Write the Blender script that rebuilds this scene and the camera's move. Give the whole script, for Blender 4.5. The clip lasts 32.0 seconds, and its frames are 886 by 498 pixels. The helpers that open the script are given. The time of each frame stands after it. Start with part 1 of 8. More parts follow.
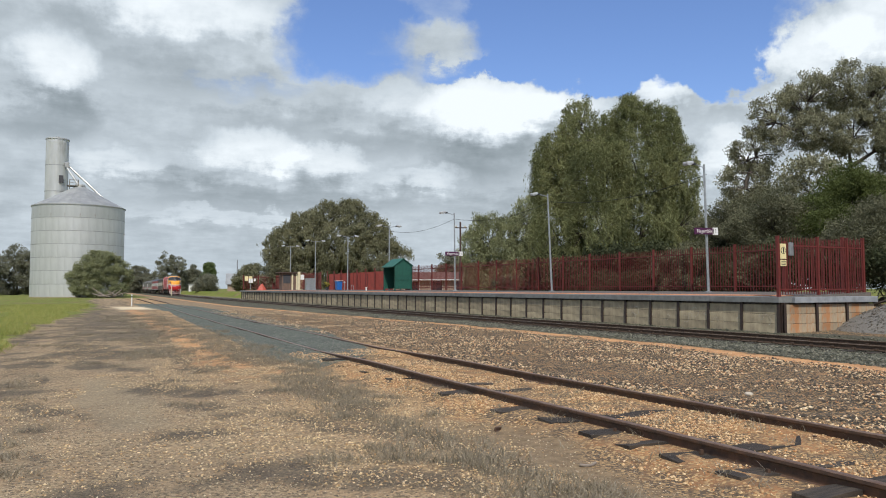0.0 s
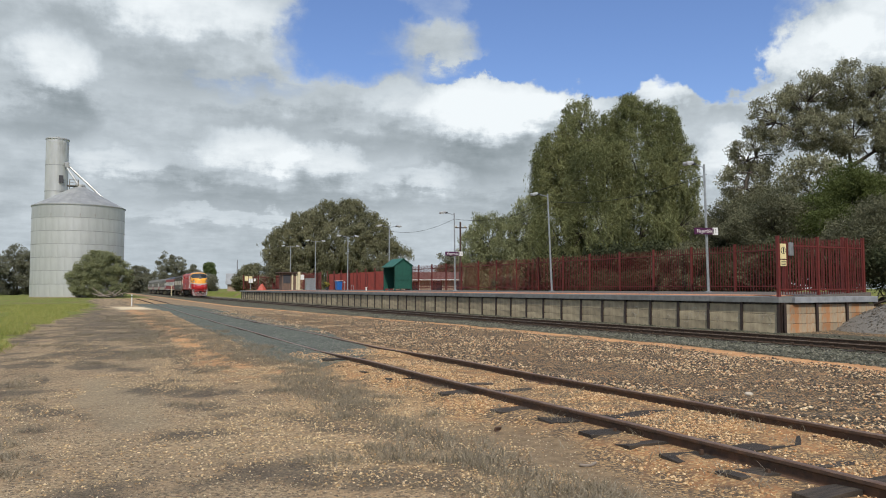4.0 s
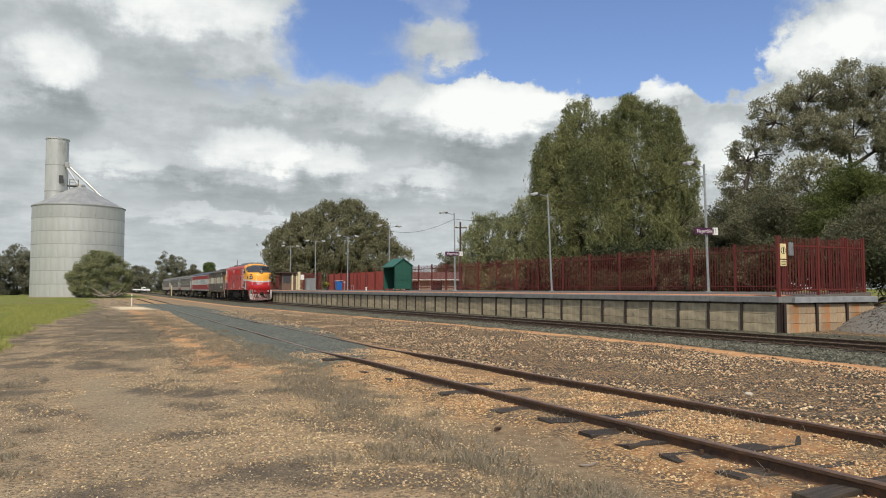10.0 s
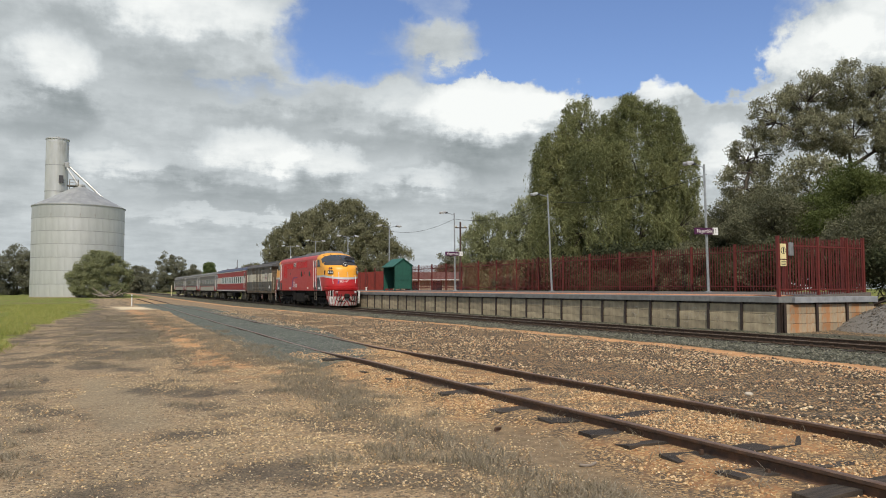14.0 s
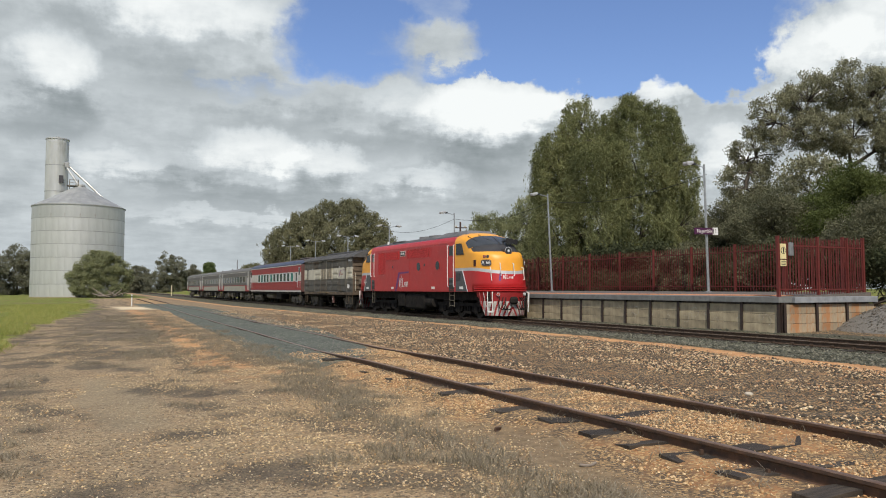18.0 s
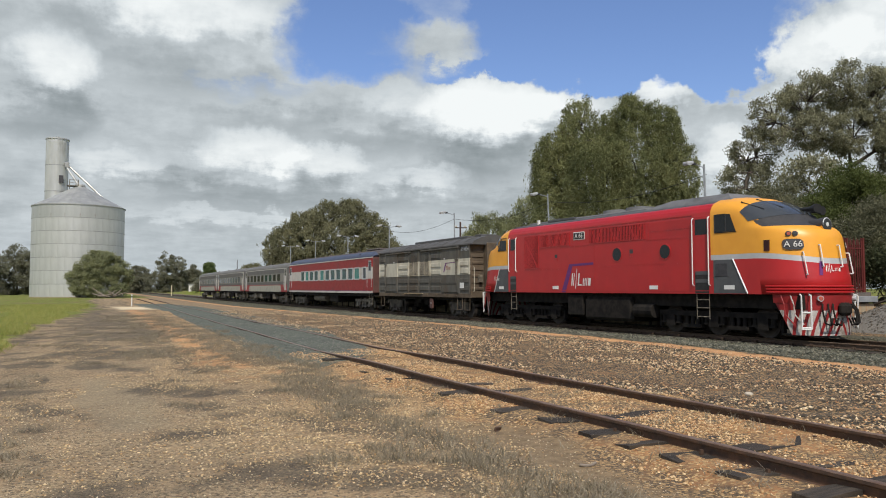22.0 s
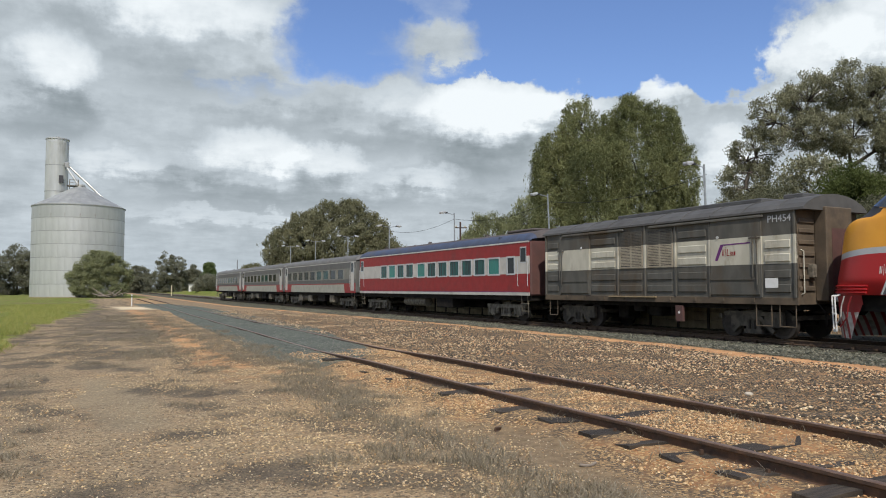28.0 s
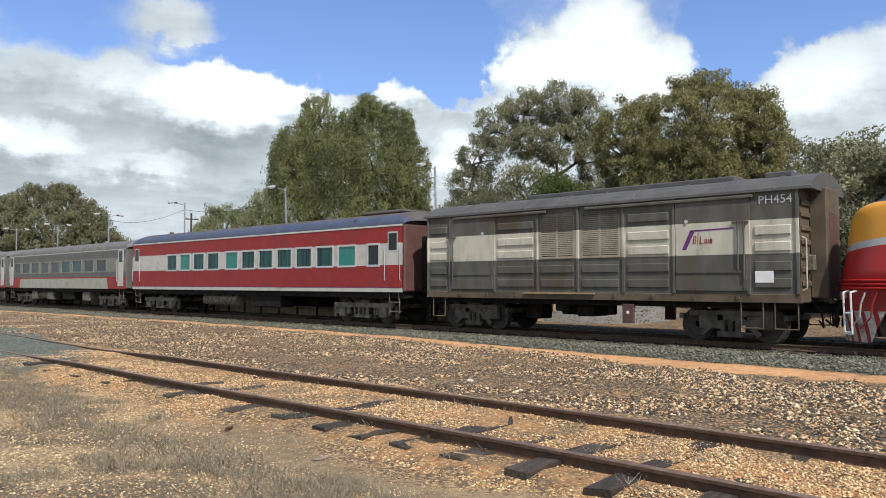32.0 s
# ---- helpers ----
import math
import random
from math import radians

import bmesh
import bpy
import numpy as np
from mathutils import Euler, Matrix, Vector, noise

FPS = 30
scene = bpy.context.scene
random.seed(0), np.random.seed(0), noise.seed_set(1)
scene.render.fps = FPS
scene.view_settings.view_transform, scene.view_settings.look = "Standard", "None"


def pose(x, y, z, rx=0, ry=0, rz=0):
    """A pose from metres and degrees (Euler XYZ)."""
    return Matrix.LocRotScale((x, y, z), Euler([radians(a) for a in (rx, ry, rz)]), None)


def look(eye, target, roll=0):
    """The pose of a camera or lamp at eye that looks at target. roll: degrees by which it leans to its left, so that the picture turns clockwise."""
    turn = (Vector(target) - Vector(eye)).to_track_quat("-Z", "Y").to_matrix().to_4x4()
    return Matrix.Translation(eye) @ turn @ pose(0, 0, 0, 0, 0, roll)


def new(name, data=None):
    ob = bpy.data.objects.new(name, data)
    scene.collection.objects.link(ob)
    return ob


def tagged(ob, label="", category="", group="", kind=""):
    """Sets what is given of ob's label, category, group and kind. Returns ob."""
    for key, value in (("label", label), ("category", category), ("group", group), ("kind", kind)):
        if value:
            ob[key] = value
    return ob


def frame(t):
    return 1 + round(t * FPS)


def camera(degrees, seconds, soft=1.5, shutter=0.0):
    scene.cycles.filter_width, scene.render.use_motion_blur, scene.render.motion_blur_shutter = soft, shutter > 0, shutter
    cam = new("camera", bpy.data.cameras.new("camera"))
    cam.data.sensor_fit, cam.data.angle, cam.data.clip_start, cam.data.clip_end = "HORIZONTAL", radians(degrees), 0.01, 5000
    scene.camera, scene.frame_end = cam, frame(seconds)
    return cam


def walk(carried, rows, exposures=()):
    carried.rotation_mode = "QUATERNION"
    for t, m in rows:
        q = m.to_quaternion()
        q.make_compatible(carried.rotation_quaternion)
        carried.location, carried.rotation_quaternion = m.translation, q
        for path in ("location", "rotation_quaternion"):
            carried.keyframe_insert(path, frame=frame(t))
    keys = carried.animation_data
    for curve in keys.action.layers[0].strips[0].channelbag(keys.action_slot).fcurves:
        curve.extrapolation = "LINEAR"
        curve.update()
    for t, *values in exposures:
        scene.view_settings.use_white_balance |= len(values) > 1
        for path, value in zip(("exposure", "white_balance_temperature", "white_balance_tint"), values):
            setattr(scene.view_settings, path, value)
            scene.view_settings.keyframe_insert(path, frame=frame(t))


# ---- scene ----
# Main line runs along +Y; x to the platform side; z = 0 at the rail heads.
EYE = (0.0, 0.0, 1.58)


def aim(yaw, pitch, roll=0.0):
    a, b = radians(yaw), radians(pitch)
    way = Vector((math.sin(a) * math.cos(b), math.cos(a) * math.cos(b), math.sin(b)))
    return look(EYE, Vector(EYE) + way, roll)


cam = camera(62.2, 32.0, soft=1.0)
walk(cam, [
    (0.0, aim(27.75, 3.08)),
    (28.2, aim(27.75, 3.08)),
    (28.5, aim(27.94, 3.05)),
    (29.0, aim(28.72, 3.02)),
    (29.5, aim(29.11, 3.01)),
    (30.0, aim(30.47, 2.97)),
    (30.5, aim(33.53, 2.92)),
    (31.0, aim(36.98, 2.87)),
    (31.5, aim(41.9, 2.78)),
    (32.0, aim(48.08, 2.68)),
], exposures=[(0.0, -0.05, 6150, 10), (3.0, -0.12, 6200, 10), (9.0, -0.06, 6650, 10), (14.0, -0.08, 6600, 10), (18.0, -0.09, 6500, 10), (22.0, -0.12, 6450, 10), (26.0, -0.1, 6350, 10), (28.0, -0.1, 6250, 10), (30.5, -0.04, 6200, 10), (32.0, 0.24, 6250, 10)])


def centre_x(y):
    """The main line's centre, x at y: straight, then a gentle curve to the right."""
    u, v = min(max(y - 20.0, 0.0), 90.0), max(y - 110.0, 0.0)
    return 21.0 + 2.2e-4 * u * u + 2 * 2.2e-4 * 90.0 * v


def heading(y):
    return math.atan(2 * 2.2e-4 * min(max(y - 20.0, 0.0), 90.0))


def beside(off, y, z=0.0):
    """A place at an offset to the right of the main line's centre."""
    h = heading(y)
    return Vector((centre_x(y) + off * math.cos(h), y - off * math.sin(h), z))


def siding_x(y):
    """The siding's centre line."""
    pts = ((-60, 4.1), (-20, 5.3), (-2, 5.87), (3, 6.03), (8, 6.16), (13, 6.33), (18, 6.51), (25, 6.82), (35, 7.35), (50, 8.25), (75, 9.85), (110, 11.45), (170, 13.7), (320, 19.0))
    for (a, p), (b, q) in zip(pts, pts[1:]):
        if y <= b:
            k = (y - a) / (b - a)
            return p + (q - p) * k
    return pts[-1][1]


SIDING = [siding_x(i * 1.0 - 60) for i in range(381)]
for _ in range(14):
    SIDING = [SIDING[0]] + [(a + 2 * b + c) / 4 for a, b, c in zip(SIDING, SIDING[1:], SIDING[2:])] + [SIDING[-1]]


def sx(y):
    k = min(max(y + 60, 0), 379.99)
    i = int(k)
    return SIDING[i] + (SIDING[i + 1] - SIDING[i]) * (k - i)


def smooth(a, b, v):
    k = min(max((v - a) / (b - a), 0.0), 1.0)
    return k * k * (3 - 2 * k)


YARD = ((-60, 0.27), (-20, 0.21), (3, 0.095), (13, 0.045), (18, 0.06), (25, 0.07), (35, 0.03), (50, -0.03), (75, -0.14), (130, -0.11), (400, -0.104))


def yard_z(y):
    """The yard's level along the siding."""
    for (a, p), (b, q) in zip(YARD, YARD[1:]):
        if y <= b:
            return p + (q - p) * smooth(a, b, y)
    return YARD[-1][1]


# ---- world and sun ----
SUN_FROM = Vector((-0.29, -0.64, 0.84)).normalized()
elev = math.asin(SUN_FROM.z)
sun_az = math.atan2(SUN_FROM.x, SUN_FROM.y)
sun = new("sun", bpy.data.lights.new("sun", "SUN"))
sun.data.energy, sun.data.angle, sun.data.color = 4.3, radians(0.6), (1.0, 0.915, 0.78)
sun.matrix_world = look((0, 0, 60), Vector((0, 0, 60)) - SUN_FROM)
# ---- materials ----
def nodes_of(name):
    m = bpy.data.materials.new(name)
    m.use_nodes = True
    t = m.node_tree
    b = t.nodes["Principled BSDF"]
    return m, t, b


def nd(t, kind, **kw):
    n = t.nodes.new(kind)
    for k, v in kw.items():
        n.inputs[k.replace("_", " ")].default_value = v
    return n


def noise_node(t, vec, scale, detail=5.0, rough=0.55):
    n = nd(t, "ShaderNodeTexNoise", Scale=scale, Detail=detail, Roughness=rough)
    if vec is not None:
        t.links.new(vec, n.inputs["Vector"])
    return n.outputs["Fac"]


def ramp_of(t, val, lo, hi):
    n = nd(t, "ShaderNodeMapRange", From_Min=lo, From_Max=hi)
    n.interpolation_type = "SMOOTHSTEP"
    t.links.new(val, n.inputs["Value"])
    return n.outputs["Result"]


def mixc(t, fac, a, b, blend="MIX"):
    n = t.nodes.new("ShaderNodeMix")
    n.data_type, n.blend_type = "RGBA", blend
    for sock, v in ((n.inputs[0], fac), (n.inputs[6], a), (n.inputs[7], b)):
        if isinstance(v, (int, float)):
            sock.default_value = v
        elif isinstance(v, tuple):
            sock.default_value = (*v, 1.0)
        else:
            t.links.new(v, sock)
    return n.outputs[2]


def mathn(t, op, a, b=0.0):
    n = t.nodes.new("ShaderNodeMath")
    n.operation = op
    for s, v in ((n.inputs[0], a), (n.inputs[1], b)):
        if isinstance(v, (int, float)):
            s.default_value = v
        else:
            t.links.new(v, s)
    return n.outputs[0]


def mat(name, c1, c2=None, scale=6.0, rough=0.8, metal=0.0, bump=0.15, bscale=60.0, dirt=None, dscale=0.8, dlo=0.5, dhi=0.75, vary=0.0, stretch=(1, 1, 1), island=False, spec=0.5):
    """A surface: two tones by fine noise, dirt by coarse noise, relief, and a change of tone from piece to piece."""
    m, t, b = nodes_of(name)
    co = t.nodes.new("ShaderNodeTexCoord").outputs["Object"]
    if stretch != (1, 1, 1):
        mp = t.nodes.new("ShaderNodeMapping")
        mp.inputs["Scale"].default_value = stretch
        t.links.new(co, mp.inputs["Vector"])
        co = mp.outputs[0]
    c2 = c2 or tuple(v * 0.75 for v in c1)
    col = mixc(t, ramp_of(t, noise_node(t, co, scale), 0.35, 0.65), c1, c2)
    if dirt:
        col = mixc(t, ramp_of(t, noise_node(t, co, dscale, 8.0, 0.65), dlo, dhi), col, dirt)
    if vary:
        if island:
            rnd = t.nodes.new("ShaderNodeNewGeometry").outputs["Random Per Island"]
        else:
            rnd = t.nodes.new("ShaderNodeObjectInfo").outputs["Random"]
        hs = nd(t, "ShaderNodeHueSaturation")
        v = mathn(t, "ADD", mathn(t, "MULTIPLY", rnd, 2 * vary), 1.0 - vary)
        t.links.new(v, hs.inputs["Value"])
        t.links.new(col, hs.inputs["Color"])
        col = hs.outputs[0]
    t.links.new(col, b.inputs["Base Color"])
    b.inputs["Roughness"].default_value = rough
    b.inputs["Metallic"].default_value = metal
    b.inputs["Specular IOR Level"].default_value = spec
    if rough < 0.75:
        r = mathn(t, "ADD", mathn(t, "MULTIPLY", noise_node(t, co, scale * 2.3), 0.25), rough - 0.1)
        t.links.new(r, b.inputs["Roughness"])
    if bump:
        bn = nd(t, "ShaderNodeBump", Strength=bump, Distance=0.02)
        t.links.new(noise_node(t, co, bscale, 3.0), bn.inputs["Height"])
        t.links.new(bn.outputs[0], b.inputs["Normal"])
    return m


def leaf_mat(name, c1, c2, vary=0.22):
    m, t, b = nodes_of(name)
    rnd = t.nodes.new("ShaderNodeNewGeometry").outputs["Random Per Island"]
    co = t.nodes.new("ShaderNodeTexCoord").outputs["Object"]
    col = mixc(t, ramp_of(t, noise_node(t, co, 0.45, 3.0), 0.35, 0.65), c1, c2)
    hs = nd(t, "ShaderNodeHueSaturation")
    t.links.new(mathn(t, "ADD", mathn(t, "MULTIPLY", rnd, 2 * vary), 1.0 - vary), hs.inputs["Value"])
    t.links.new(col, hs.inputs["Color"])
    t.links.new(hs.outputs[0], b.inputs["Base Color"])
    b.inputs["Roughness"].default_value = 0.8
    b.inputs["Specular IOR Level"].default_value = 0.15
    tr = t.nodes.new("ShaderNodeBsdfTranslucent")
    t.links.new(hs.outputs[0], tr.inputs["Color"])
    mx = t.nodes.new("ShaderNodeMixShader")
    mx.inputs[0].default_value = 0.36
    t.links.new(b.outputs[0], mx.inputs[1])
    t.links.new(tr.outputs[0], mx.inputs[2])
    t.links.new(mx.outputs[0], t.nodes["Material Output"].inputs["Surface"])
    return m


RUST = mat("rusted_rail", (0.098, 0.056, 0.034), (0.058, 0.036, 0.025), 14, 0.75, 0.1, 0.3, 80, dirt=(0.12, 0.062, 0.035), dscale=3)
RAILTOP = mat("worn_rail_head", (0.26, 0.18, 0.125), (0.17, 0.105, 0.07), 9, 0.5, 0.5, 0.1, 80)
TIMBER = mat("weathered_sleeper", (0.062, 0.048, 0.034), (0.026, 0.020, 0.015), 5, 0.9, 0, 0.6, 30, vary=0.3, stretch=(0.6, 6, 6))
BROWNSTEEL = mat("dark_brown_steel", (0.035, 0.026, 0.022), (0.05, 0.032, 0.025), 8, 0.6, 0.2, 0.1, 60)
CONCRETE = mat("stained_concrete_panel", (0.43, 0.36, 0.235), (0.31, 0.265, 0.175), 2.2, 0.85, 0, 0.25, 45, dirt=(0.15, 0.115, 0.078), dscale=1.3, dlo=0.44, dhi=0.74, vary=0.2, stretch=(1, 1, 0.6))
STAINED = mat("rust_stained_concrete", (0.38, 0.31, 0.21), (0.27, 0.22, 0.15), 2.2, 0.85, 0, 0.25, 45, dirt=(0.36, 0.17, 0.07), dscale=1.7, dlo=0.46, dhi=0.62, vary=0.15, stretch=(1.4, 1.4, 0.5))
SCRAWL = mat("faded_pale_paint_line", (0.46, 0.45, 0.40), (0.33, 0.31, 0.26), 20, 0.8, 0, 0.0)
ENDCOPE = mat("pale_end_beam_concrete", (0.27, 0.285, 0.30), (0.21, 0.222, 0.235), 4, 0.8, 0, 0.2, 50, dirt=(0.15, 0.15, 0.15), dscale=1.5, dlo=0.55, dhi=0.8)
COPING = mat("grey_concrete_coping", (0.19, 0.197, 0.19), (0.135, 0.14, 0.135), 4, 0.8, 0, 0.2, 50, dirt=(0.16, 0.16, 0.15), dscale=1.2, vary=0.08)
DECK = mat("asphalt_platform_top", (0.14, 0.12, 0.105), (0.10, 0.09, 0.08), 12, 0.9, 0, 0.3, 120)
TACTILE = mat("orange_tactile_strip", (0.62, 0.27, 0.13), (0.5, 0.22, 0.11), 9, 0.75, 0, 0.2, 80)
DARKRAIL = mat("dark_main_rail", (0.095, 0.06, 0.037), (0.055, 0.036, 0.024), 14, 0.75, 0.1, 0.3, 80)
SHINYTOP = mat("polished_rail_head", (0.32, 0.25, 0.17), (0.22, 0.16, 0.10), 9, 0.35, 0.7, 0.05, 80)
SHEETRED = mat("red_painted_sheet", (0.235, 0.040, 0.028), (0.20, 0.034, 0.025), 3, 0.6, 0, 0.05, 40, dirt=(0.15, 0.035, 0.026), dscale=1.5)
FENCERED = mat("dark_red_painted_steel", (0.128, 0.021, 0.016), (0.10, 0.017, 0.014), 6, 0.6, 0.0, 0.06, 60, vary=0.12)
GALV = mat("galvanised_steel", (0.42, 0.44, 0.45), (0.33, 0.35, 0.36), 7, 0.45, 0.7, 0.05, 60)
LAMPGREY = mat("lamp_casing", (0.5, 0.51, 0.52), (0.4, 0.41, 0.42), 7, 0.5, 0.2, 0.0)
LAMPGLASS = mat("lamp_glass", (0.62, 0.64, 0.64), (0.55, 0.57, 0.57), 7, 0.25, 0.0, 0.0)
DARKBOX = mat("dark_grey_box", (0.05, 0.05, 0.055), (0.035, 0.035, 0.04), 7, 0.6, 0.0, 0.05)
SILOTOP = mat("rust_streaked_silo_sheet", (0.50, 0.51, 0.49), (0.44, 0.45, 0.43), 0.5, 0.42, 0.6, 0.05, 8, dirt=(0.24, 0.17, 0.12), dscale=0.9, dlo=0.60, dhi=0.72, stretch=(1, 1, 0.25))
SILOSTEEL = mat("weathered_silo_sheet", (0.55, 0.56, 0.54), (0.46, 0.47, 0.45), 0.5, 0.42, 0.5, 0.05, 8, dirt=(0.29, 0.275, 0.245), dscale=0.3, vary=0.0, stretch=(1, 1, 0.35))
SILOROOF = mat("silo_roof_sheet", (0.36, 0.37, 0.36), (0.29, 0.30, 0.295), 0.6, 0.6, 0.4, 0.05, 8, vary=0.05)
BARK = mat("grey_brown_bark", (0.085, 0.07, 0.055), (0.05, 0.042, 0.034), 6, 0.95, 0, 0.6, 20, stretch=(1, 1, 0.3))
PALEBARK = mat("pale_gum_bark", (0.12, 0.10, 0.08), (0.055, 0.047, 0.039), 3, 0.9, 0, 0.4, 20, stretch=(1, 1, 0.3))
GREENMETAL = mat("green_shelter_sheet", (0.014, 0.085, 0.06), (0.012, 0.07, 0.05), 5, 0.55, 0, 0.08, 50)
GREENROOF = mat("green_shelter_roof", (0.02, 0.115, 0.08), (0.017, 0.095, 0.066), 5, 0.5, 0, 0.08, 50)
CREAM = mat("cream_paint", (0.62, 0.55, 0.36), (0.55, 0.48, 0.31), 5, 0.7, 0, 0.1, 50)
BROWNWALL = mat("brown_hut_wall", (0.16, 0.10, 0.07), (0.12, 0.08, 0.06), 5, 0.8, 0, 0.2, 50)
DIRTYWHITE = mat("scuffed_white_paint", (0.50, 0.48, 0.45), (0.36, 0.33, 0.30), 7, 0.7, 0, 0.1, 30, dirt=(0.16, 0.11, 0.09), dscale=2.2, dlo=0.5, dhi=0.7)
WHITEP = mat("white_paint", (0.72, 0.72, 0.70), (0.66, 0.66, 0.63), 5, 0.6, 0, 0.05, 50)
YELLOWP = mat("pale_yellow_plate", (0.72, 0.62, 0.33), (0.68, 0.58, 0.3), 8, 0.6, 0, 0.0)
# black paint; also fills recesses and gaps in place of their shade
BLACKP = mat("black_paint_and_recess_shade", (0.012, 0.012, 0.013), (0.02, 0.02, 0.02), 8, 0.5, 0, 0.0)
BLUEBIN = mat("blue_plastic", (0.02, 0.13, 0.42), (0.018, 0.11, 0.36), 5, 0.45, 0, 0.05)
PURPLE = mat("purple_sign", (0.075, 0.017, 0.06), (0.065, 0.015, 0.052), 8, 0.5, 0, 0.0)
ORANGEP = mat("orange_red_plastic", (0.45, 0.09, 0.055), (0.36, 0.075, 0.05), 8, 0.6, 0, 0.0)
ROOFTILE = mat("terracotta_roof", (0.17, 0.085, 0.06), (0.13, 0.066, 0.05), 3, 0.85, 0, 0.3, 12)
HOUSEWALL = mat("pale_brick_house", (0.34, 0.25, 0.19), (0.28, 0.21, 0.16), 6, 0.85, 0, 0.2, 30)
WINDOWDARK = mat("dark_window_glass", (0.02, 0.025, 0.03), (0.03, 0.035, 0.04), 2, 0.12, 0, 0.0, spec=0.6)
WOODPOLE = mat("dark_timber_pole", (0.075, 0.045, 0.035), (0.05, 0.032, 0.026), 4, 0.9, 0, 0.3, 30)
DEADWOOD = mat("bleached_dead_wood", (0.26, 0.22, 0.18), (0.16, 0.13, 0.105), 5, 0.9, 0, 0.4, 30)
ROCKP = mat("pale_cream_rock", (0.50, 0.45, 0.36), (0.36, 0.31, 0.24), 18, 0.9, 0, 0.4, 40)
GRAVELHEAP = mat("grey_gravel_heap", (0.20, 0.19, 0.165), (0.12, 0.11, 0.095), 22, 0.95, 0, 0.8, 60)
CARWHITE = mat("white_car_paint", (0.75, 0.75, 0.74), (0.72, 0.72, 0.71), 3, 0.3, 0, 0.0)


# ---- sky: clear blue with broken cloud ----
world = bpy.data.worlds.new("sky")
scene.world = world
world.use_nodes = True
wt = world.node_tree
sky = wt.nodes.new("ShaderNodeTexSky")
sky.sky_type, sky.sun_disc = "NISHITA", False
sky.sun_elevation, sky.sun_rotation = elev, sun_az
way = wt.nodes.new("ShaderNodeTexCoord").outputs["Generated"]
sep = wt.nodes.new("ShaderNodeSeparateXYZ")
wt.links.new(way, sep.inputs[0])
AZ = mathn(wt, "MULTIPLY", mathn(wt, "ARCTAN2", sep.outputs[0], sep.outputs[1]), 57.2958)
EL = mathn(wt, "MULTIPLY", mathn(wt, "ARCSINE", sep.outputs[2]), 57.2958)
up = mathn(wt, "ADD", mathn(wt, "MAXIMUM", sep.outputs[2], 0.0), 0.16)
flat = wt.nodes.new("ShaderNodeCombineXYZ")
wt.links.new(mathn(wt, "DIVIDE", sep.outputs[0], up), flat.inputs[0])
wt.links.new(mathn(wt, "DIVIDE", sep.outputs[1], up), flat.inputs[1])
wt.links.new(mathn(wt, "MULTIPLY", sep.outputs[2], 2.0), flat.inputs[2])
N1 = noise_node(wt, flat.outputs[0], 1.35, 7.0, 0.55)
N2 = noise_node(wt, flat.outputs[0], 4.2, 8.0, 0.6)
N3 = noise_node(wt, way, 9.0, 6.0, 0.6)
PUFF = noise_node(wt, way, 22.0, 7.0, 0.62)
AZW = mathn(wt, "ADD", AZ, mathn(wt, "MULTIPLY", mathn(wt, "SUBTRACT", N3, 0.5), 9.0))
ELW = mathn(wt, "ADD", EL, mathn(wt, "ADD", mathn(wt, "MULTIPLY", mathn(wt, "SUBTRACT", PUFF, 0.5), 3.6), mathn(wt, "MULTIPLY", mathn(wt, "SUBTRACT", N2, 0.5), 3.0)))


def heap(az, el, wa, we, amp):
    """A soft heap of cloud about a bearing and a height, in degrees."""
    a = mathn(wt, "DIVIDE", mathn(wt, "SUBTRACT", AZW, az), wa)
    e = mathn(wt, "DIVIDE", mathn(wt, "SUBTRACT", ELW, el), we)
    r = mathn(wt, "ADD", mathn(wt, "MULTIPLY", a, a), mathn(wt, "MULTIPLY", e, e))
    return mathn(wt, "MULTIPLY", ramp_of(wt, r, 1.6, 0.05), amp)


def heaps(rows):
    total = None
    for row in rows:
        h = heap(*row)
        total = h if total is None else mathn(wt, "ADD", total, h)
    return total


cover = heaps([(6, 17, 20, 6.5, 0.55), (-30, 16, 30, 12, 0.5), (31.0, 13.0, 6.0, 3.4, 0.8), (22, 14.0, 3.5, 1.6, 0.45), (29.6, 18.6, 9.5, 2.0, 0.46), (44.6, 14.4, 2.2, 2.0, 0.7), (38, 12.5, 4.0, 2.2, 0.6),
               (50.5, 12.0, 4.0, 2.2, 0.6), (55.5, 16.0, 3.2, 2.8, 0.8), (60.0, 18.0, 5.0, 4.0, 0.9), (65.0, 14.5, 4.0, 3.0, 0.7), (75.0, 13.0, 4.5, 3.0, 0.8), (90, 17, 14, 8, 0.6), (130, 20, 30, 12, 0.5), (-90, 22, 40, 14, 0.5), (180, 24, 40, 14, 0.4)])
clear = heaps([(20, 19.2, 5.5, 3.6, 0.75), (38, 19.6, 8, 4.2, 1.0), (31, 17.0, 5.5, 0.9, 0.45), (13, 14.8, 6.0, 1.2, 0.45), (46, 18.5, 7.0, 4.0, 1.0), (41, 16.2, 3.5, 1.6, 0.7), (49.5, 15.2, 2.6, 2.4, 0.9), (69.5, 17.5, 3.0, 4.0, 0.8), (76, 19.5, 8, 2.6, 0.8)])
low = ramp_of(wt, ELW, 17.0, 11.0)
dens = mathn(wt, "ADD", mathn(wt, "ADD", mathn(wt, "MULTIPLY", N1, 0.7), mathn(wt, "MULTIPLY", N2, 0.5)), mathn(wt, "SUBTRACT", mathn(wt, "ADD", cover, mathn(wt, "MULTIPLY", low, 0.75)), clear))
mask = ramp_of(wt, dens, 0.45, 1.05)
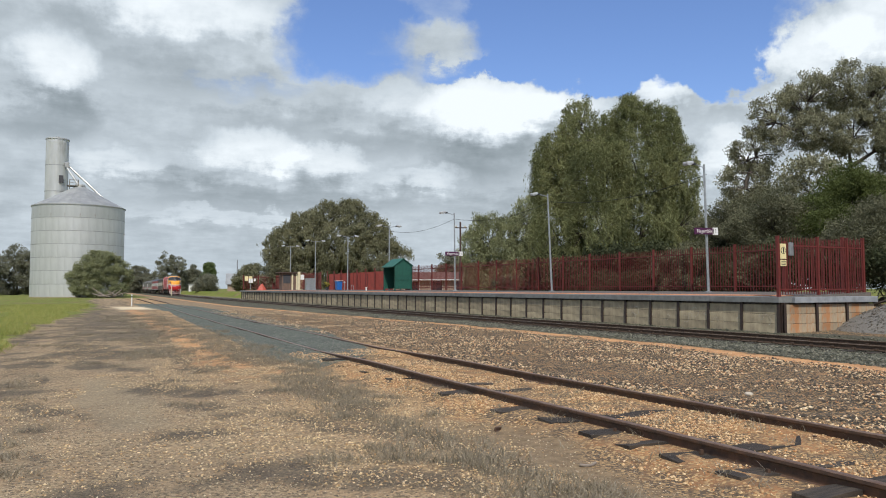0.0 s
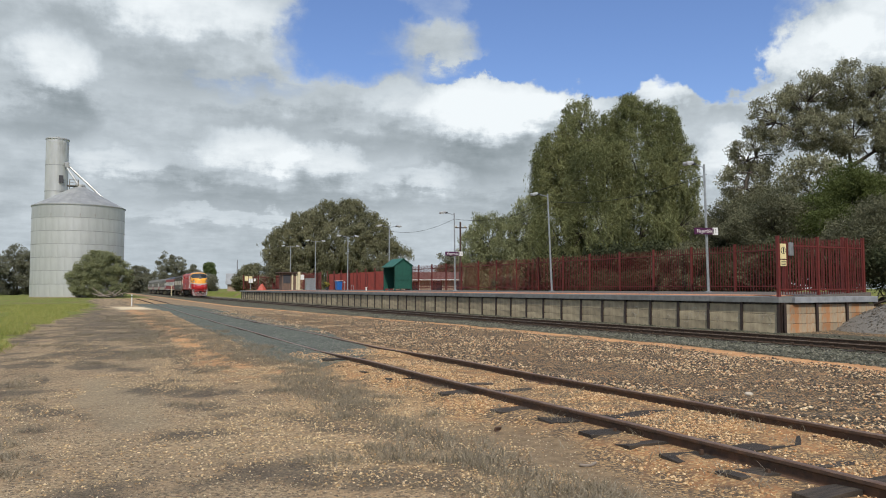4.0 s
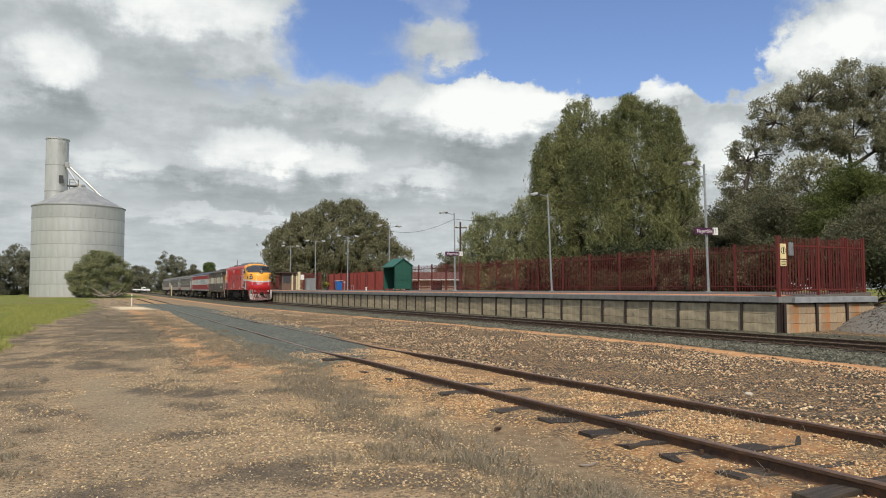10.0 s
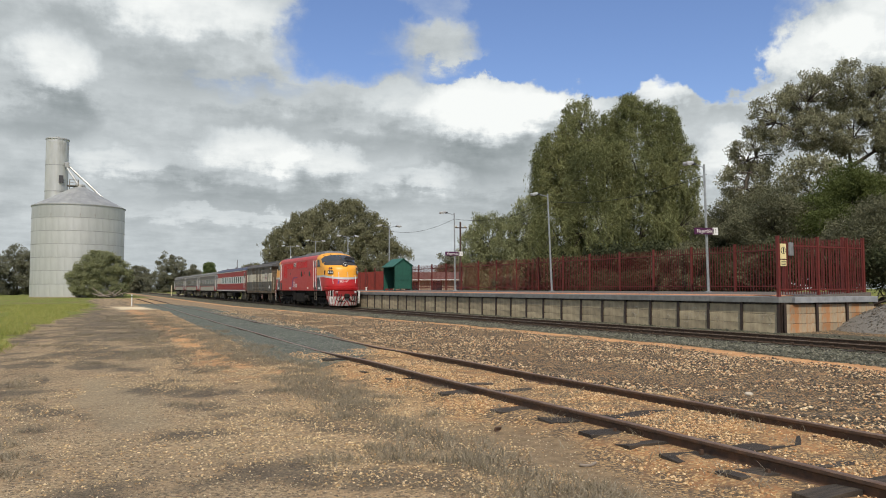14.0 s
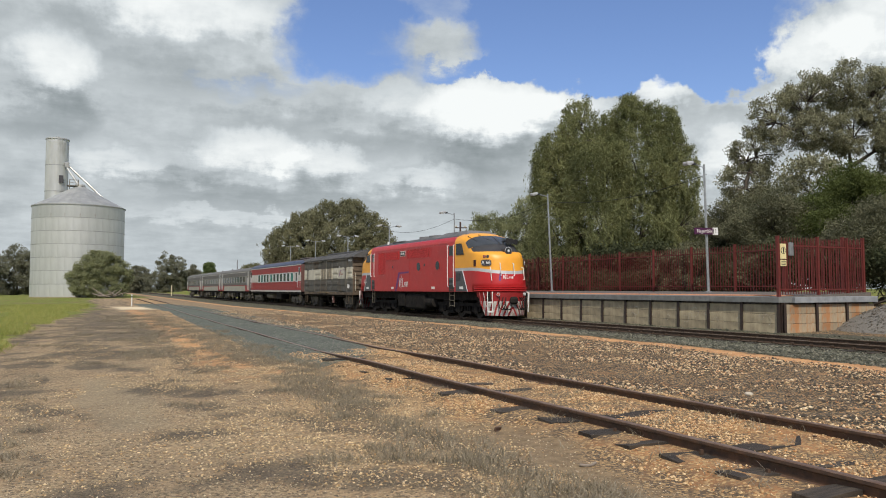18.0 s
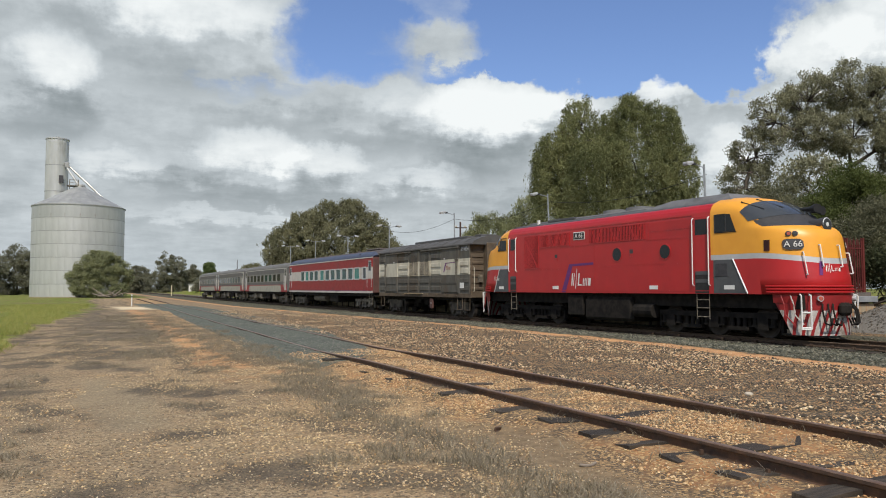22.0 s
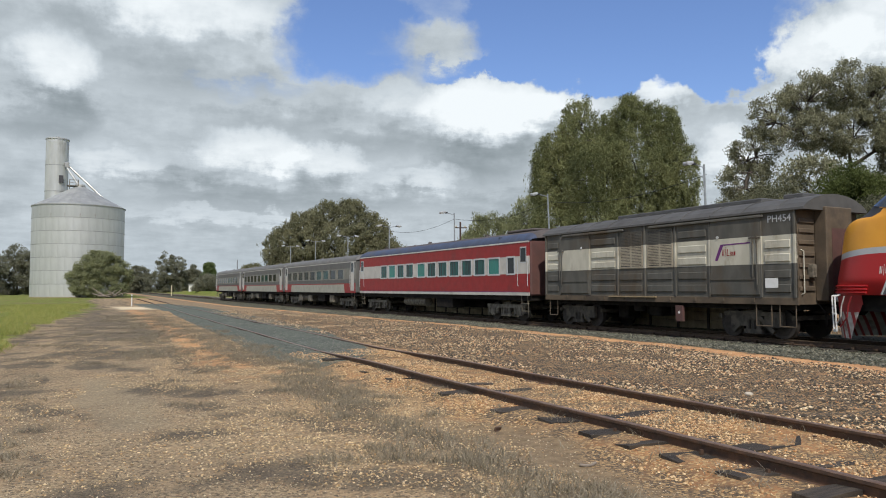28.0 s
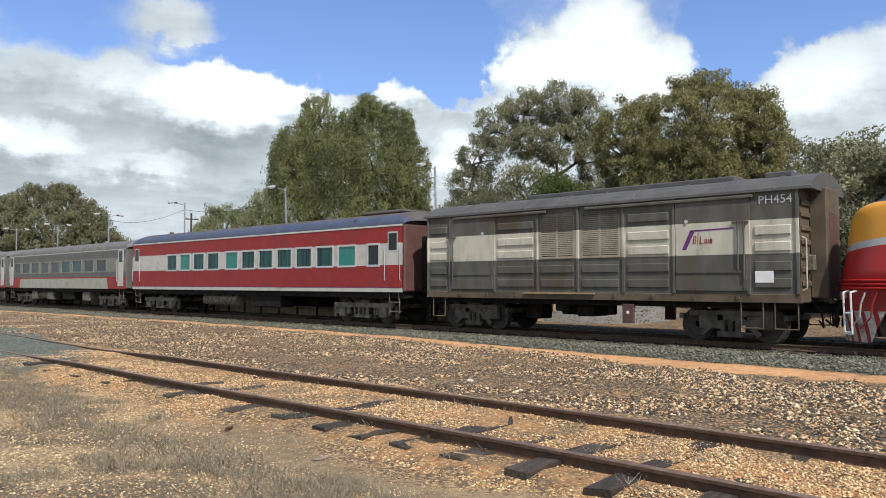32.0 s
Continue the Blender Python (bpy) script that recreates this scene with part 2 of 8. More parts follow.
white = heaps([(31.0, 13.8, 5.5, 2.4, 0.60), (37.0, 13.6, 3.5, 1.6, 0.35), (8.5, 20.2, 6.5, 2.0, 0.40), (-0.5, 15.6, 3.0, 2.2, 0.45), (13.5, 10.6, 4.0, 1.6, 0.40), (18.5, 9.6, 4.0, 1.3, 0.35), (44.6, 14.6, 2.0, 1.6, 0.45), (49.0, 10.0, 2.2, 2.4, 0.40), (24, 14.6, 3.0, 1.2, 0.20),
               (55.0, 16.0, 3.0, 2.4, 0.45), (60.0, 18.0, 4.5, 3.4, 0.45), (64.5, 14.8, 3.4, 2.6, 0.45), (75.0, 13.6, 4.0, 2.6, 0.35), (4.0, 9.0, 4.0, 1.0, 0.25), (26, 8.6, 3.5, 0.8, 0.25), (12, 5.2, 8, 0.6, 0.18), (90, 17, 12, 6, 0.4), (-40, 17, 20, 7, 0.3)])
shade = heaps([(-0.5, 11.8, 4.0, 1.6, 0.28), (9, 15.6, 9, 1.6, 0.12), (15, 12.6, 6.0, 1.4, 0.14), (31.0, 10.2, 5.0, 2.2, 0.30), (23, 11.4, 4.0, 1.2, 0.16), (16, 6.9, 12, 1.1, 0.20), (37, 6.4, 9, 1.6, 0.14), (8, 8.0, 5.0, 0.8, 0.14), (51.0, 12.6, 3.5, 0.8, 0.12), (2, 18.0, 4.0, 1.8, 0.16), (62, 12.5, 6, 1.4, 0.14)])
tone = mathn(wt, "ADD", mathn(wt, "ADD", mathn(wt, "MULTIPLY", N2, 0.62), mathn(wt, "MULTIPLY", PUFF, 0.38)), mathn(wt, "SUBTRACT", mathn(wt, "ADD", white, -0.02), shade))
wr = wt.nodes.new("ShaderNodeValToRGB")
wt.links.new(tone, wr.inputs[0])
wr.color_ramp.elements[0].position, wr.color_ramp.elements[0].color = 0.05, (0.25, 0.285, 0.30, 1)
wr.color_ramp.elements[1].position, wr.color_ramp.elements[1].color = 1.0, (1.04, 1.07, 1.06, 1)
for pos, c in ((0.34, (0.445, 0.487, 0.51)), (0.62, (0.67, 0.72, 0.745))):
    e = wr.color_ramp.elements.new(pos)
    e.color = (*c, 1)
blue = mixc(wt, 1.0, sky.outputs[0], (0.112, 0.122, 0.152), "MULTIPLY")
hazy = mixc(wt, mathn(wt, "MULTIPLY", ramp_of(wt, EL, 6.0, 0.0), 0.40), wr.outputs[0], (0.50, 0.56, 0.60))
wcol = mixc(wt, mask, blue, mixc(wt, 0.12, hazy, (0.46, 0.54, 0.56)))
bg = wt.nodes["Background"]
wt.links.new(wcol, bg.inputs["Color"])
bg.inputs["Strength"].default_value = 1.02
# ---- building helpers ----
def mesh_from(name, verts, faces, mats=(), smoothed=False, mids=None):
    me = bpy.data.meshes.new(name)
    me.from_pydata([tuple(v) for v in verts], [], faces)
    for m in mats:
        me.materials.append(m)
    if mids is not None:
        me.polygons.foreach_set("material_index", mids)
    if smoothed:
        me.polygons.foreach_set("use_smooth", [True] * len(me.polygons))
    me.update()
    return me


def part(name, bm, material, parent=None, label="", smoothed=False):
    """Links a bmesh as one mesh object under a thing or a part."""
    me = bpy.data.meshes.new(name)
    bm.to_mesh(me)
    bm.free()
    for m in (material if isinstance(material, (list, tuple)) else (material,)):
        me.materials.append(m)
    if smoothed:
        me.polygons.foreach_set("use_smooth", [True] * len(me.polygons))
    ob = new(name, me)
    if parent is not None:
        ob.parent = parent
    if label:
        tagged(ob, label)
    return ob


def thing(name, m, label, category, group="", kind=""):
    ob = new(name)
    ob.empty_display_size = 0.2
    ob.matrix_basis = m
    return tagged(ob, label, category, group, kind)


def box_bm(*boxes, bevel=0.0):
    """A bmesh of boxes, each (x0, y0, z0, x1, y1, z1)."""
    bm = bmesh.new()
    for x0, y0, z0, x1, y1, z1 in boxes:
        m = Matrix.Translation(((x0 + x1) / 2, (y0 + y1) / 2, (z0 + z1) / 2)) @ Matrix.Diagonal((abs(x1 - x0), abs(y1 - y0), abs(z1 - z0), 1))
        bmesh.ops.create_cube(bm, size=1, matrix=m)
    if bevel:
        bmesh.ops.bevel(bm, geom=bm.edges[:], offset=bevel, segments=1, affect="EDGES", clamp_overlap=True)
    return bm


def add_box(bm, x0, y0, z0, x1, y1, z1, turn=None):
    m = Matrix.Translation(((x0 + x1) / 2, (y0 + y1) / 2, (z0 + z1) / 2)) @ Matrix.Diagonal((abs(x1 - x0), abs(y1 - y0), abs(z1 - z0), 1))
    return bmesh.ops.create_cube(bm, size=1, matrix=(turn @ m) if turn else m)["verts"]


def tube(bm, a, b, r0, r1=None, sides=10, caps=True):
    """A round bar from a to b."""
    a, b = Vector(a), Vector(b)
    r1 = r0 if r1 is None else r1
    d = b - a
    m = Matrix.Translation((a + b) / 2) @ d.to_track_quat("Z", "Y").to_matrix().to_4x4()
    return bmesh.ops.create_cone(bm, cap_ends=caps, segments=sides, radius1=r0, radius2=r1, depth=d.length, matrix=m)["verts"]


def tube_bm(*bars, sides=10):
    bm = bmesh.new()
    for a, b, *r in bars:
        tube(bm, a, b, *r, sides=sides)
    return bm


def bent(bm, pts, r, sides=8):
    for a, b in zip(pts, pts[1:]):
        tube(bm, a, b, r, r, sides)


def text_mesh(name, words, size, material, parent, m, depth=0.004, shear=0.0, align="LEFT"):
    """Words as a mesh: lies in the local x-y plane of m."""
    cu = bpy.data.curves.new(name, "FONT")
    cu.body, cu.size, cu.extrude, cu.shear = words, size, depth, shear
    cu.align_x, cu.align_y = align, "CENTER"
    cu.resolution_u = 3
    tmp = bpy.data.objects.new(name, cu)
    scene.collection.objects.link(tmp)
    dg = bpy.context.evaluated_depsgraph_get()
    dg.update()
    me = bpy.data.meshes.new_from_object(tmp.evaluated_get(dg))
    bpy.data.objects.remove(tmp)
    bpy.data.curves.remove(cu)
    me.materials.clear()
    me.materials.append(material)
    ob = new(name, me)
    ob.parent = parent
    ob.matrix_basis = m
    return ob


def bulk(name, verts, quads, material, tri=False):
    """A large mesh out of arrays."""
    me = bpy.data.meshes.new(name)
    n, k = len(quads), quads.shape[1]
    me.vertices.add(len(verts))
    me.vertices.foreach_set("co", np.asarray(verts, dtype=np.float32).ravel())
    me.loops.add(n * k)
    me.loops.foreach_set("vertex_index", np.asarray(quads, dtype=np.int32).ravel())
    me.polygons.add(n)
    me.polygons.foreach_set("loop_start", np.arange(0, n * k, k, dtype=np.int32))
    me.polygons.foreach_set("loop_total", np.full(n, k, dtype=np.int32))
    me.materials.append(material)
    me.update(calc_edges=True)
    return me
# ---- ground ----
def axis_steps(lo, a, b, hi, step, grow=1.18):
    mid = [a + i * step for i in range(int((b - a) / step) + 1)]
    left, s, v = [], step, a
    while v > lo:
        s *= grow
        v -= s
        left.append(max(v, lo))
    right, s, v = [], step, mid[-1]
    while v < hi:
        s *= grow
        v += s
        right.append(min(v, hi))
    return left[::-1] + mid + right


GX = axis_steps(-2500, -14, 32, 2500, 0.22, 1.22)
GY = axis_steps(-600, 1.0, 62, 3500, 0.28, 1.075)


def ground_z(x, y):
    off = x - centre_x(y)
    z = yard_z(y) if y > -40 else yard_z(-40)
    s = x - sx(y)
    # siding bed
    if -60 < y < 200:
        near = smooth(17.5, 15.5, y)
        z += 0.004 * smooth(0.72, 0.55, abs(s)) * near * (0.95 + 0.9 * noise.noise((x * 1.1, y * 1.9, 11)))
        z += 0.024 * smooth(1.7, 1.3, abs(s)) * smooth(0.97, 1.15, abs(s)) * near * (0.9 + 1.3 * noise.noise((x * 1.3, y * 1.5, 12)))
    # foreground lies a little lower than the siding
    z -= 0.085 * smooth(-1.0, -1.7, s) * smooth(24, 12, y)
    # ballast bed of the main line
    bed = -0.20 if off < 1.0 else -0.12
    if off > 1.4:
        bed = -0.12 + 0.14 * smooth(1.3, 1.62, off)
    k = smooth(-5.6, -1.7, off)
    z = z * (1 - k) + bed * k
    # ground behind the platform
    z += (0.85 - z) * smooth(5.8, 7.5, off) * smooth(14, 18, y)
    z += (0.55 - z) * smooth(5.5, 12, off) * smooth(19, 12, y) * (1 if off > 5.5 else 0)
    far = smooth(60, 200, y)
    z += 0.035 * noise.noise((x * 0.45, y * 0.45, 0)) * (1 - far) + 0.012 * noise.noise((x * 2.3, y * 2.3, 3)) * (1 - far)
    if y > 250 or abs(x) > 150:
        z = min(z, 0.2)
    return z


def spread(y):
    """How far the ballast spreads wider at the near end."""
    return 1.3 * smooth(16, 4, y)


def lane(x, y):
    """A bare dirt lane beside the siding, 0 to 1."""
    s = x - sx(y)
    return smooth(-2.55, -2.1, s) * smooth(-1.3, -1.5, s) * smooth(9.5, 7.5, y)


def dust(x, y):
    """Bare patches of fine dust in the yard, 0 to 1."""
    d = 0.0
    for cx, cy, rx, ry in ((0.8, 11.8, 0.55, 3.0), (-1.4, 16.0, 0.5, 2.4), (3.2, 21.0, 0.5, 2.2)):
        d = max(d, smooth(1.25, 0.55, math.hypot((x - cx) / rx, (y - cy) / ry) + 0.35 * noise.noise((x * 1.4, y * 0.8, 44))))
    return d


ROAD_LEFT = ((12, 4.9), (14.4, 4.75), (16, 4.45), (18, 4.3), (23, 4.65), (31.6, 5.2), (45, 6.2), (55, 7.1), (65, 7.1), (90, 7.4), (200, 9))
ROAD_RIGHT = ((12, 6.6), (17, 7.0), (18.4, 7.3), (21.6, 7.8), (27.8, 9.0), (33.7, 9.4), (42, 10.1), (54, 10.9), (72, 11.9), (99, 10.8), (200, 12))


def road_edge(table, y):
    for (a, p), (b, q) in zip(table, table[1:]):
        if y <= b:
            return p + (q - p) * max(0.0, (y - a) / (b - a))
    return table[-1][1]


def zone_weights(x, y):
    """Grass, sealed road, orange sand, dark ballast, siding gravel, pale lime, dead litter, bare dust, in that order, 0 to 1 with 0.5 on the edge."""
    off, s = x - centre_x(y), x - sx(y)
    e = lambda d, w: min(max(0.5 + d / w, 0.0), 1.0)
    edge = -1.9 + (y - 16) * 0.062 + 1.5 * smooth(40, 60, y) if y < 74 else 3.2 + (y - 74) * 0.03
    edge += 1.3 * noise.noise((x * 0.35, y * 0.22, 4)) + 0.5 * noise.noise((x * 1.1, y * 0.8, 6))
    grass = e(edge - x, 2.6) * e(y - 21.0 - 3.0 * noise.noise((x * 0.5, y * 0.1, 2)), 6.0)
    if y > 130 or off > 9:
        grass = max(grass, e(abs(off) - (14 if y < 22 else 8), 5.0) * ((0.62 if y < 60 else 0.9) if off > 0 else 0.8) * (e(y - 135, 20) if off < 0 else 1))
    if y > 112 and off > 2:
        grass = max(grass, e(off - 3.2, 2.0) * e(y - 116, 6.0))
    lo = road_edge(ROAD_LEFT, y)
    hi = road_edge(ROAD_RIGHT, y)
    road = min(e(x - lo, 0.6), e(hi - x, 0.6), e(y - 14.2 - (x - 4.7) * 0.95, 0.9), e(88 - y, 6))
    sand = min(e(off + 6.75 + 1.35 * spread(y) + 0.22 * noise.noise((y * 0.5, 3, 1)), 0.6), e(-6.05 - spread(y) - off + 0.2 * noise.noise((y * 0.6, 9, 1)), 0.5))
    sand = max(sand, 0.66 * min(e(0.55 - abs(x - 3.25 - max(y - 19, 0) * 0.045 - 0.4 * noise.noise((y * 0.2, 1, 5))), 1.3), e(y - 14, 5), e(66 - y, 10)))
    ballast = min(e(off + 6.0 + spread(y), 0.6), e(2.4 - off, 0.6))
    grav = e(1.55 + 0.2 * math.sin(y * 1.7) - abs(s + 0.1), 1.0) * e(19 - y, 3)
    lime = min(e(1.25 - abs(x - 5.9), 1.6), e(6.0 - abs(y - 69), 8))
    s_band = x - sx(y)
    spots = 0.8 * noise.noise((x * 0.85, y * 0.6, 33)) + 0.75 * noise.noise((x * 2.3, y * 1.5, 15)) + 0.45 * noise.noise((x * 5.5, y * 3.4, 8))
    spots += 0.34 * smooth(-3.3, -2.7, s_band) * smooth(-1.7, -2.2, s_band) * smooth(30, 20, y) + 0.45 * smooth(2.2, 0.6, abs(x - 1.6 - y * 0.012)) * smooth(12, 22, y) + 0.06 * smooth(12, 18, y) * smooth(60, 45, y)
    litter = min(max(0.5 + (spots - 0.22 - 0.7 * lane(x, y) - 0.5 * dust(x, y)) * 0.8, 0.0), 1.0) * smooth(-1.35, -1.7, s_band)
    return grass, road, sand, ballast, grav, lime, litter, dust(x, y)


verts = [(x, y, ground_z(x, y)) for y in GY for x in GX]
nx = len(GX)
ii = np.arange(len(GY) - 1)[:, None] * nx + np.arange(nx - 1)[None, :]
quads = np.stack([ii, ii + 1, ii + nx + 1, ii + nx], axis=-1).reshape(-1, 4)


def ground_material():
    m, t, b = nodes_of("yard_ground")
    pos = t.nodes.new("ShaderNodeNewGeometry").outputs["Position"]
    fine, mid, big, grit = noise_node(t, pos, 7.0, 8, 0.65), noise_node(t, pos, 1.3, 6, 0.6), noise_node(t, pos, 0.22, 4), noise_node(t, pos, 38.0, 4, 0.6)
    wob = mathn(t, "ADD", mathn(t, "MULTIPLY", mathn(t, "SUBTRACT", mid, 0.5), 0.9), mathn(t, "MULTIPLY", mathn(t, "SUBTRACT", fine, 0.5), 0.8))
    vor = nd(t, "ShaderNodeTexVoronoi", Scale=42.0)
    t.links.new(pos, vor.inputs["Vector"])
    cell = vor.outputs["Color"]
    sepc = t.nodes.new("ShaderNodeSeparateColor")
    t.links.new(cell, sepc.inputs[0])
    pick, pick2 = sepc.outputs[0], sepc.outputs[1]

    def zone(name, sharp=0.12, amount=0.6):
        a = t.nodes.new("ShaderNodeAttribute")
        a.attribute_name = name
        v = mathn(t, "ADD", a.outputs["Fac"], mathn(t, "MULTIPLY", wob, amount))
        return ramp_of(t, v, 0.5 - sharp, 0.5 + sharp)

    # bare earth: tan grit with pale and orange pebbles, dead litter, smooth dust
    sand_mix = mixc(t, ramp_of(t, grit, 0.36, 0.62), (0.40, 0.315, 0.20), (0.18, 0.145, 0.096))
    col = mixc(t, ramp_of(t, mid, 0.40, 0.64), sand_mix, mixc(t, ramp_of(t, fine, 0.4, 0.6), (0.345, 0.255, 0.155), (0.21, 0.165, 0.11)))
    wa = t.nodes.new("ShaderNodeAttribute")
    wa.attribute_name = "siding_side"
    peb = mathn(t, "MULTIPLY", mathn(t, "MULTIPLY", ramp_of(t, pick, 0.52, 0.62), ramp_of(t, fine, 0.36, 0.56)), mathn(t, "ADD", mathn(t, "MULTIPLY", wa.outputs["Fac"], 0.6), 0.4))
    col = mixc(t, mathn(t, "MULTIPLY", peb, 0.9), col, mixc(t, pick2, (0.62, 0.50, 0.33), (0.43, 0.26, 0.135)))
    col = mixc(t, mathn(t, "MULTIPLY", ramp_of(t, pick2, 0.80, 0.86), 0.7), col, (0.085, 0.07, 0.055))
    col = mixc(t, mathn(t, "MULTIPLY", zone("dust", 0.35, 1.1), 0.6), col, mixc(t, ramp_of(t, grit, 0.38, 0.64), (0.31, 0.262, 0.18), (0.20, 0.167, 0.115)))
    dead = mixc(t, ramp_of(t, grit, 0.38, 0.62), (0.17, 0.143, 0.104), (0.078, 0.066, 0.051))
    col = mixc(t, mathn(t, "MULTIPLY", zone("litter", 0.16, 0.75), 0.88), col, dead)
    # mixed stone between the tracks
    a = t.nodes.new("ShaderNodeAttribute")
    a.attribute_name = "between"
    mixed = mixc(t, ramp_of(t, fine, 0.4, 0.6), (0.105, 0.097, 0.083), (0.044, 0.042, 0.038))
    mixed = mixc(t, ramp_of(t, pick, 0.70, 0.78), mixed, mixc(t, pick2, (0.48, 0.38, 0.24), (0.33, 0.19, 0.085)))
    mixed = mixc(t, mathn(t, "MULTIPLY", ramp_of(t, mid, 0.57, 0.70), 0.5), mixed, (0.25, 0.14, 0.07))
    cs = t.nodes.new("ShaderNodeAttribute")
    cs.attribute_name = "cream_stone"
    mixed = mixc(t, mathn(t, "MULTIPLY", cs.outputs["Fac"], 0.75), mixed, mixc(t, ramp_of(t, fine, 0.38, 0.62), (0.36, 0.295, 0.21), (0.18, 0.15, 0.115)))
    col = mixc(t, ramp_of(t, mathn(t, "ADD", a.outputs["Fac"], mathn(t, "MULTIPLY", wob, 0.4)), 0.4, 0.6), col, mixed)
    g = mixc(t, ramp_of(t, fine, 0.35, 0.65), (0.115, 0.165, 0.022), (0.24, 0.26, 0.055))
    g = mixc(t, ramp_of(t, mathn(t, "ADD", mathn(t, "MULTIPLY", big, 0.6), mathn(t, "MULTIPLY", mid, 0.4)), 0.48, 0.58), g, (0.23, 0.185, 0.09))
    g = mixc(t, ramp_of(t, mid, 0.38, 0.64), g, mixc(t, 1.0, g, (0.62, 0.68, 0.6), "MULTIPLY"))
    la = t.nodes.new("ShaderNodeAttribute")
    la.attribute_name = "dirt_lane"
    col = mixc(t, ramp_of(t, mathn(t, "ADD", la.outputs["Fac"], mathn(t, "MULTIPLY", wob, 0.7)), 0.35, 0.7), col, mixc(t, ramp_of(t, fine, 0.4, 0.62), (0.27, 0.22, 0.152), (0.19, 0.152, 0.105)))
    col = mixc(t, zone("grav", 0.18, 1.0), col, mixc(t, ramp_of(t, pick, 0.45, 0.6), mixc(t, ramp_of(t, mid, 0.38, 0.54), (0.345, 0.20, 0.105), (0.115, 0.095, 0.075)), mixc(t, pick2, (0.52, 0.39, 0.22), (0.17, 0.125, 0.085))))
    col = mixc(t, wa.outputs["Fac"], col, mixc(t, 1.0, col, (1.07, 0.98, 0.86), "MULTIPLY"))
    col = mixc(t, zone("ballast", 0.1, 0.25), col, mixc(t, ramp_of(t, pick, 0.3, 0.9), (0.062, 0.062, 0.044), (0.14, 0.136, 0.10)))
    col = mixc(t, zone("sand", 0.22, 1.7), col, mixc(t, ramp_of(t, fine, 0.42, 0.62), mixc(t, ramp_of(t, pick, 0.3, 0.8), (0.56, 0.29, 0.125), (0.62, 0.40, 0.21)), (0.42, 0.235, 0.12)))
    col = mixc(t, zone("road", 0.08, 0.3), col, mixc(t, ramp_of(t, mathn(t, "ADD", mathn(t, "MULTIPLY", grit, 0.5), mathn(t, "MULTIPLY", fine, 0.5)), 0.38, 0.62), (0.08, 0.095, 0.082), (0.15, 0.165, 0.142)))
    col = mixc(t, zone("lime", 0.25, 1.5), col, (0.66, 0.57, 0.40))
    col = mixc(t, zone("grass", 0.15, 0.8), col, g)
    patch = noise_node(t, pos, 0.55, 6, 0.62)
    col = mixc(t, ramp_of(t, patch, 0.36, 0.60), mixc(t, 1.0, col, (0.87, 0.85, 0.82), "MULTIPLY"), mixc(t, 1.0, col, (1.06, 1.03, 0.97), "MULTIPLY"))
    t.links.new(col, b.inputs["Base Color"])
    b.inputs["Roughness"].default_value = 0.95
    b.inputs["Specular IOR Level"].default_value = 0.2
    bn = nd(t, "ShaderNodeBump", Strength=0.75, Distance=0.02)
    t.links.new(mathn(t, "ADD", mathn(t, "MULTIPLY", vor.outputs["Distance"], -0.7), mathn(t, "ADD", mathn(t, "MULTIPLY", fine, 0.4), grit)), bn.inputs["Height"])
    t.links.new(bn.outputs[0], b.inputs["Normal"])
    return m


gm = bulk("ground", verts, quads, ground_material())
weights = np.array([zone_weights(v[0], v[1]) for v in verts], dtype=np.float32)
for k, zn in enumerate(("grass", "road", "sand", "ballast", "grav", "lime", "litter", "dust")):
    gm.attributes.new(zn, "FLOAT", "POINT").data.foreach_set("value", np.ascontiguousarray(weights[:, k]))
between = np.array([min(max(0.5 + (v[0] - sx(v[1]) - 1.2) / 1.5, 0), 1) for v in verts], dtype=np.float32)
gm.attributes.new("between", "FLOAT", "POINT").data.foreach_set("value", between)
gm.attributes.new("cream_stone", "FLOAT", "POINT").data.foreach_set("value", np.array([smooth(34, 60, v[1]) for v in verts], dtype=np.float32))
gm.attributes.new("dirt_lane", "FLOAT", "POINT").data.foreach_set("value", np.array([lane(v[0], v[1]) for v in verts], dtype=np.float32))
gm.attributes.new("siding_side", "FLOAT", "POINT").data.foreach_set("value", np.array([smooth(-5.0, -1.2, v[0] - sx(v[1])) for v in verts], dtype=np.float32))
gm.polygons.foreach_set("use_smooth", [True] * len(gm.polygons))
ground = tagged(new("ground", gm), "dry tan yard ground of dirt, gravel, grass and sealed road", "ground", kind="structure")

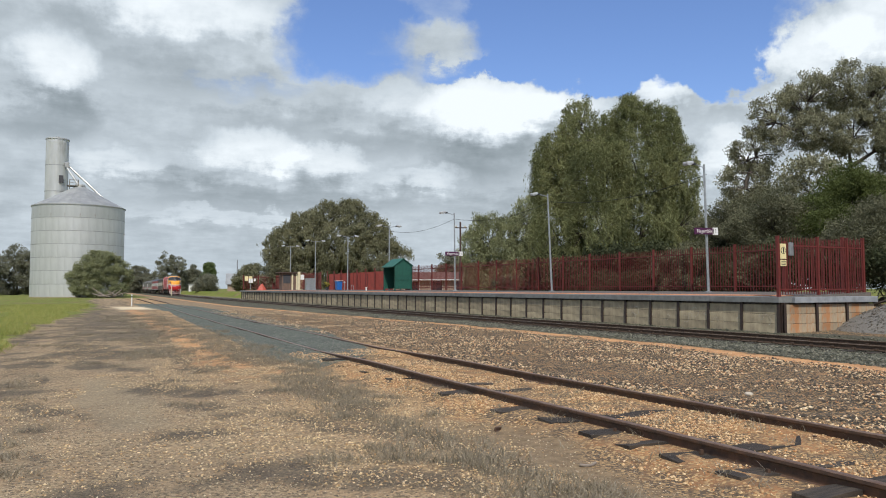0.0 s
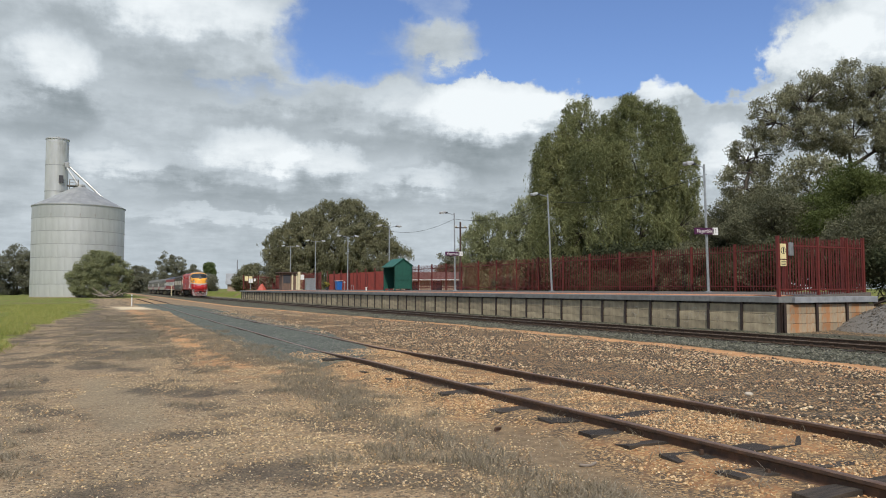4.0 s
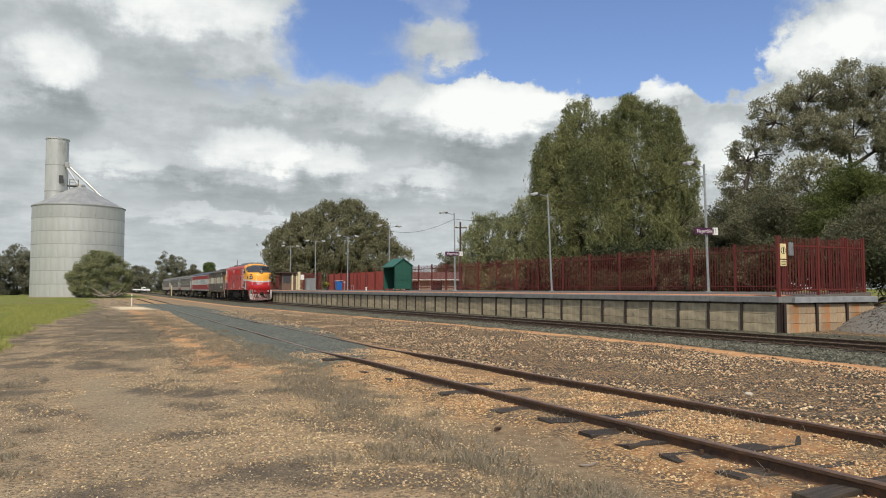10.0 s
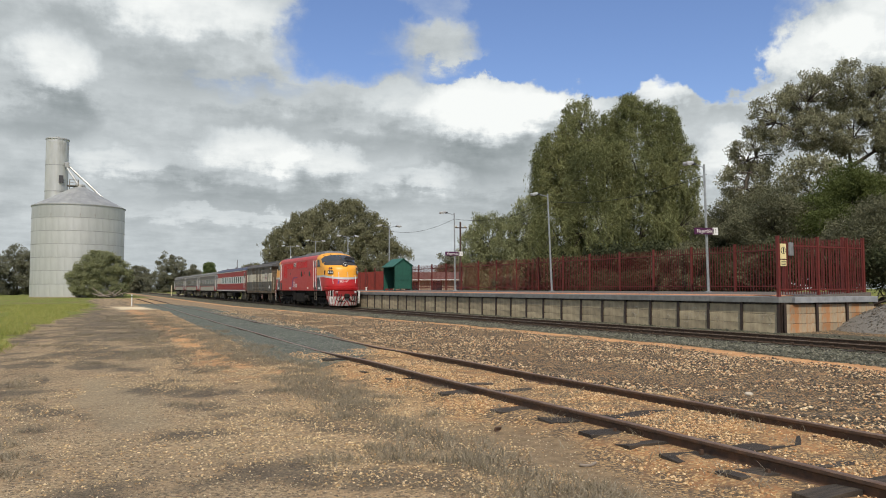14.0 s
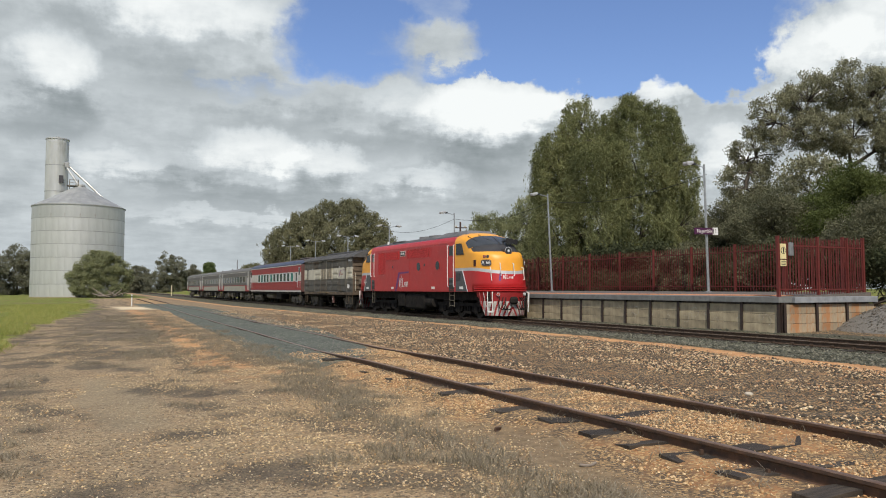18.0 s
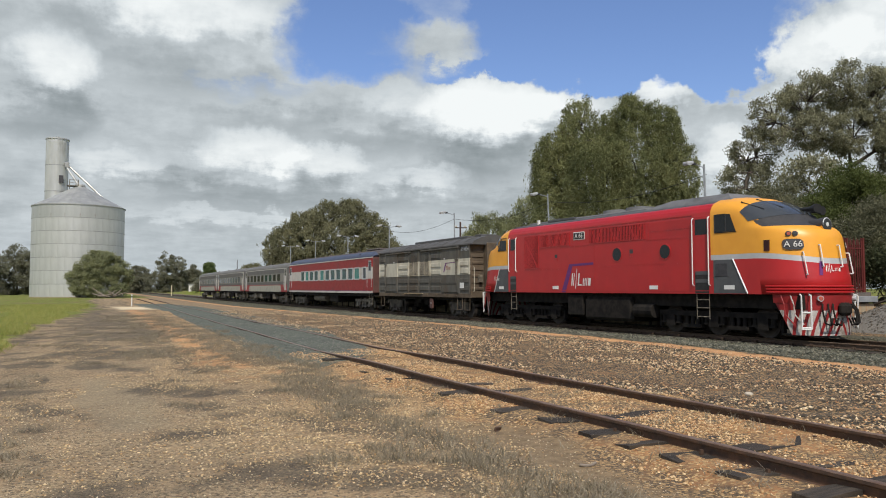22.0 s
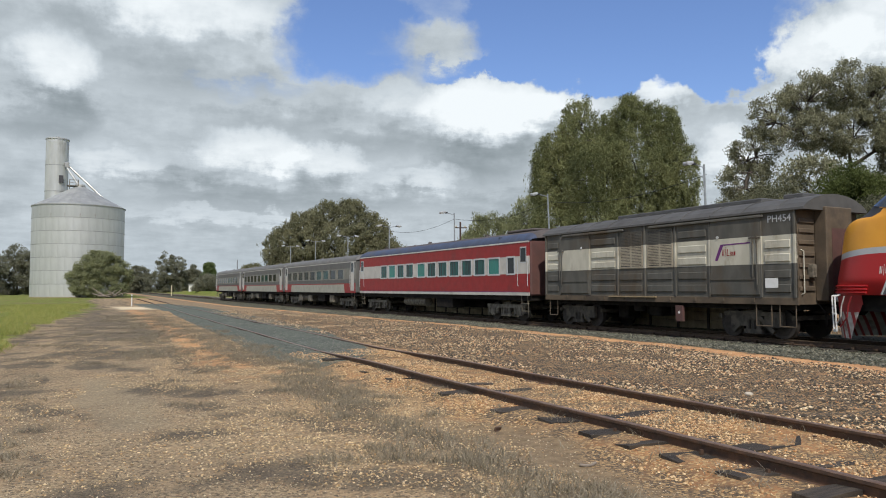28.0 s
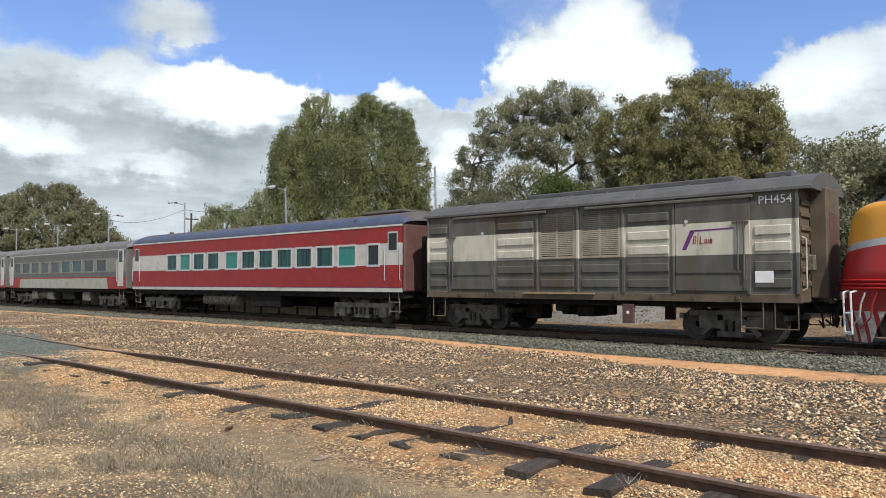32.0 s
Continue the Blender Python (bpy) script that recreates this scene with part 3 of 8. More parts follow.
# ---- tracks ----
def rail_mesh(name, path, step, y0, y1, lateral, top, height=0.15, head=0.036, foot=0.07, mats=(RUST, RAILTOP)):
    """A rail along a path: x of y, with head, web and foot."""
    prof = [(-foot, -height), (-foot, -height + 0.012), (-0.012, -height + 0.03), (-0.012, -0.045), (-head, -0.032), (-head, -0.006), (-head + 0.008, 0), (head - 0.008, 0), (head, -0.006), (head, -0.032), (0.012, -0.045), (0.012, -height + 0.03), (foot, -height + 0.012), (foot, -height)]
    ys = [y0 + (y1 - y0) * i / int((y1 - y0) / step) for i in range(int((y1 - y0) / step) + 1)]
    vs, fs, ids = [], [], []
    n = len(prof)
    for y in ys:
        x = path(y)
        h = math.atan(path(y + 0.5) - path(y - 0.5))
        z = top(y)
        for p, q in prof:
            vs.append((x + (lateral + p) * math.cos(h), y - (lateral + p) * math.sin(h), z + q))
    for i in range(len(ys) - 1):
        for j in range(n - 1):
            fs.append((i * n + j, i * n + j + 1, (i + 1) * n + j + 1, (i + 1) * n + j))
            ids.append(1 if 5 <= j <= 7 else 0)
    return mesh_from(name, vs, fs, mats, False, ids)


def siding_top(y):
    return yard_z(y) + 0.115 - 0.085 * smooth(13, 17.5, y) * smooth(92, 84, y)


siding = thing("siding_track", pose(0, 0, 0), "rusty disused siding track on rotten timber sleepers in gravel", "railway track", kind="structure")
for lat in (-0.835, 0.835):
    r = new("rail", rail_mesh("siding_rail", sx, 0.5, -12, 125, lat, siding_top))
    r.parent = siding
main_track = thing("main_track", pose(0, 0, 0), "main railway track with brown steel rails on dark ballast", "railway track", kind="structure")
for lat in (-0.835, 0.835):
    r = new("rail", rail_mesh("main_rail", centre_x, 1.0, -60, 420, lat, lambda y: 0.0, mats=(DARKRAIL, SHINYTOP)))
    r.parent = main_track
# ---- platform ----
TOP = 1.28
RISE = 0.032


def deck_z(off):
    """The deck rises slightly towards the back."""
    return TOP + RISE * (off - 1.66)


PY0, PY1 = 17.45, 112.0
FRONT, BACK = 1.66, 6.6
platform = thing("platform", pose(0, 0, 0), "long railway platform of concrete panels between steel posts", "platform", kind="structure")


def ribbon(name, offs, zs, y0, y1, step, material, parent, label=""):
    """A bar along the main line: a closed section of (offset, z) corners."""
    n = max(2, int((y1 - y0) / step) + 1)
    k = len(offs)
    vs, fs = [], []
    for i in range(n):
        y = y0 + (y1 - y0) * i / (n - 1)
        vs += [beside(o, y, z) for o, z in zip(offs, zs)]
    for i in range(n - 1):
        for j in range(k):
            a, b = i * k + j, i * k + (j + 1) % k
            fs.append((a, b, b + k, a + k))
    fs.append(tuple(range(k)))
    fs.append(tuple(range((n - 1) * k, n * k))[::-1])
    ob = new(name, mesh_from(name, vs, fs, (material,)))
    ob.parent = parent
    if label:
        tagged(ob, label)
    return ob


ribbon("fill", (FRONT + 0.14, BACK + 0.3, BACK + 0.3, FRONT + 0.14), (-0.4, -0.4, TOP - 0.07, TOP - 0.07), PY0 + 0.12, PY1, 2.0, DECK, platform)
ribbon("deck", (FRONT + 0.62, BACK + 0.3, BACK + 0.3, FRONT + 0.62), (TOP - 0.06, TOP - 0.06, deck_z(BACK + 0.3) - 0.004, deck_z(FRONT + 0.62) - 0.004), PY0 + 0.02, PY1, 2.0, DECK, platform, "dark asphalt platform surface")
ribbon("tactile_strip", (FRONT + 0.66, FRONT + 1.10, FRONT + 1.10, FRONT + 0.66), (TOP - 0.05, TOP - 0.05, deck_z(FRONT + 1.1) + 0.03, deck_z(FRONT + 0.66) + 0.022), PY0 + 0.3, PY1, 1.5, TACTILE, platform, "orange tactile warning strip")
y = PY0
while y < PY1 - 0.2:
    y2 = min(y + 1.585 * 2, PY1)
    ribbon("coping_slab", (FRONT - 0.10, FRONT + 0.61, FRONT + 0.61, FRONT - 0.10), (TOP - 0.2, TOP - 0.2, deck_z(FRONT + 0.61), TOP), y + 0.006, y2 - 0.006, 1.6, COPING, platform)
    y = y2
# end edge of the platform
part("end_coping", box_bm((FRONT + 0.62, -0.1, TOP - 0.22, BACK + 0.5, 0.12, TOP + 0.002), bevel=0.012), ENDCOPE, platform, "pale bluish concrete end beam").matrix_basis = pose(centre_x(PY0), PY0 - 0.02, 0)

post_me = None
k = 0
y = PY0 + 0.09
PITCH = 1.583
while y < PY1:
    w = PITCH - 0.0
    if post_me is None:
        bm = box_bm((-0.10, -0.06, -0.35, -0.085, 0.06, TOP - 0.2), (0.0, -0.06, -0.35, 0.015, 0.06, TOP - 0.2), (-0.085, -0.007, -0.35, 0.0, 0.007, TOP - 0.2))
        post_me = bpy.data.meshes.new("wall_post")
        bm.to_mesh(post_me)
        bm.free()
        post_me.materials.append(BROWNSTEEL)
        bm = box_bm((0, 0.02, 0, 0.06, PITCH - 0.02, 0.335), bevel=0.008)
        for d in (0.42, PITCH - 0.42):
            tube(bm, (-0.006, d, 0.17), (0.01, d, 0.17), 0.022, 0.022, 6)
        panel = bpy.data.meshes.new("wall_panel")
        bm.to_mesh(panel)
        bm.free()
        panel.materials.append(CONCRETE)
    p = beside(FRONT + 0.02, y)
    h = heading(y)
    ob = new("wall_post", post_me)
    ob.parent = platform
    ob.matrix_basis = pose(p.x + 0.04, p.y, 0, 0, 0, -math.degrees(h))
    if y + PITCH < PY1 + 0.5:
        # panels stop short; dark fill bared above them imitates the coping's shadow
        for j in range(3):
            ob = new("wall_panel", panel)
            ob.parent = platform
            ob.matrix_basis = pose(p.x + 0.012 * ((k * 7 + j * 3) % 3) / 3, p.y, -0.02 + j * 0.345, 0, 0, -math.degrees(h))
    y += PITCH
    k += 1
# faded scrawls on the panels nearest the platform's end
rg = random.Random(77)
for k in range(9):
    y0 = PY0 + 0.5 + k * 1.15 + rg.uniform(-0.2, 0.2)
    bm = bmesh.new()
    for q in range(rg.randint(1, 3)):
        a0, span, rad, zc = rg.uniform(0, 6.28), rg.uniform(2.5, 5.5), rg.uniform(0.07, 0.2), rg.uniform(0.32, 0.75)
        yc = y0 + q * 0.22
        bent(bm, [tuple(beside(FRONT - 0.004, yc + rad * math.cos(a0 + span * i / 9) * (0.8 + 0.05 * i), zc + rad * math.sin(a0 + span * i / 9))) for i in range(10)], 0.0045, 4)
    part("scrawl", bm, SCRAWL, platform, "faded pale painted scrawl")
# end wall panels, stepping up as the heap of gravel rises
for i in range(3):
    x0 = 0.18 + i * 1.75
    ob = new("wall_post", post_me)
    ob.parent = platform
    ob.matrix_basis = pose(centre_x(PY0) + FRONT + x0 - 0.05, PY0 + 0.02, 0, 0, 0, 90)
    for j in range(3):
        bm = box_bm((0.04, 0.0, 0, 1.71, 0.06, 0.335), bevel=0.008)
        part("wall_panel", bm, STAINED, platform, "rust-stained concrete panel").matrix_basis = pose(centre_x(PY0) + FRONT + x0, PY0 + 0.005 * j, -0.02 + j * 0.345)

# ---- picket fence ----
picket = bpy.data.meshes.new("picket")
bm = bmesh.new()
vs = [bm.verts.new(v) for v in ((-0.018, -0.01, 0.06), (0.018, -0.01, 0.06), (0.018, 0.01, 0.06), (-0.018, 0.01, 0.06), (-0.018, -0.01, 2.02), (0.018, -0.01, 2.02), (0.018, 0.01, 2.02), (-0.018, 0.01, 2.02), (0, -0.01, 2.12), (0, 0.01, 2.12))]
for f in ((0, 1, 5, 8, 4), (2, 3, 7, 9, 6), (1, 2, 6, 5), (3, 0, 4, 7), (5, 6, 9, 8), (7, 4, 8, 9)):
    bm.faces.new([vs[i] for i in f])
bm.to_mesh(picket)
bm.free()
picket.materials.append(FENCERED)
fpost = bpy.data.meshes.new("fence_post")
bm = box_bm((-0.05, -0.05, 0, 0.05, 0.05, 2.16), (-0.056, -0.056, 2.16, 0.056, 0.056, 2.18))
bm.to_mesh(fpost)
bm.free()
fpost.materials.append(FENCERED)


def fence_bay(a, b, parent, pickets, n):
    """One bay from a to b: two rails and pickets."""
    a, b = Vector(a), Vector(b)
    d = (b - a).normalized()
    ang = math.degrees(math.atan2(d.y, d.x))
    L = (b - a).length
    part("fence_rail", box_bm((0.05, -0.02, 0.22, L - 0.05, 0.02, 0.27), (0.05, -0.02, 1.80, L - 0.05, 0.02, 1.85)), FENCERED, parent).matrix_basis = pose(*a, 0, 0, ang)
    for i in range(n):
        q = a + (b - a) * ((i + 0.5) / n)
        pickets.append((q, ang))


back_fence = thing("picket_fence", pose(0, 0, 0), "dark red steel picket fence along the back of the platform", "fence", kind="structure")
end_fence = thing("picket_fence", pose(0, 0, 0), "dark red steel picket fence across the platform end", "fence", kind="structure")
pk_back, pk_end = [], []
fy, step = 18.4, 2.62
FZ = deck_z(BACK) - 0.01
while fy < PY1:
    p, q = beside(BACK, fy, FZ), beside(BACK, fy + step, FZ)
    ob = new("fence_post", fpost)
    ob.parent = back_fence
    ob.matrix_basis = pose(*p, 0, 0, -math.degrees(heading(fy)))
    if fy + step < 65 or fy > 84:
        fence_bay(p, q, back_fence, pk_back, 17)
    fy += step

sheet_fence = thing("sheet_fence", pose(0, 0, 0), "solid red corrugated steel fence behind the platform", "fence", kind="structure")
fy = 64.2
while fy < 84:
    a, b = beside(BACK + 0.25, fy, FZ), beside(BACK + 0.25, fy + 2.2, FZ)
    bm = bmesh.new()
    n = 22
    prev = None
    for i in range(n + 1):
        w = 0.02 if i % 2 else -0.02
        lo, hi = bm.verts.new((w, 2.19 * i / n, -0.3)), bm.verts.new((w, 2.19 * i / n, 1.85))
        if prev:
            bm.faces.new((prev[0], lo, hi, prev[1]))
        prev = (lo, hi)
    part("fence_sheet", bm, SHEETRED, sheet_fence).matrix_basis = pose(*a, 0, 0, -math.degrees(heading(fy)))
    part("fence_post", box_bm((-0.05, -0.04, -0.3, 0.05, 0.04, 1.9)), FENCERED, sheet_fence).matrix_basis = pose(*a)
    fy += 2.2
ENDX = [centre_x(PY0) + v for v in (FRONT + 0.05, 3.9, 5.62, BACK)]
for i, x in enumerate(ENDX):
    ob = new("fence_post", fpost)
    ob.parent = end_fence
    ob.matrix_basis = pose(x, PY0 + 0.12, TOP + 0.02 * i)
    if i:
        fence_bay((ENDX[i - 1], PY0 + 0.12, TOP + 0.02), (x, PY0 + 0.12, TOP + 0.06), end_fence, pk_end, (15, 12, 7)[i - 1])
far_fence = thing("picket_fence", pose(0, 0, 0), "dark red steel picket fence across the far platform end", "fence", kind="structure")
pk_far = []
for i, (o0, o1) in enumerate(((-0.4, 2.2), (2.2, 4.4), (4.4, BACK))):
    a, b = beside(FRONT + 0.3 + max(o0, 0), PY1 - 0.6, FZ), beside(min(FRONT + 0.3 + o1, BACK), PY1 - 0.6, FZ)
    ob = new("fence_post", fpost)
    ob.parent = far_fence
    ob.matrix_basis = pose(*a)
    fence_bay(a, b, far_fence, pk_far, 13)
part("sign_plate", box_bm((0, -0.03, 1.3, 0.5, 0.0, 2.0), (0.6, -0.03, 1.3, 1.1, 0.0, 2.0), bevel=0.005), YELLOWP, far_fence, "pale notice plates").matrix_basis = pose(*beside(FRONT + 0.5, PY1 - 0.63, FZ))
p, q = beside(BACK, PY0 + 0.12, FZ), beside(BACK, 18.4, FZ)
fence_bay(p, q, back_fence, pk_back, 6)
for lst, par, most in ((pk_end, end_fence, 99), (pk_far, far_fence, 99), (pk_back, back_fence, 260)):
    for p, a in lst[:most] if par is not back_fence else (lst[-6:] + lst[:most - 6]):
        ob = new("picket", picket)
        ob.parent = par
        ob.matrix_basis = pose(*p, 0, 0, a)
rest = pk_back[254:-6]
if rest:
    base = np.array([v.co for v in picket.vertices])
    fvs, ffs = [], []
    for n, (p, a) in enumerate(rest):
        c, s_ = math.cos(radians(a)), math.sin(radians(a))
        for x, y, z in base:
            fvs.append((p.x + x * c - y * s_, p.y + x * s_ + y * c, p.z + z))
        ffs += [tuple(i + n * len(base) for i in f.vertices) for f in picket.polygons]
    ob = new("far_pickets", mesh_from("far_pickets", fvs, ffs, (FENCERED,)))
    ob.parent = back_fence
    tagged(ob, kind="stuff")

# ---- platform lamps ----
def street_lamp(y, height, double, sign=False, lean=0.0):
    p = beside(5.6, y, deck_z(5.6) - 0.006)
    t = thing("street_lamp", pose(*p, 0, lean, -math.degrees(heading(y))), "slim galvanised platform lamp post with %s" % ("two floodlight heads" if double else "one floodlight head"), "lamp post", "platform lamps")
    bm = tube_bm(((0, 0, 0), (0, 0, height), 0.065, 0.048), ((0, 0, height - 0.01), (0, 0, height + 0.03), 0.055, 0.055))
    part("pole", bm, GALV, t, smoothed=False)
    part("base_plate", box_bm((-0.16, -0.16, 0, 0.16, 0.16, 0.025), (-0.1, -0.1, 0.025, 0.1, 0.1, 0.06)), GALV, t)
    for side in ((-1, 1) if double else (-1,)):
        bm = bmesh.new()
        bent(bm, [(0, 0, height - 0.12), (side * 0.35, 0, height - 0.04), (side * 0.8, 0, height + 0.02)], 0.024, 6)
        part("arm", bm, GALV, t)
        bm = box_bm((-0.24, -0.15, -0.06, 0.2, 0.15, 0.08), bevel=0.03)
        head = part("lamp_head", bm, LAMPGREY, t)
        head.matrix_basis = pose(side * 0.98, 0, height + 0.03, 0, side * 8 if side > 0 else -8, 0)
        part("lens", box_bm((-0.2, -0.13, -0.085, 0.1, 0.13, -0.058), bevel=0.01), LAMPGLASS, head)
        part("ballast_box", box_bm((-0.07, -0.09, -0.05, 0.1, 0.09, 0.06), bevel=0.01), DARKBOX, t).matrix_basis = pose(side * 0.7, 0, height + 0.02)
    if sign:
        part("sign_board", box_bm((-0.86, -0.02, -0.15, 0.30, 0.02, 0.15), bevel=0.004), PURPLE, t, "purple station name board").matrix_basis = pose(0, -0.085, 2.82)
        part("number_board", box_bm((0.305, -0.02, -0.17, 0.64, 0.02, 0.17), bevel=0.004), WHITEP, t, "white platform number board").matrix_basis = pose(0, -0.085, 2.82)
        text_mesh("station_name", "Nagambie", 0.235, WHITEP, t, Matrix.Translation((-0.72, -0.108, 2.82)) @ pose(0, 0, 0, 90), 0.003)
        for bx in (0.325,):
            part("bar", box_bm((bx, -0.03, -0.12, bx + 0.03, -0.02, 0.12)), BLACKP, t).matrix_basis = pose(0, -0.083, 2.82)
        text_mesh("platform_number", "1", 0.27, BLACKP, t, Matrix.Translation((0.49, -0.108, 2.82)) @ pose(0, 0, 0, 90), 0.003, align="CENTER")
    return t


LAMPS = [(24.3, 5.9, False, True, -1.4), (36.5, 5.9, False, False, -2.6), (49.0, 5.9, False, True, -0.7), (62.0, 5.9, True, False, 0), (73.5, 5.7, True, False, 0), (85.5, 5.9, True, False, 0), (97.5, 5.9, True, False, 0)]
for row in LAMPS:
    street_lamp(*row)
# ---- trees ----
def limb_tubes(paths, sides=6):
    vs, fs = [], []
    for pts in paths:
        base = len(vs)
        for i, (p, r) in enumerate(pts):
            d = (Vector(pts[min(i + 1, len(pts) - 1)][0]) - Vector(pts[max(i - 1, 0)][0]))
            q = d.to_track_quat("Z", "Y") if d.length > 1e-6 else None
            for j in range(sides):
                a = 2 * math.pi * j / sides
                v = Vector((math.cos(a) * r, math.sin(a) * r, 0))
                vs.append(Vector(p) + (q @ v if q else v))
        for i in range(len(pts) - 1):
            for j in range(sides):
                a, b = base + i * sides + j, base + i * sides + (j + 1) % sides
                fs.append((a, b, b + sides, a + sides))
    return vs, fs


def leaf_quads(rng, centres, dirs, length, width):
    """Pointed leaves at centres along dirs."""
    n = len(centres)
    d = dirs / np.linalg.norm(dirs, axis=1)[:, None]
    r = rng.normal(size=(n, 3))
    s = np.cross(d, r)
    s /= np.linalg.norm(s, axis=1)[:, None] + 1e-9
    L = length * rng.uniform(0.6, 1.35, size=(n, 1))
    W = 1.7 * width * rng.uniform(0.6, 1.35, size=(n, 1))
    v = np.stack([centres + s * W / 2 - d * L * 0.4, centres + d * L * 0.6, centres - s * W / 2 - d * L * 0.4], axis=1).reshape(-1, 3)
    return v, np.arange(3 * n).reshape(-1, 3)


def tree(name, at, lobes, label, leafm, bark, seed, clumps=160, leaves=160, leaf=(0.16, 0.05), weep=0.0, trunk=0.35, fork=0.3, clump_r=0.75, shell=0.55, limbs=True, category="tree", stems=1, flatten=0.7, group="", full=False, puffs=0, puff_r=0.9, droop=0.35, deep=0.15, relief=3.0):
    """A tree: lobes (x, y, z, rx, ry, rz) make the crown's outline; limbs grow to puffs of leaf clumps on the lobes' outsides."""
    rng = np.random.default_rng(seed)
    t = thing(name, pose(*at), label, category, group)
    lob = np.array(lobes, dtype=float)
    vol = (lob[:, 3] * lob[:, 4] * lob[:, 5]) ** 0.66
    vol /= vol.sum()

    def on_shell(w, deep):
        d = rng.normal(size=3)
        d /= np.linalg.norm(d)
        if d[2] < -0.4 and not full:
            d[2] *= -0.6
        r = shell + (1 - shell) * rng.random() if rng.random() > deep else rng.random() * shell
        return lob[w, :3] + d * lob[w, 3:] * r

    heads, cen, owner = [], [], []
    if puffs:
        which = rng.choice(len(lob), size=puffs, p=vol)
        heads = [on_shell(w, deep) for w in which]
        rad = [puff_r * rng.uniform(0.7, 1.25) for w in which]
        for k in range(clumps):
            j = int(rng.integers(puffs))
            d = rng.normal(size=3)
            d /= np.linalg.norm(d)
            if d[2] < -0.2:
                d[2] *= -0.7
            cen.append(heads[j] + d * rad[j] * (0.55 + 0.45 * rng.random()))
            owner.append(j)
    else:
        while len(cen) < clumps:
            w = int(rng.choice(len(lob), p=vol))
            c = on_shell(w, deep)
            fold = noise.noise(tuple(c * np.array((0.75, 0.75, 0.4)) * (3.0 / relief) + seed)) + 0.5 * noise.noise(tuple(c * 2.2 / relief * 1.5 + seed))
            c = lob[w, :3] + (c - lob[w, :3]) * (1.0 + 0.32 * fold)
            if fold < -0.28 and rng.random() < 0.75:
                continue
            inside = ((((c - lob[:, :3]) / lob[:, 3:]) ** 2).sum(axis=1) < 0.55).any()
            if not inside or rng.random() < deep:
                cen.append(c)
    cen = np.array(cen)
    paths, nodes, forks = [], [], []
    top = lob[:, 2].max()
    for k in range(stems):
        fx = rng.normal(0, 0.3 if stems == 1 else 0.9, 2)
        fp = np.array([fx[0], fx[1], top * fork * rng.uniform(0.85, 1.2)])
        b0 = np.array([rng.normal(0, 0.25) if stems > 1 else 0, rng.normal(0, 0.25) if stems > 1 else 0, -0.3])
        mids = [b0 + (fp - b0) * q + np.array([rng.normal(0, 0.08), rng.normal(0, 0.08), 0]) * (q > 0) for q in (0, 0.3, 0.65, 1)]
        paths.append([(tuple(m), trunk * (1.25, 1.0, 0.88, 0.8)[i]) for i, m in enumerate(mids)])
        forks.append(fp)
        nodes.append(fp)

    def limb(a, c, r0, r1, bow, wob, n=5):
        m = a + (c - a) * 0.45 + np.array((0, 0, bow)) + rng.normal(0, wob * 2, 3)
        pts = [a * (1 - q) ** 2 + 2 * q * (1 - q) * m + q * q * c for q in np.linspace(0, 1, n + 1)]
        pts = [p + rng.normal(0, wob, 3) * (0 < i < n) for i, p in enumerate(pts)]
        paths.append([(tuple(p), r0 + (r1 - r0) * i / n) for i, p in enumerate(pts)])
        return pts[1:]

    if limbs:
        for l in sorted(lob.tolist(), key=lambda l: math.dist(l[:3], forks[0])):
            c = np.array(l[:3]) - np.array((0, 0, l[5] * 0.25))
            near = min(nodes, key=lambda p: np.linalg.norm(p - c) + 0.35 * np.linalg.norm(p - forks[0]) + 2.0 * max(0.0, p[2] - c[2]))
            nodes += limb(near, c, trunk * 0.42, trunk * 0.15, 0.05 * top, 0.12)
        tips = {}
        for j, c in enumerate(heads):
            arr = np.array(nodes)
            near = arr[np.argmin(np.linalg.norm(arr - c, axis=1) + 1.2 * np.maximum(0, arr[:, 2] - c[2] + 0.3))]
            tips[j] = limb(near, c, trunk * 0.16, trunk * 0.06, 0.2, 0.06, 4)
        for k, c in enumerate(cen):
            if puffs:
                a = tips[owner[k]][int(rng.integers(1, 4))]
                limb(a, c, trunk * 0.06, trunk * 0.025, 0.1, 0.03, 2)
            elif rng.random() < 0.3:
                arr = np.array(nodes)
                limb(arr[np.argmin(np.linalg.norm(arr - c, axis=1))], c, trunk * 0.12, trunk * 0.04, 0.15, 0.05, 2)
    vs, fs = limb_tubes(paths, 6 if trunk > 0.2 else 4)
    ob = new("trunk", mesh_from("trunk", vs, fs, (bark,), True))
    ob.parent = t
    n = clumps * leaves
    ci = rng.integers(0, clumps, n)
    size = rng.uniform(0.6, 1.25, clumps)[ci][:, None]
    off = rng.normal(size=(n, 3))
    off /= np.linalg.norm(off, axis=1)[:, None]
    off *= (rng.random((n, 1)) ** 0.45) * clump_r * size * np.array((1, 1, flatten))
    pos_ = cen[ci] + off
    dirs = rng.normal(size=(n, 3)) + np.array((0, 0, -droop))
    if weep:
        # hanging strands: each clump lets fall several
        strands = 7
        hang = rng.random(n) < 0.62
        sid = rng.integers(0, strands, n)
        sxy = rng.normal(0, clump_r * 0.5, size=(clumps, strands, 3))
        slen = rng.uniform(0.3, 1.0, size=(clumps, strands)) * weep
        k = rng.random(n) ** 0.9
        fall = cen[ci] + sxy[ci, sid] * size * np.array((1, 1, 0.5)) + np.stack([rng.normal(0, 0.05, n), rng.normal(0, 0.05, n), -k * slen[ci, sid]], axis=1)
        pos_[hang] = fall[hang]
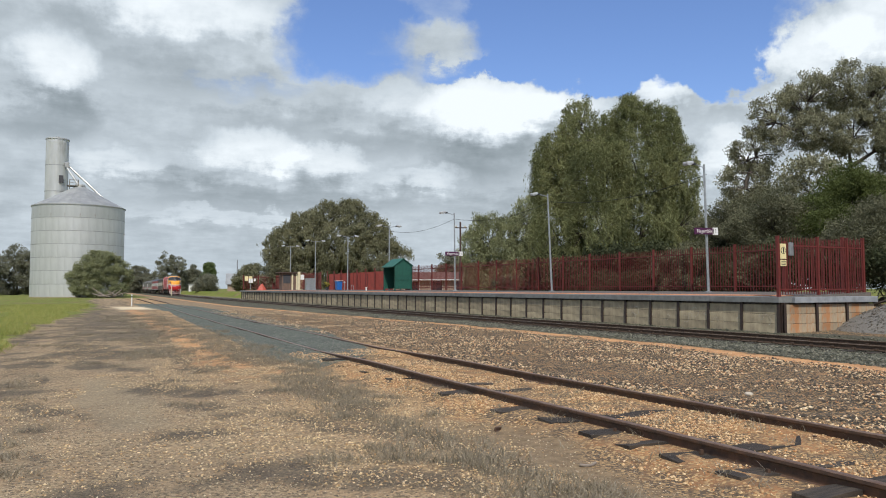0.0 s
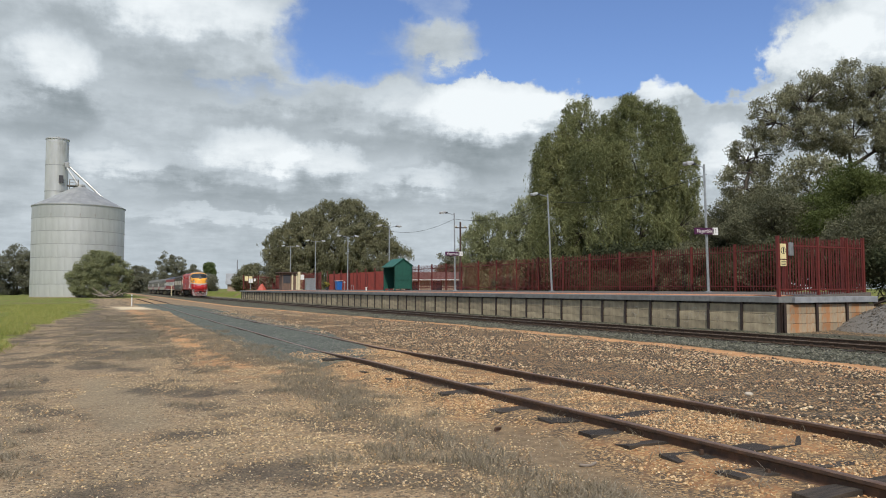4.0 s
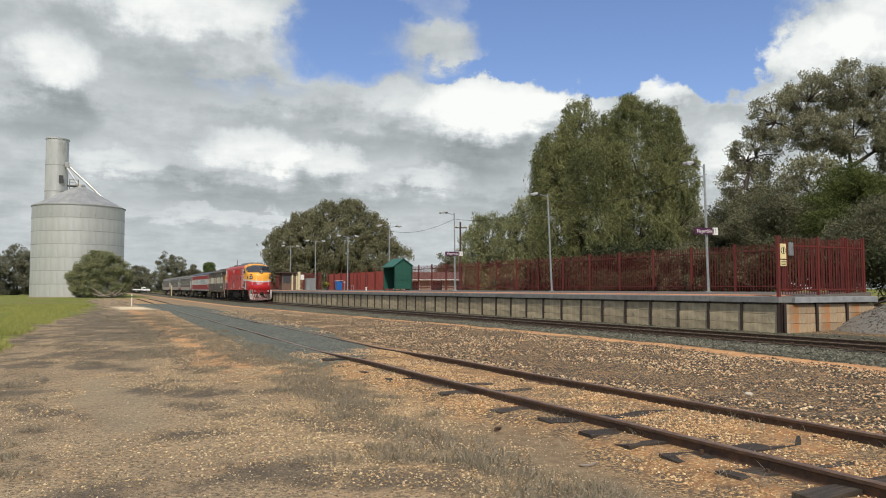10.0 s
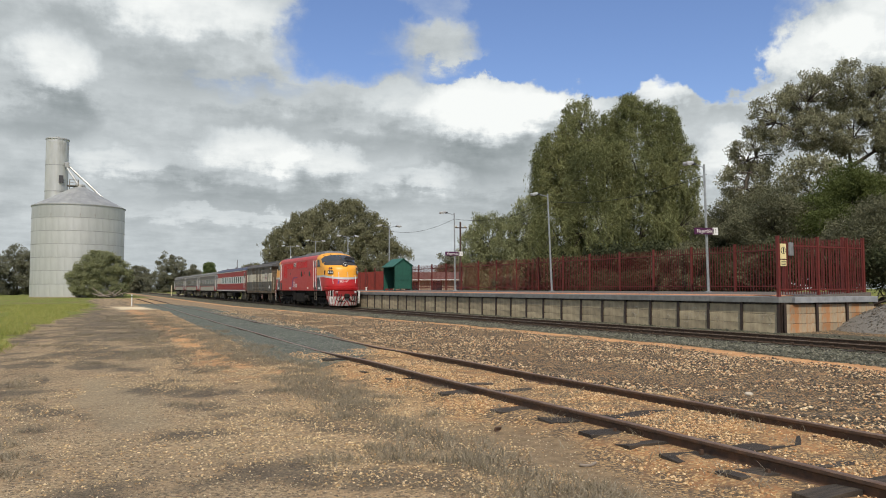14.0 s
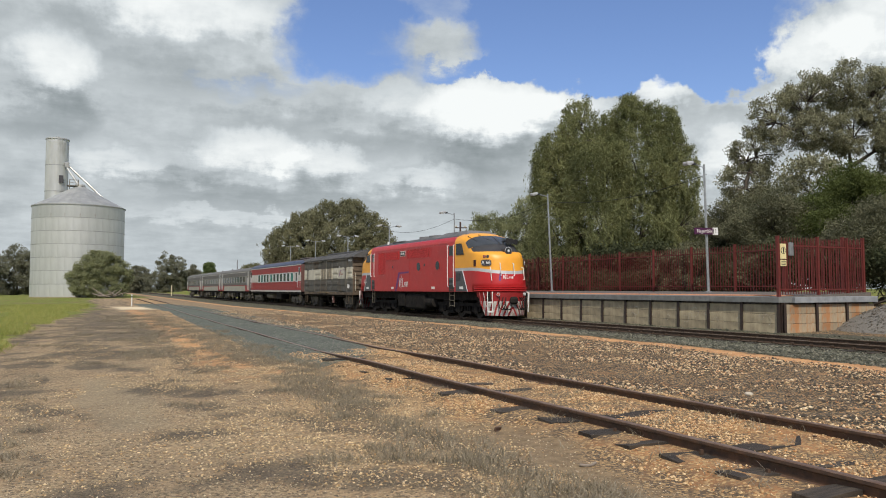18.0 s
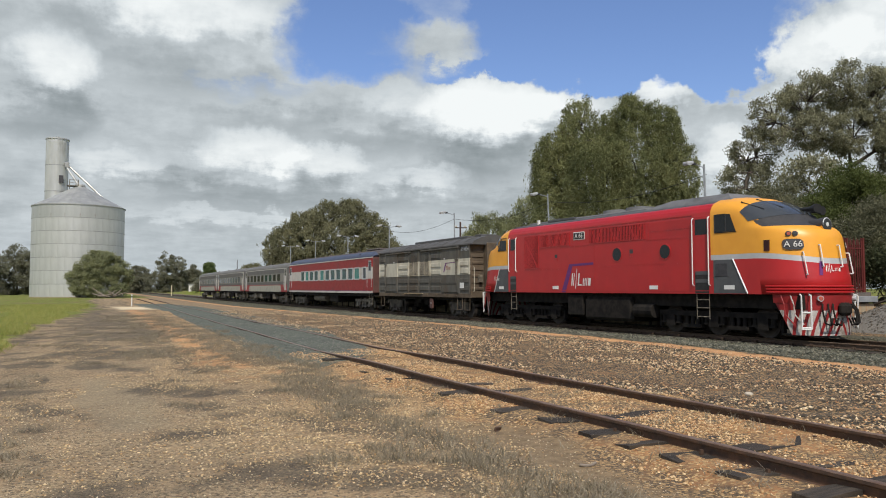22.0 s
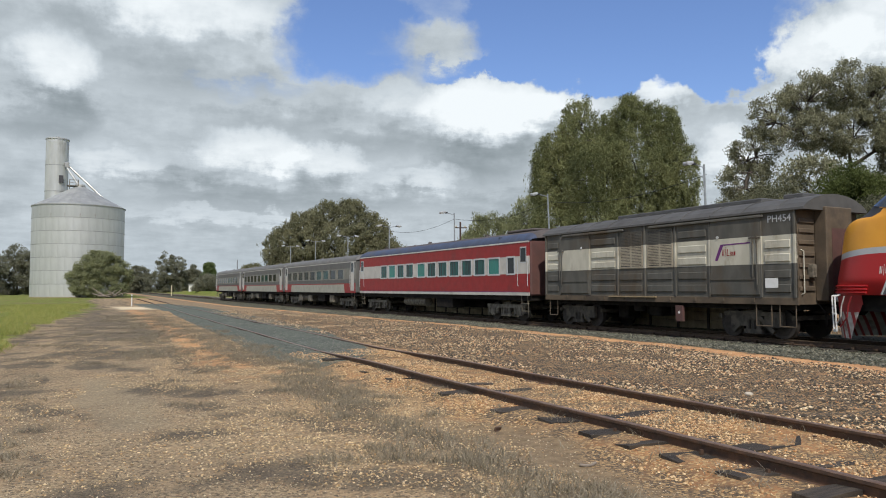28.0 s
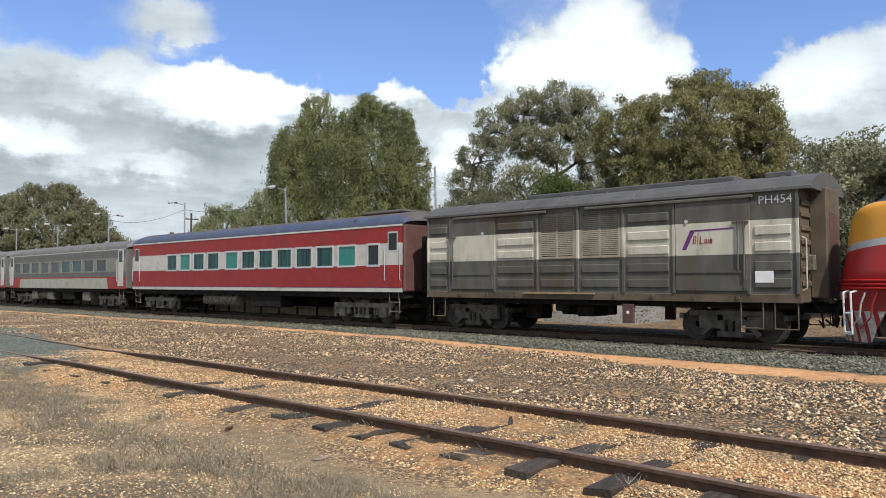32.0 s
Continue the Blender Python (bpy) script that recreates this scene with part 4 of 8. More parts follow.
        dirs[hang] = (rng.normal(0, 0.5, size=(n, 3)) + np.array((0, 0, -0.9)))[hang]
    low = pos_[:, 2] < 0.1
    pos_[low, 2] = 0.1 + rng.random(low.sum()) * 0.45
    v, q = leaf_quads(rng, pos_, dirs, *leaf)
    ob = new("crown", bulk("crown", v, q, leafm))
    ob.parent = t
    return t


L_PEPPER = leaf_mat("peppercorn_leaf", (0.25, 0.262, 0.12), (0.165, 0.182, 0.082))
L_PEPPER2 = leaf_mat("olive_leaf", (0.30, 0.315, 0.17), (0.215, 0.23, 0.125))
L_PEPPER3 = leaf_mat("dull_olive_leaf", (0.255, 0.25, 0.15), (0.185, 0.185, 0.11))
L_GUM = leaf_mat("gum_leaf", (0.30, 0.295, 0.185), (0.215, 0.215, 0.135))
L_GUMY = leaf_mat("yellow_gum_leaf", (0.285, 0.27, 0.125), (0.20, 0.195, 0.092))
L_GREY = leaf_mat("grey_green_leaf", (0.175, 0.176, 0.105), (0.125, 0.128, 0.078))
L_BRIGHT = leaf_mat("bright_green_leaf", (0.115, 0.14, 0.045), (0.08, 0.10, 0.034))
L_FAR = leaf_mat("distant_leaf", (0.235, 0.235, 0.165), (0.175, 0.178, 0.125))
L_GREEN2 = leaf_mat("fresh_green_leaf", (0.16, 0.21, 0.085), (0.115, 0.155, 0.06))
# darkened leaf colour, stands in for shade behind the fence and under crowns
L_DARK = leaf_mat("dark_leaf_with_shade", (0.072, 0.083, 0.042), (0.05, 0.06, 0.032))

def across(az, rows):
    """Lobes set side by side as (along, height, radius, half height, depth), across a bearing."""
    c, q = math.cos(radians(az)), math.sin(radians(az))
    return [(c * u + q * v, -q * u + c * v, z, r, r, rz) for u, z, r, rz, v in rows]


# peppercorn behind the fence
tree("peppercorn_tree", (33.5, 38.6, 0.85), across(41, [(-4.0, 9.9, 1.3, 1.7, 0), (-2.5, 12.0, 1.3, 1.9, 0), (-0.4, 11.2, 1.3, 1.6, 0.4), (1.0, 12.2, 1.2, 1.7, 0), (3.1, 11.3, 1.4, 2.0, 0.3), (-3.9, 8, 1.7, 2.6, 0.3), (-1.2, 8.6, 2.3, 2.8, -0.8), (1.6, 8.6, 2.3, 2.8, -0.4), (4.1, 8.6, 1.4, 2.4, 0),
                                                        (-4.0, 5, 1.7, 2.6, -0.2), (-1.2, 4.8, 2.4, 2.8, -1), (1.6, 4.8, 2.4, 2.8, -0.7), (4.0, 5.2, 1.6, 2.6, 0), (-3.4, 2.6, 2.0, 1.8, 0), (0, 2.4, 2.6, 1.8, -0.4), (3.6, 2.6, 1.9, 1.8, 0)]),
     "large weeping peppercorn tree with drooping olive-green foliage", L_PEPPER, BARK, 11, full=True, clumps=2200, leaves=150, leaf=(0.22, 0.026), weep=1.9, trunk=0.42, fork=0.28, clump_r=0.42, shell=0.8, deep=0.2)
tree("peppercorn_tree", (38.5, 60.5, 0.85), across(32.5, [(-2.9, 4.2, 1.5, 2.4, 0), (-1.3, 5.9, 1.7, 2.2, 0), (0.8, 6.0, 1.7, 2.2, 0), (2.4, 7.2, 1.5, 2.2, 0.5), (3.3, 5.4, 1.7, 2.4, 0), (0, 3.6, 2.6, 2.4, 0), (-2.0, 1.8, 1.9, 1.6, 0), (1.0, 1.8, 2.4, 1.8, -0.5), (3.2, 1.8, 1.8, 1.6, 0)]),
     "smaller weeping peppercorn tree behind the red fence", L_PEPPER2, BARK, 12, full=True, clumps=800, leaves=120, leaf=(0.26, 0.036), weep=1.3, trunk=0.3, fork=0.3, clump_r=0.5, shell=0.78, deep=0.2)
tree("spreading_tree", (39.5, 108, 0.6), across(20, [(-10.4, 7.0, 2.0, 2.4, 0), (-8.2, 8.2, 2.4, 3.0, 0), (-5.6, 10.4, 2.6, 2.7, 0), (-3.2, 12.0, 2.6, 2.9, 0), (0.6, 12.0, 2.8, 2.8, 0), (4.0, 10.2, 2.6, 2.8, 0), (6.4, 7.2, 2.2, 2.8, 0), (8.4, 5.4, 1.7, 2.2, 0), (-5.6, 6.4, 3.4, 4.0, -1),
                                                    (-0.5, 7.4, 4.2, 4.4, -1.4), (4, 5, 3.6, 3.8, -1), (-8.8, 4.0, 2.4, 2.6, 0), (-4, 3.2, 3.5, 2.8, -0.5), (2, 3.2, 3.5, 2.8, -0.5), (6.4, 3.2, 2.8, 2.6, 0)]),
     "broad spreading dark olive tree beyond the platform", L_PEPPER3, BARK, 13, full=True, clumps=1900, leaves=110, leaf=(0.32, 0.06), weep=0.9, trunk=0.5, fork=0.25, clump_r=0.72, shell=0.8, deep=0.18, relief=5.0)
# gums to the right
tree("gum_tree", (41.5, 28.0, 0.7), across(56, [(-5.0, 7.6, 1.5, 1.5, 0), (-4.4, 9.6, 1.5, 1.3, 0.3), (-3.2, 11.6, 1.6, 1.4, 0), (-1.2, 12.8, 1.7, 1.4, 0.5), (1.0, 12.8, 1.7, 1.5, 0), (2.8, 11.8, 1.5, 2.0, 0), (3.4, 9.6, 1.5, 2.0, 0), (-1.4, 10.4, 1.7, 1.1, -0.6), (1.0, 10.0, 1.8, 1.3, -0.8), (-4.6, 5.2, 1.6, 1.6, 0), (-2.6, 5.0, 1.8, 1.6, 0), (0.5, 5.4, 2.2, 1.8, 0), (2.6, 6.0, 2.0, 2.0, 0)]),
     "tall gum tree with open crown and visible grey limbs", L_GUM, PALEBARK, 14, full=True, clumps=1500, leaves=64, leaf=(0.22, 0.03), trunk=0.36, fork=0.4, clump_r=0.42, shell=0.72, flatten=0.8, droop=0.9, deep=0.16, relief=2.0)
tree("gum_tree", (40.5, 17.5, 0.6), [(0.3, -0.4, 9.3, 3.3, 3.3, 3.7), (1.5, -3.3, 8.9, 1.6, 1.7, 3.0), (-1.3, 2.9, 8.8, 1.8, 1.9, 3.0), (0.0, 0.0, 7.0, 3.4, 3.2, 2.6), (0.5, -1.0, 4.4, 3.6, 3.4, 2.4), (1.6, -3.6, 5.2, 2.2, 2.2, 2.6), (-1.2, 2.6, 5.4, 2.2, 2.2, 2.4)],
     "tall gum tree with yellow-green crown", L_GUMY, PALEBARK, 15, full=True, clumps=2100, leaves=95, leaf=(0.22, 0.034), trunk=0.34, fork=0.38, clump_r=0.45, shell=0.74, flatten=0.8, droop=0.8, deep=0.2, relief=2.2)
# ---- sleepers, stones and dry grass ----
sleeper_ys = [1.2, 2.0, 2.75, 3.45, 4.1, 4.82, 5.4, 6.0, 6.75, 7.84, 9.3, 10.3, 11.4, 12.66, 13.9, 15.2]
rs = random.Random(5)
for i, y in enumerate(sleeper_ys):
    bm = bmesh.new()
    n, half, wid = 7, 1.32 + rs.uniform(-0.06, 0.05), 0.115 + rs.uniform(-0.015, 0.015)
    rows = []
    for k in range(n + 1):
        x = -half + 2 * half * k / n
        j = [rs.uniform(-0.018, 0.018) for _ in range(4)]
        rows.append([bm.verts.new((x + j[0], -wid + j[1], -0.14)), bm.verts.new((x + j[2], -wid + j[3], j[0])), bm.verts.new((x - j[1], wid + j[2], j[3])), bm.verts.new((x, wid + j[0], -0.14))])
    for a, b in zip(rows, rows[1:]):
        for q in range(3):
            bm.faces.new((a[q], b[q], b[q + 1], a[q + 1]))
    bm.faces.new(rows[0])
    bm.faces.new(rows[-1][::-1])
    ob = part("sleeper", bm, TIMBER, siding)
    ob.matrix_basis = pose(sx(y), y, yard_z(y) + 0.001 + rs.uniform(-0.02, 0.012), rs.uniform(-2, 2), rs.uniform(0.2, 1.6), -math.degrees(math.atan(sx(y + 0.5) - sx(y - 0.5))) + rs.uniform(-3, 3))
    for lat in (-0.98, -0.70, 0.70, 0.98):
        if rs.random() < 0.4:
            q = part("dog_spike", box_bm((-0.014, -0.014, 0, 0.014, 0.014, 0.045)), RUST, ob)
            q.location = (lat * 0.93, rs.uniform(-0.04, 0.04), -0.012)
ms = bpy.data.meshes.new("main_sleeper")
bm = box_bm((-1.35, -0.115, -0.12, 1.35, 0.115, 0.0), bevel=0.01)
bm.to_mesh(ms)
bm.free()
ms.materials.append(TIMBER)
clip = bpy.data.meshes.new("rail_clip")
bm = box_bm((-0.05, -0.035, -0.02, 0.05, 0.035, 0.03), (-0.02, -0.05, 0.0, 0.03, 0.05, 0.05))
bm.to_mesh(clip)
bm.free()
clip.materials.append(DARKRAIL)
y = -8.0
while y < 60:
    p = beside(0, y, -0.165)
    ob = new("sleeper", ms)
    ob.parent = main_track
    ob.matrix_basis = pose(*p, 0, 0, -math.degrees(heading(y)))
    if y < 45:
        for lat in (-0.94, 0.73):
            q = new("rail_clip", clip)
            q.parent = main_track
            q.matrix_basis = pose(*beside(lat, y, -0.125), 0, 0, -math.degrees(heading(y)))
    y += 0.66


def stone_mat(name, cols, rough=0.9, warm=(1, 1, 1)):
    cols = [tuple(a * b for a, b in zip(c, warm)) for c in cols]
    m, t, b = nodes_of(name)
    rnd = t.nodes.new("ShaderNodeNewGeometry").outputs["Random Per Island"]
    r = t.nodes.new("ShaderNodeValToRGB")
    r.color_ramp.interpolation = "LINEAR"
    t.links.new(rnd, r.inputs[0])
    els = r.color_ramp.elements
    els[0].position, els[0].color = 0.0, (*cols[0], 1)
    els[1].position, els[1].color = 1.0, (*cols[-1], 1)
    for i, c in enumerate(cols[1:-1]):
        els.new((i + 1) / (len(cols) - 1)).color = (*c, 1)
    co = t.nodes.new("ShaderNodeTexCoord").outputs["Object"]
    col = mixc(t, ramp_of(t, noise_node(t, co, 40.0, 3), 0.4, 0.7), r.outputs[0], mixc(t, 1.0, r.outputs[0], (0.7, 0.68, 0.66), "MULTIPLY"))
    t.links.new(col, b.inputs["Base Color"])
    b.inputs["Roughness"].default_value = rough
    return m


OCT = np.array([(1, 0, 0), (0, 1, 0), (-1, 0, 0), (0, -1, 0), (0, 0, 1), (0, 0, -0.6)], dtype=float)
OCTF = np.array([(0, 1, 4), (1, 2, 4), (2, 3, 4), (3, 0, 4), (1, 0, 5), (2, 1, 5), (3, 2, 5), (0, 3, 5)])


def stones(name, label, pts, sizes, material, rng, flat=0.65, sink=0.25):
    n = len(pts)
    j = OCT[None] * rng.uniform(0.7, 1.3, size=(n, 6, 3)) + rng.normal(0, 0.18, size=(n, 6, 3))
    j *= sizes[:, None, None] * np.array((1, 1, flat))[None, None]
    a = rng.uniform(0, 6.28, n)
    c, s = np.cos(a)[:, None], np.sin(a)[:, None]
    x, y = j[:, :, 0] * c - j[:, :, 1] * s, j[:, :, 0] * s + j[:, :, 1] * c
    v = np.stack([x + pts[:, 0:1], y + pts[:, 1:2], j[:, :, 2] + pts[:, 2:3] + (sizes * (flat - sink) * 0.5)[:, None]], axis=-1).reshape(-1, 3)
    f = (OCTF[None] + (np.arange(n) * 6)[:, None, None]).reshape(-1, 3)
    return tagged(new(name, bulk(name, v, f, material)), label, "stones", kind="stuff")


def scatter(rng, n, x_of, y_lo, y_hi, power=1.0, keep=None):
    pts = []
    while len(pts) < n:
        y = y_lo + (y_hi - y_lo) * rng.random() ** power
        x = x_of(y, rng.random())
        if keep is None or keep(x, y, rng):
            pts.append((x, y, ground_z(x, y)))
    return np.array(pts)


rng = np.random.default_rng(3)
B_STONE = stone_mat("ballast_stone", [(0.04, 0.043, 0.03), (0.072, 0.075, 0.052), (0.105, 0.106, 0.077), (0.14, 0.138, 0.10), (0.24, 0.225, 0.17)])
M_STONE = stone_mat("mixed_stone", [(0.04, 0.038, 0.034), (0.09, 0.08, 0.066), (0.05, 0.046, 0.04), (0.075, 0.066, 0.054), (0.055, 0.05, 0.044), (0.11, 0.09, 0.07), (0.74, 0.64, 0.46), (0.46, 0.31, 0.17), (0.78, 0.69, 0.51), (0.46, 0.23, 0.10), (0.82, 0.75, 0.59)], warm=(1.06, 0.97, 0.84))
P_STONE = stone_mat("pale_pebble", [(0.40, 0.26, 0.14), (0.60, 0.45, 0.26), (0.76, 0.64, 0.44), (0.50, 0.28, 0.13), (0.15, 0.115, 0.08)], warm=(1.06, 0.97, 0.84))
F_STONE = stone_mat("cream_pebble", [(0.52, 0.41, 0.25), (0.70, 0.58, 0.37), (0.82, 0.72, 0.52), (0.46, 0.31, 0.16), (0.19, 0.15, 0.105), (0.76, 0.64, 0.43)], warm=(1.02, 0.93, 0.78))
pts = scatter(rng, 42000, lambda y, k: centre_x(y) - 6.0 - spread(y) + k * (7.6 + spread(y)), 1.5, 62, 1.6)
stones("ballast", "dark grey crushed stone ballast along the main track", pts, rng.uniform(0.024, 0.052, len(pts)), B_STONE, rng)
clump = lambda s, th: (lambda x, y, r: noise.noise((x * s, y * s, 7)) + 0.6 * noise.noise((x * s * 3.1, y * s * 3.1, 9)) > th - 0.5 * r.random())
pts = scatter(rng, 60000, lambda y, k: sx(y) + 1.1 + k * (centre_x(y) - 6.35 - 1.2 * spread(y) - sx(y) - 1.1), 0.5, 55, 1.7, clump(0.5, 0.25))
stones("loose_stones", "white, orange and dark loose stones between the tracks", pts, rng.uniform(0.008, 0.022, len(pts)) * (0.8 + 1.1 * rng.random(len(pts)) ** 3), M_STONE, rng)
pts = scatter(rng, 24000, lambda y, k: sx(y) - 1.6 + k * 2.9, 0.8, 17.5, 1.3, clump(0.9, 0.2))
stones("siding_gravel", "orange and cream gravel along the rusty siding", pts, rng.uniform(0.006, 0.019, len(pts)), P_STONE, rng)
pts = scatter(rng, 48000, lambda y, k: -3.5 - y * 0.05 + k * (sx(y) - 1.6 + 3.5 + y * 0.05), 2.6, 24, 1.9, lambda x, y, r: noise.noise((x * 0.42, y * 0.3, 7)) + 0.5 * noise.noise((x * 1.6, y * 1.3, 9)) + 0.3 * smooth(1.8, 0.4, abs(x - 2.9 - y * 0.01)) - 0.4 * lane(x, y) - 0.35 * dust(x, y) - 0.16 * smooth(2.5, -0.5, x) > 0.22 - 0.42 * r.random())
stones("pebbles", "pale tan pebbles strewn over the dry yard", pts, 0.004 + 0.013 * rng.random(len(pts)) ** 2.4, F_STONE, rng)


G_STONE = stone_mat("mixed_grit", [(0.10, 0.075, 0.052), (0.30, 0.21, 0.125), (0.56, 0.45, 0.29), (0.16, 0.12, 0.085), (0.42, 0.27, 0.145), (0.70, 0.60, 0.42), (0.07, 0.055, 0.042)])
pts = scatter(rng, 36000, lambda y, k: -1.9 - y * 0.02 + k * (sx(y) - 1.4 + 1.9 + y * 0.02), 2.5, 12, 1.5, lambda x, y, r: noise.noise((x * 1.1, y * 0.9, 61)) - 0.3 * dust(x, y) > -0.25 - 0.4 * r.random())
stones("grit", "fine cream, tan and dark grit on the dry yard", pts, 0.003 + 0.009 * rng.random(len(pts)) ** 1.8, G_STONE, rng)
R_STONE = stone_mat("road_chip", [(0.07, 0.08, 0.068), (0.12, 0.13, 0.112), (0.19, 0.20, 0.175), (0.30, 0.29, 0.25)])
pts = scatter(rng, 9000, lambda y, k: road_edge(ROAD_LEFT, y) + k * (road_edge(ROAD_RIGHT, y) - road_edge(ROAD_LEFT, y)), 16.8, 45, 1.6)
stones("road_chips", "loose grey-green chips on the sealed road", pts, rng.uniform(0.008, 0.02, len(pts)), R_STONE, rng)


def tufts(name, label, pts, blades, height, width, material, rng, spread=0.06, lean=0.5):
    n = len(pts) * blades
    base = np.repeat(pts, blades, axis=0) + np.stack([rng.normal(0, spread, n), rng.normal(0, spread, n), np.full(n, -0.01)], axis=1)
    h = height * rng.uniform(0.4, 1.3, n) * np.repeat(rng.uniform(0.6, 1.3, len(pts)), blades)
    a = rng.uniform(0, 6.28, n)
    tip = base + np.stack([rng.normal(0, lean, n) * h, rng.normal(0, lean, n) * h, h], axis=1)
    side = np.stack([np.cos(a), np.sin(a), np.zeros(n)], axis=1) * width * rng.uniform(0.6, 1.4, (n, 1))
    v = np.stack([base - side, base + side, tip], axis=1).reshape(-1, 3)
    return tagged(new(name, bulk(name, v, np.arange(3 * n).reshape(-1, 3), material)), label, "grass", kind="stuff")


DRYG = stone_mat("dry_grass", [(0.13, 0.112, 0.08), (0.23, 0.198, 0.14), (0.34, 0.29, 0.20), (0.17, 0.147, 0.11)])
GREENG = stone_mat("green_grass", [(0.15, 0.20, 0.03), (0.23, 0.27, 0.055), (0.36, 0.34, 0.12), (0.19, 0.23, 0.04), (0.55, 0.50, 0.16)])
FLOWER = stone_mat("yellow_weed_flower", [(0.55, 0.45, 0.04), (0.6, 0.5, 0.06)])


def dry_keep(x, y, r):
    s = x - sx(y)
    v = noise.noise((x * 0.7, y * 0.7, 21)) + 0.5 * noise.noise((x * 2.1, y * 2.1, 5))
    band = smooth(-3.3, -2.7, s) * smooth(-1.7 + 0.4 * smooth(7, 9, y), -2.2 + 0.4 * smooth(7, 9, y), s) * smooth(30, 22, y)
    edge = smooth(2.2, 0.8, abs(x - 3.0 - (y - 20) * 0.03)) * smooth(14, 19, y)
    near = smooth(5.4, 4.6, y) * smooth(-1.2, 0.2, x)
    return v + 0.5 * band + 0.6 * edge + 0.45 * near - 0.25 * (y < 4.3) - 0.6 * lane(x, y) - 0.5 * dust(x, y) > 0.52 - 0.2 * r.random()


pts = scatter(rng, 3600, lambda y, k: -3.0 - y * 0.06 + k * (sx(y) - 1.5 + 3.0 + y * 0.06), 3.3, 48, 1.7, dry_keep)
tufts("dry_grass", "dry grey-brown grass tufts in the yard", pts, 28, 0.085, 0.0042, DRYG, rng, 0.07, 0.7)
LITTER = stone_mat("leaf_litter", [(0.055, 0.046, 0.036), (0.09, 0.076, 0.06), (0.13, 0.11, 0.085), (0.075, 0.06, 0.046)])
pts = scatter(rng, 5200, lambda y, k: -3.2 - y * 0.1 + k * (sx(y) - 1.5 + 3.2 + y * 0.1), 2.8, 30, 1.7, lambda x, y, r: noise.noise((x * 0.85, y * 0.6, 33)) + 0.6 * noise.noise((x * 2.3, y * 1.5, 15)) - 0.6 * lane(x, y) - 0.5 * dust(x, y) > 0.26 - 0.2 * r.random())
tufts("ground_litter", "flat dark litter of dead grass on the dirt", pts, 26, 0.018, 0.005, LITTER, rng, 0.085, 2.4)
pts = scatter(rng, 160, lambda y, k: sx(y) - 1.6 + k * 3.2, 2, 16, 1.0)
tufts("track_weeds", "dry weeds along the siding rails", pts, 20, 0.09, 0.004, DRYG, rng, 0.05, 0.8)
pts = scatter(rng, 15000, lambda y, k: -1.2 + (y - 16) * 0.07 - 0.9 + 1.4 * k - k * k * (0.5 * y) + 1.3 * noise.noise((k, y * 0.22, 4)), 12, 88, 1.3, lambda x, y, r: noise.noise((x * 0.5, y * 0.3, 2)) > -0.25)
tufts("green_grass", "short green grass at the yard's edge", pts, 12, 0.15, 0.012, GREENG, rng, 0.16, 0.6)
pts = scatter(rng, 500, lambda y, k: -2.5 + (y - 16) * 0.07 - k * (0.35 * y), 16, 84, 1.0)
pts[:, 2] += 0.1
stones("weed_flowers", "tiny yellow weed flowers in the grass", pts, rng.uniform(0.012, 0.03, len(pts)), FLOWER, rng)
# single finds on the dirt
bm = bmesh.new()
bent(bm, [(-0.08, 0.014, 0.02), (-0.03, 0.0, 0.01), (0.035, -0.01, 0.01), (0.085, 0.0, 0.026)], 0.012, 6)
st = part("pale_stick", bm, DEADWOOD, None)
st.matrix_basis = pose(4.17, 5.19, ground_z(4.17, 5.19))
tagged(st, "short pale bleached stick on bare dirt", "stick")
bm = box_bm((-0.07, -0.01, 0, 0.07, 0.01, 0.05), (-0.07, -0.05, 0, 0.07, 0.01, 0.012), bevel=0.004)
pl = part("rusty_bracket", bm, RUST, None)
pl.matrix_basis = pose(4.42, 7.1, ground_z(4.42, 7.1), 18, 8, 30)
tagged(pl, "rusty steel bracket lying beside the siding", "scrap metal")
bm = bmesh.new()
bmesh.ops.create_icosphere(bm, subdivisions=2, radius=0.065)
for v in bm.verts:
    v.co *= 1 + 0.3 * noise.noise(v.co * 6)
    v.co.z *= 0.5
wsn = part("white_rock", bm, ROCKP, None)
wsn.matrix_basis = pose(8.69, 7.25, ground_z(8.69, 7.25) + 0.015)
tagged(wsn, "single pale cream rock among loose stones", "rock")
# ---- train ----
# Every vehicle's own space: y runs from its front to its rear, z = 0 at the rail heads, the yard is on the -x side.
RED = mat("red_loco_paint", (0.43, 0.016, 0.018), (0.39, 0.014, 0.017), 1.5, 0.36, 0, 0.02, 30, dirt=(0.30, 0.016, 0.018), dscale=0.6, dlo=0.5, dhi=0.85)
# body red darkened to imitate the shade inside recesses
DARKRED = mat("shade_dark_red_recess", (0.05, 0.006, 0.006), (0.03, 0.005, 0.005), 4, 0.8, 0, 0.0)
YELLOW = mat("golden_yellow_paint", (0.78, 0.36, 0.035), (0.74, 0.33, 0.03), 1.5, 0.4, 0, 0.02, 30)
SILVER = mat("silver_stripe", (0.52, 0.53, 0.54), (0.47, 0.48, 0.49), 3, 0.45, 0.3, 0.0)
PANELGREY = mat("dark_grey_paint", (0.075, 0.08, 0.085), (0.06, 0.064, 0.068), 3, 0.5, 0, 0.03)
LIGHTROOF = mat("dusty_grey_roof_paint", (0.15, 0.152, 0.155), (0.115, 0.117, 0.12), 2, 0.7, 0, 0.1, 30, dirt=(0.075, 0.072, 0.07), dscale=0.8)
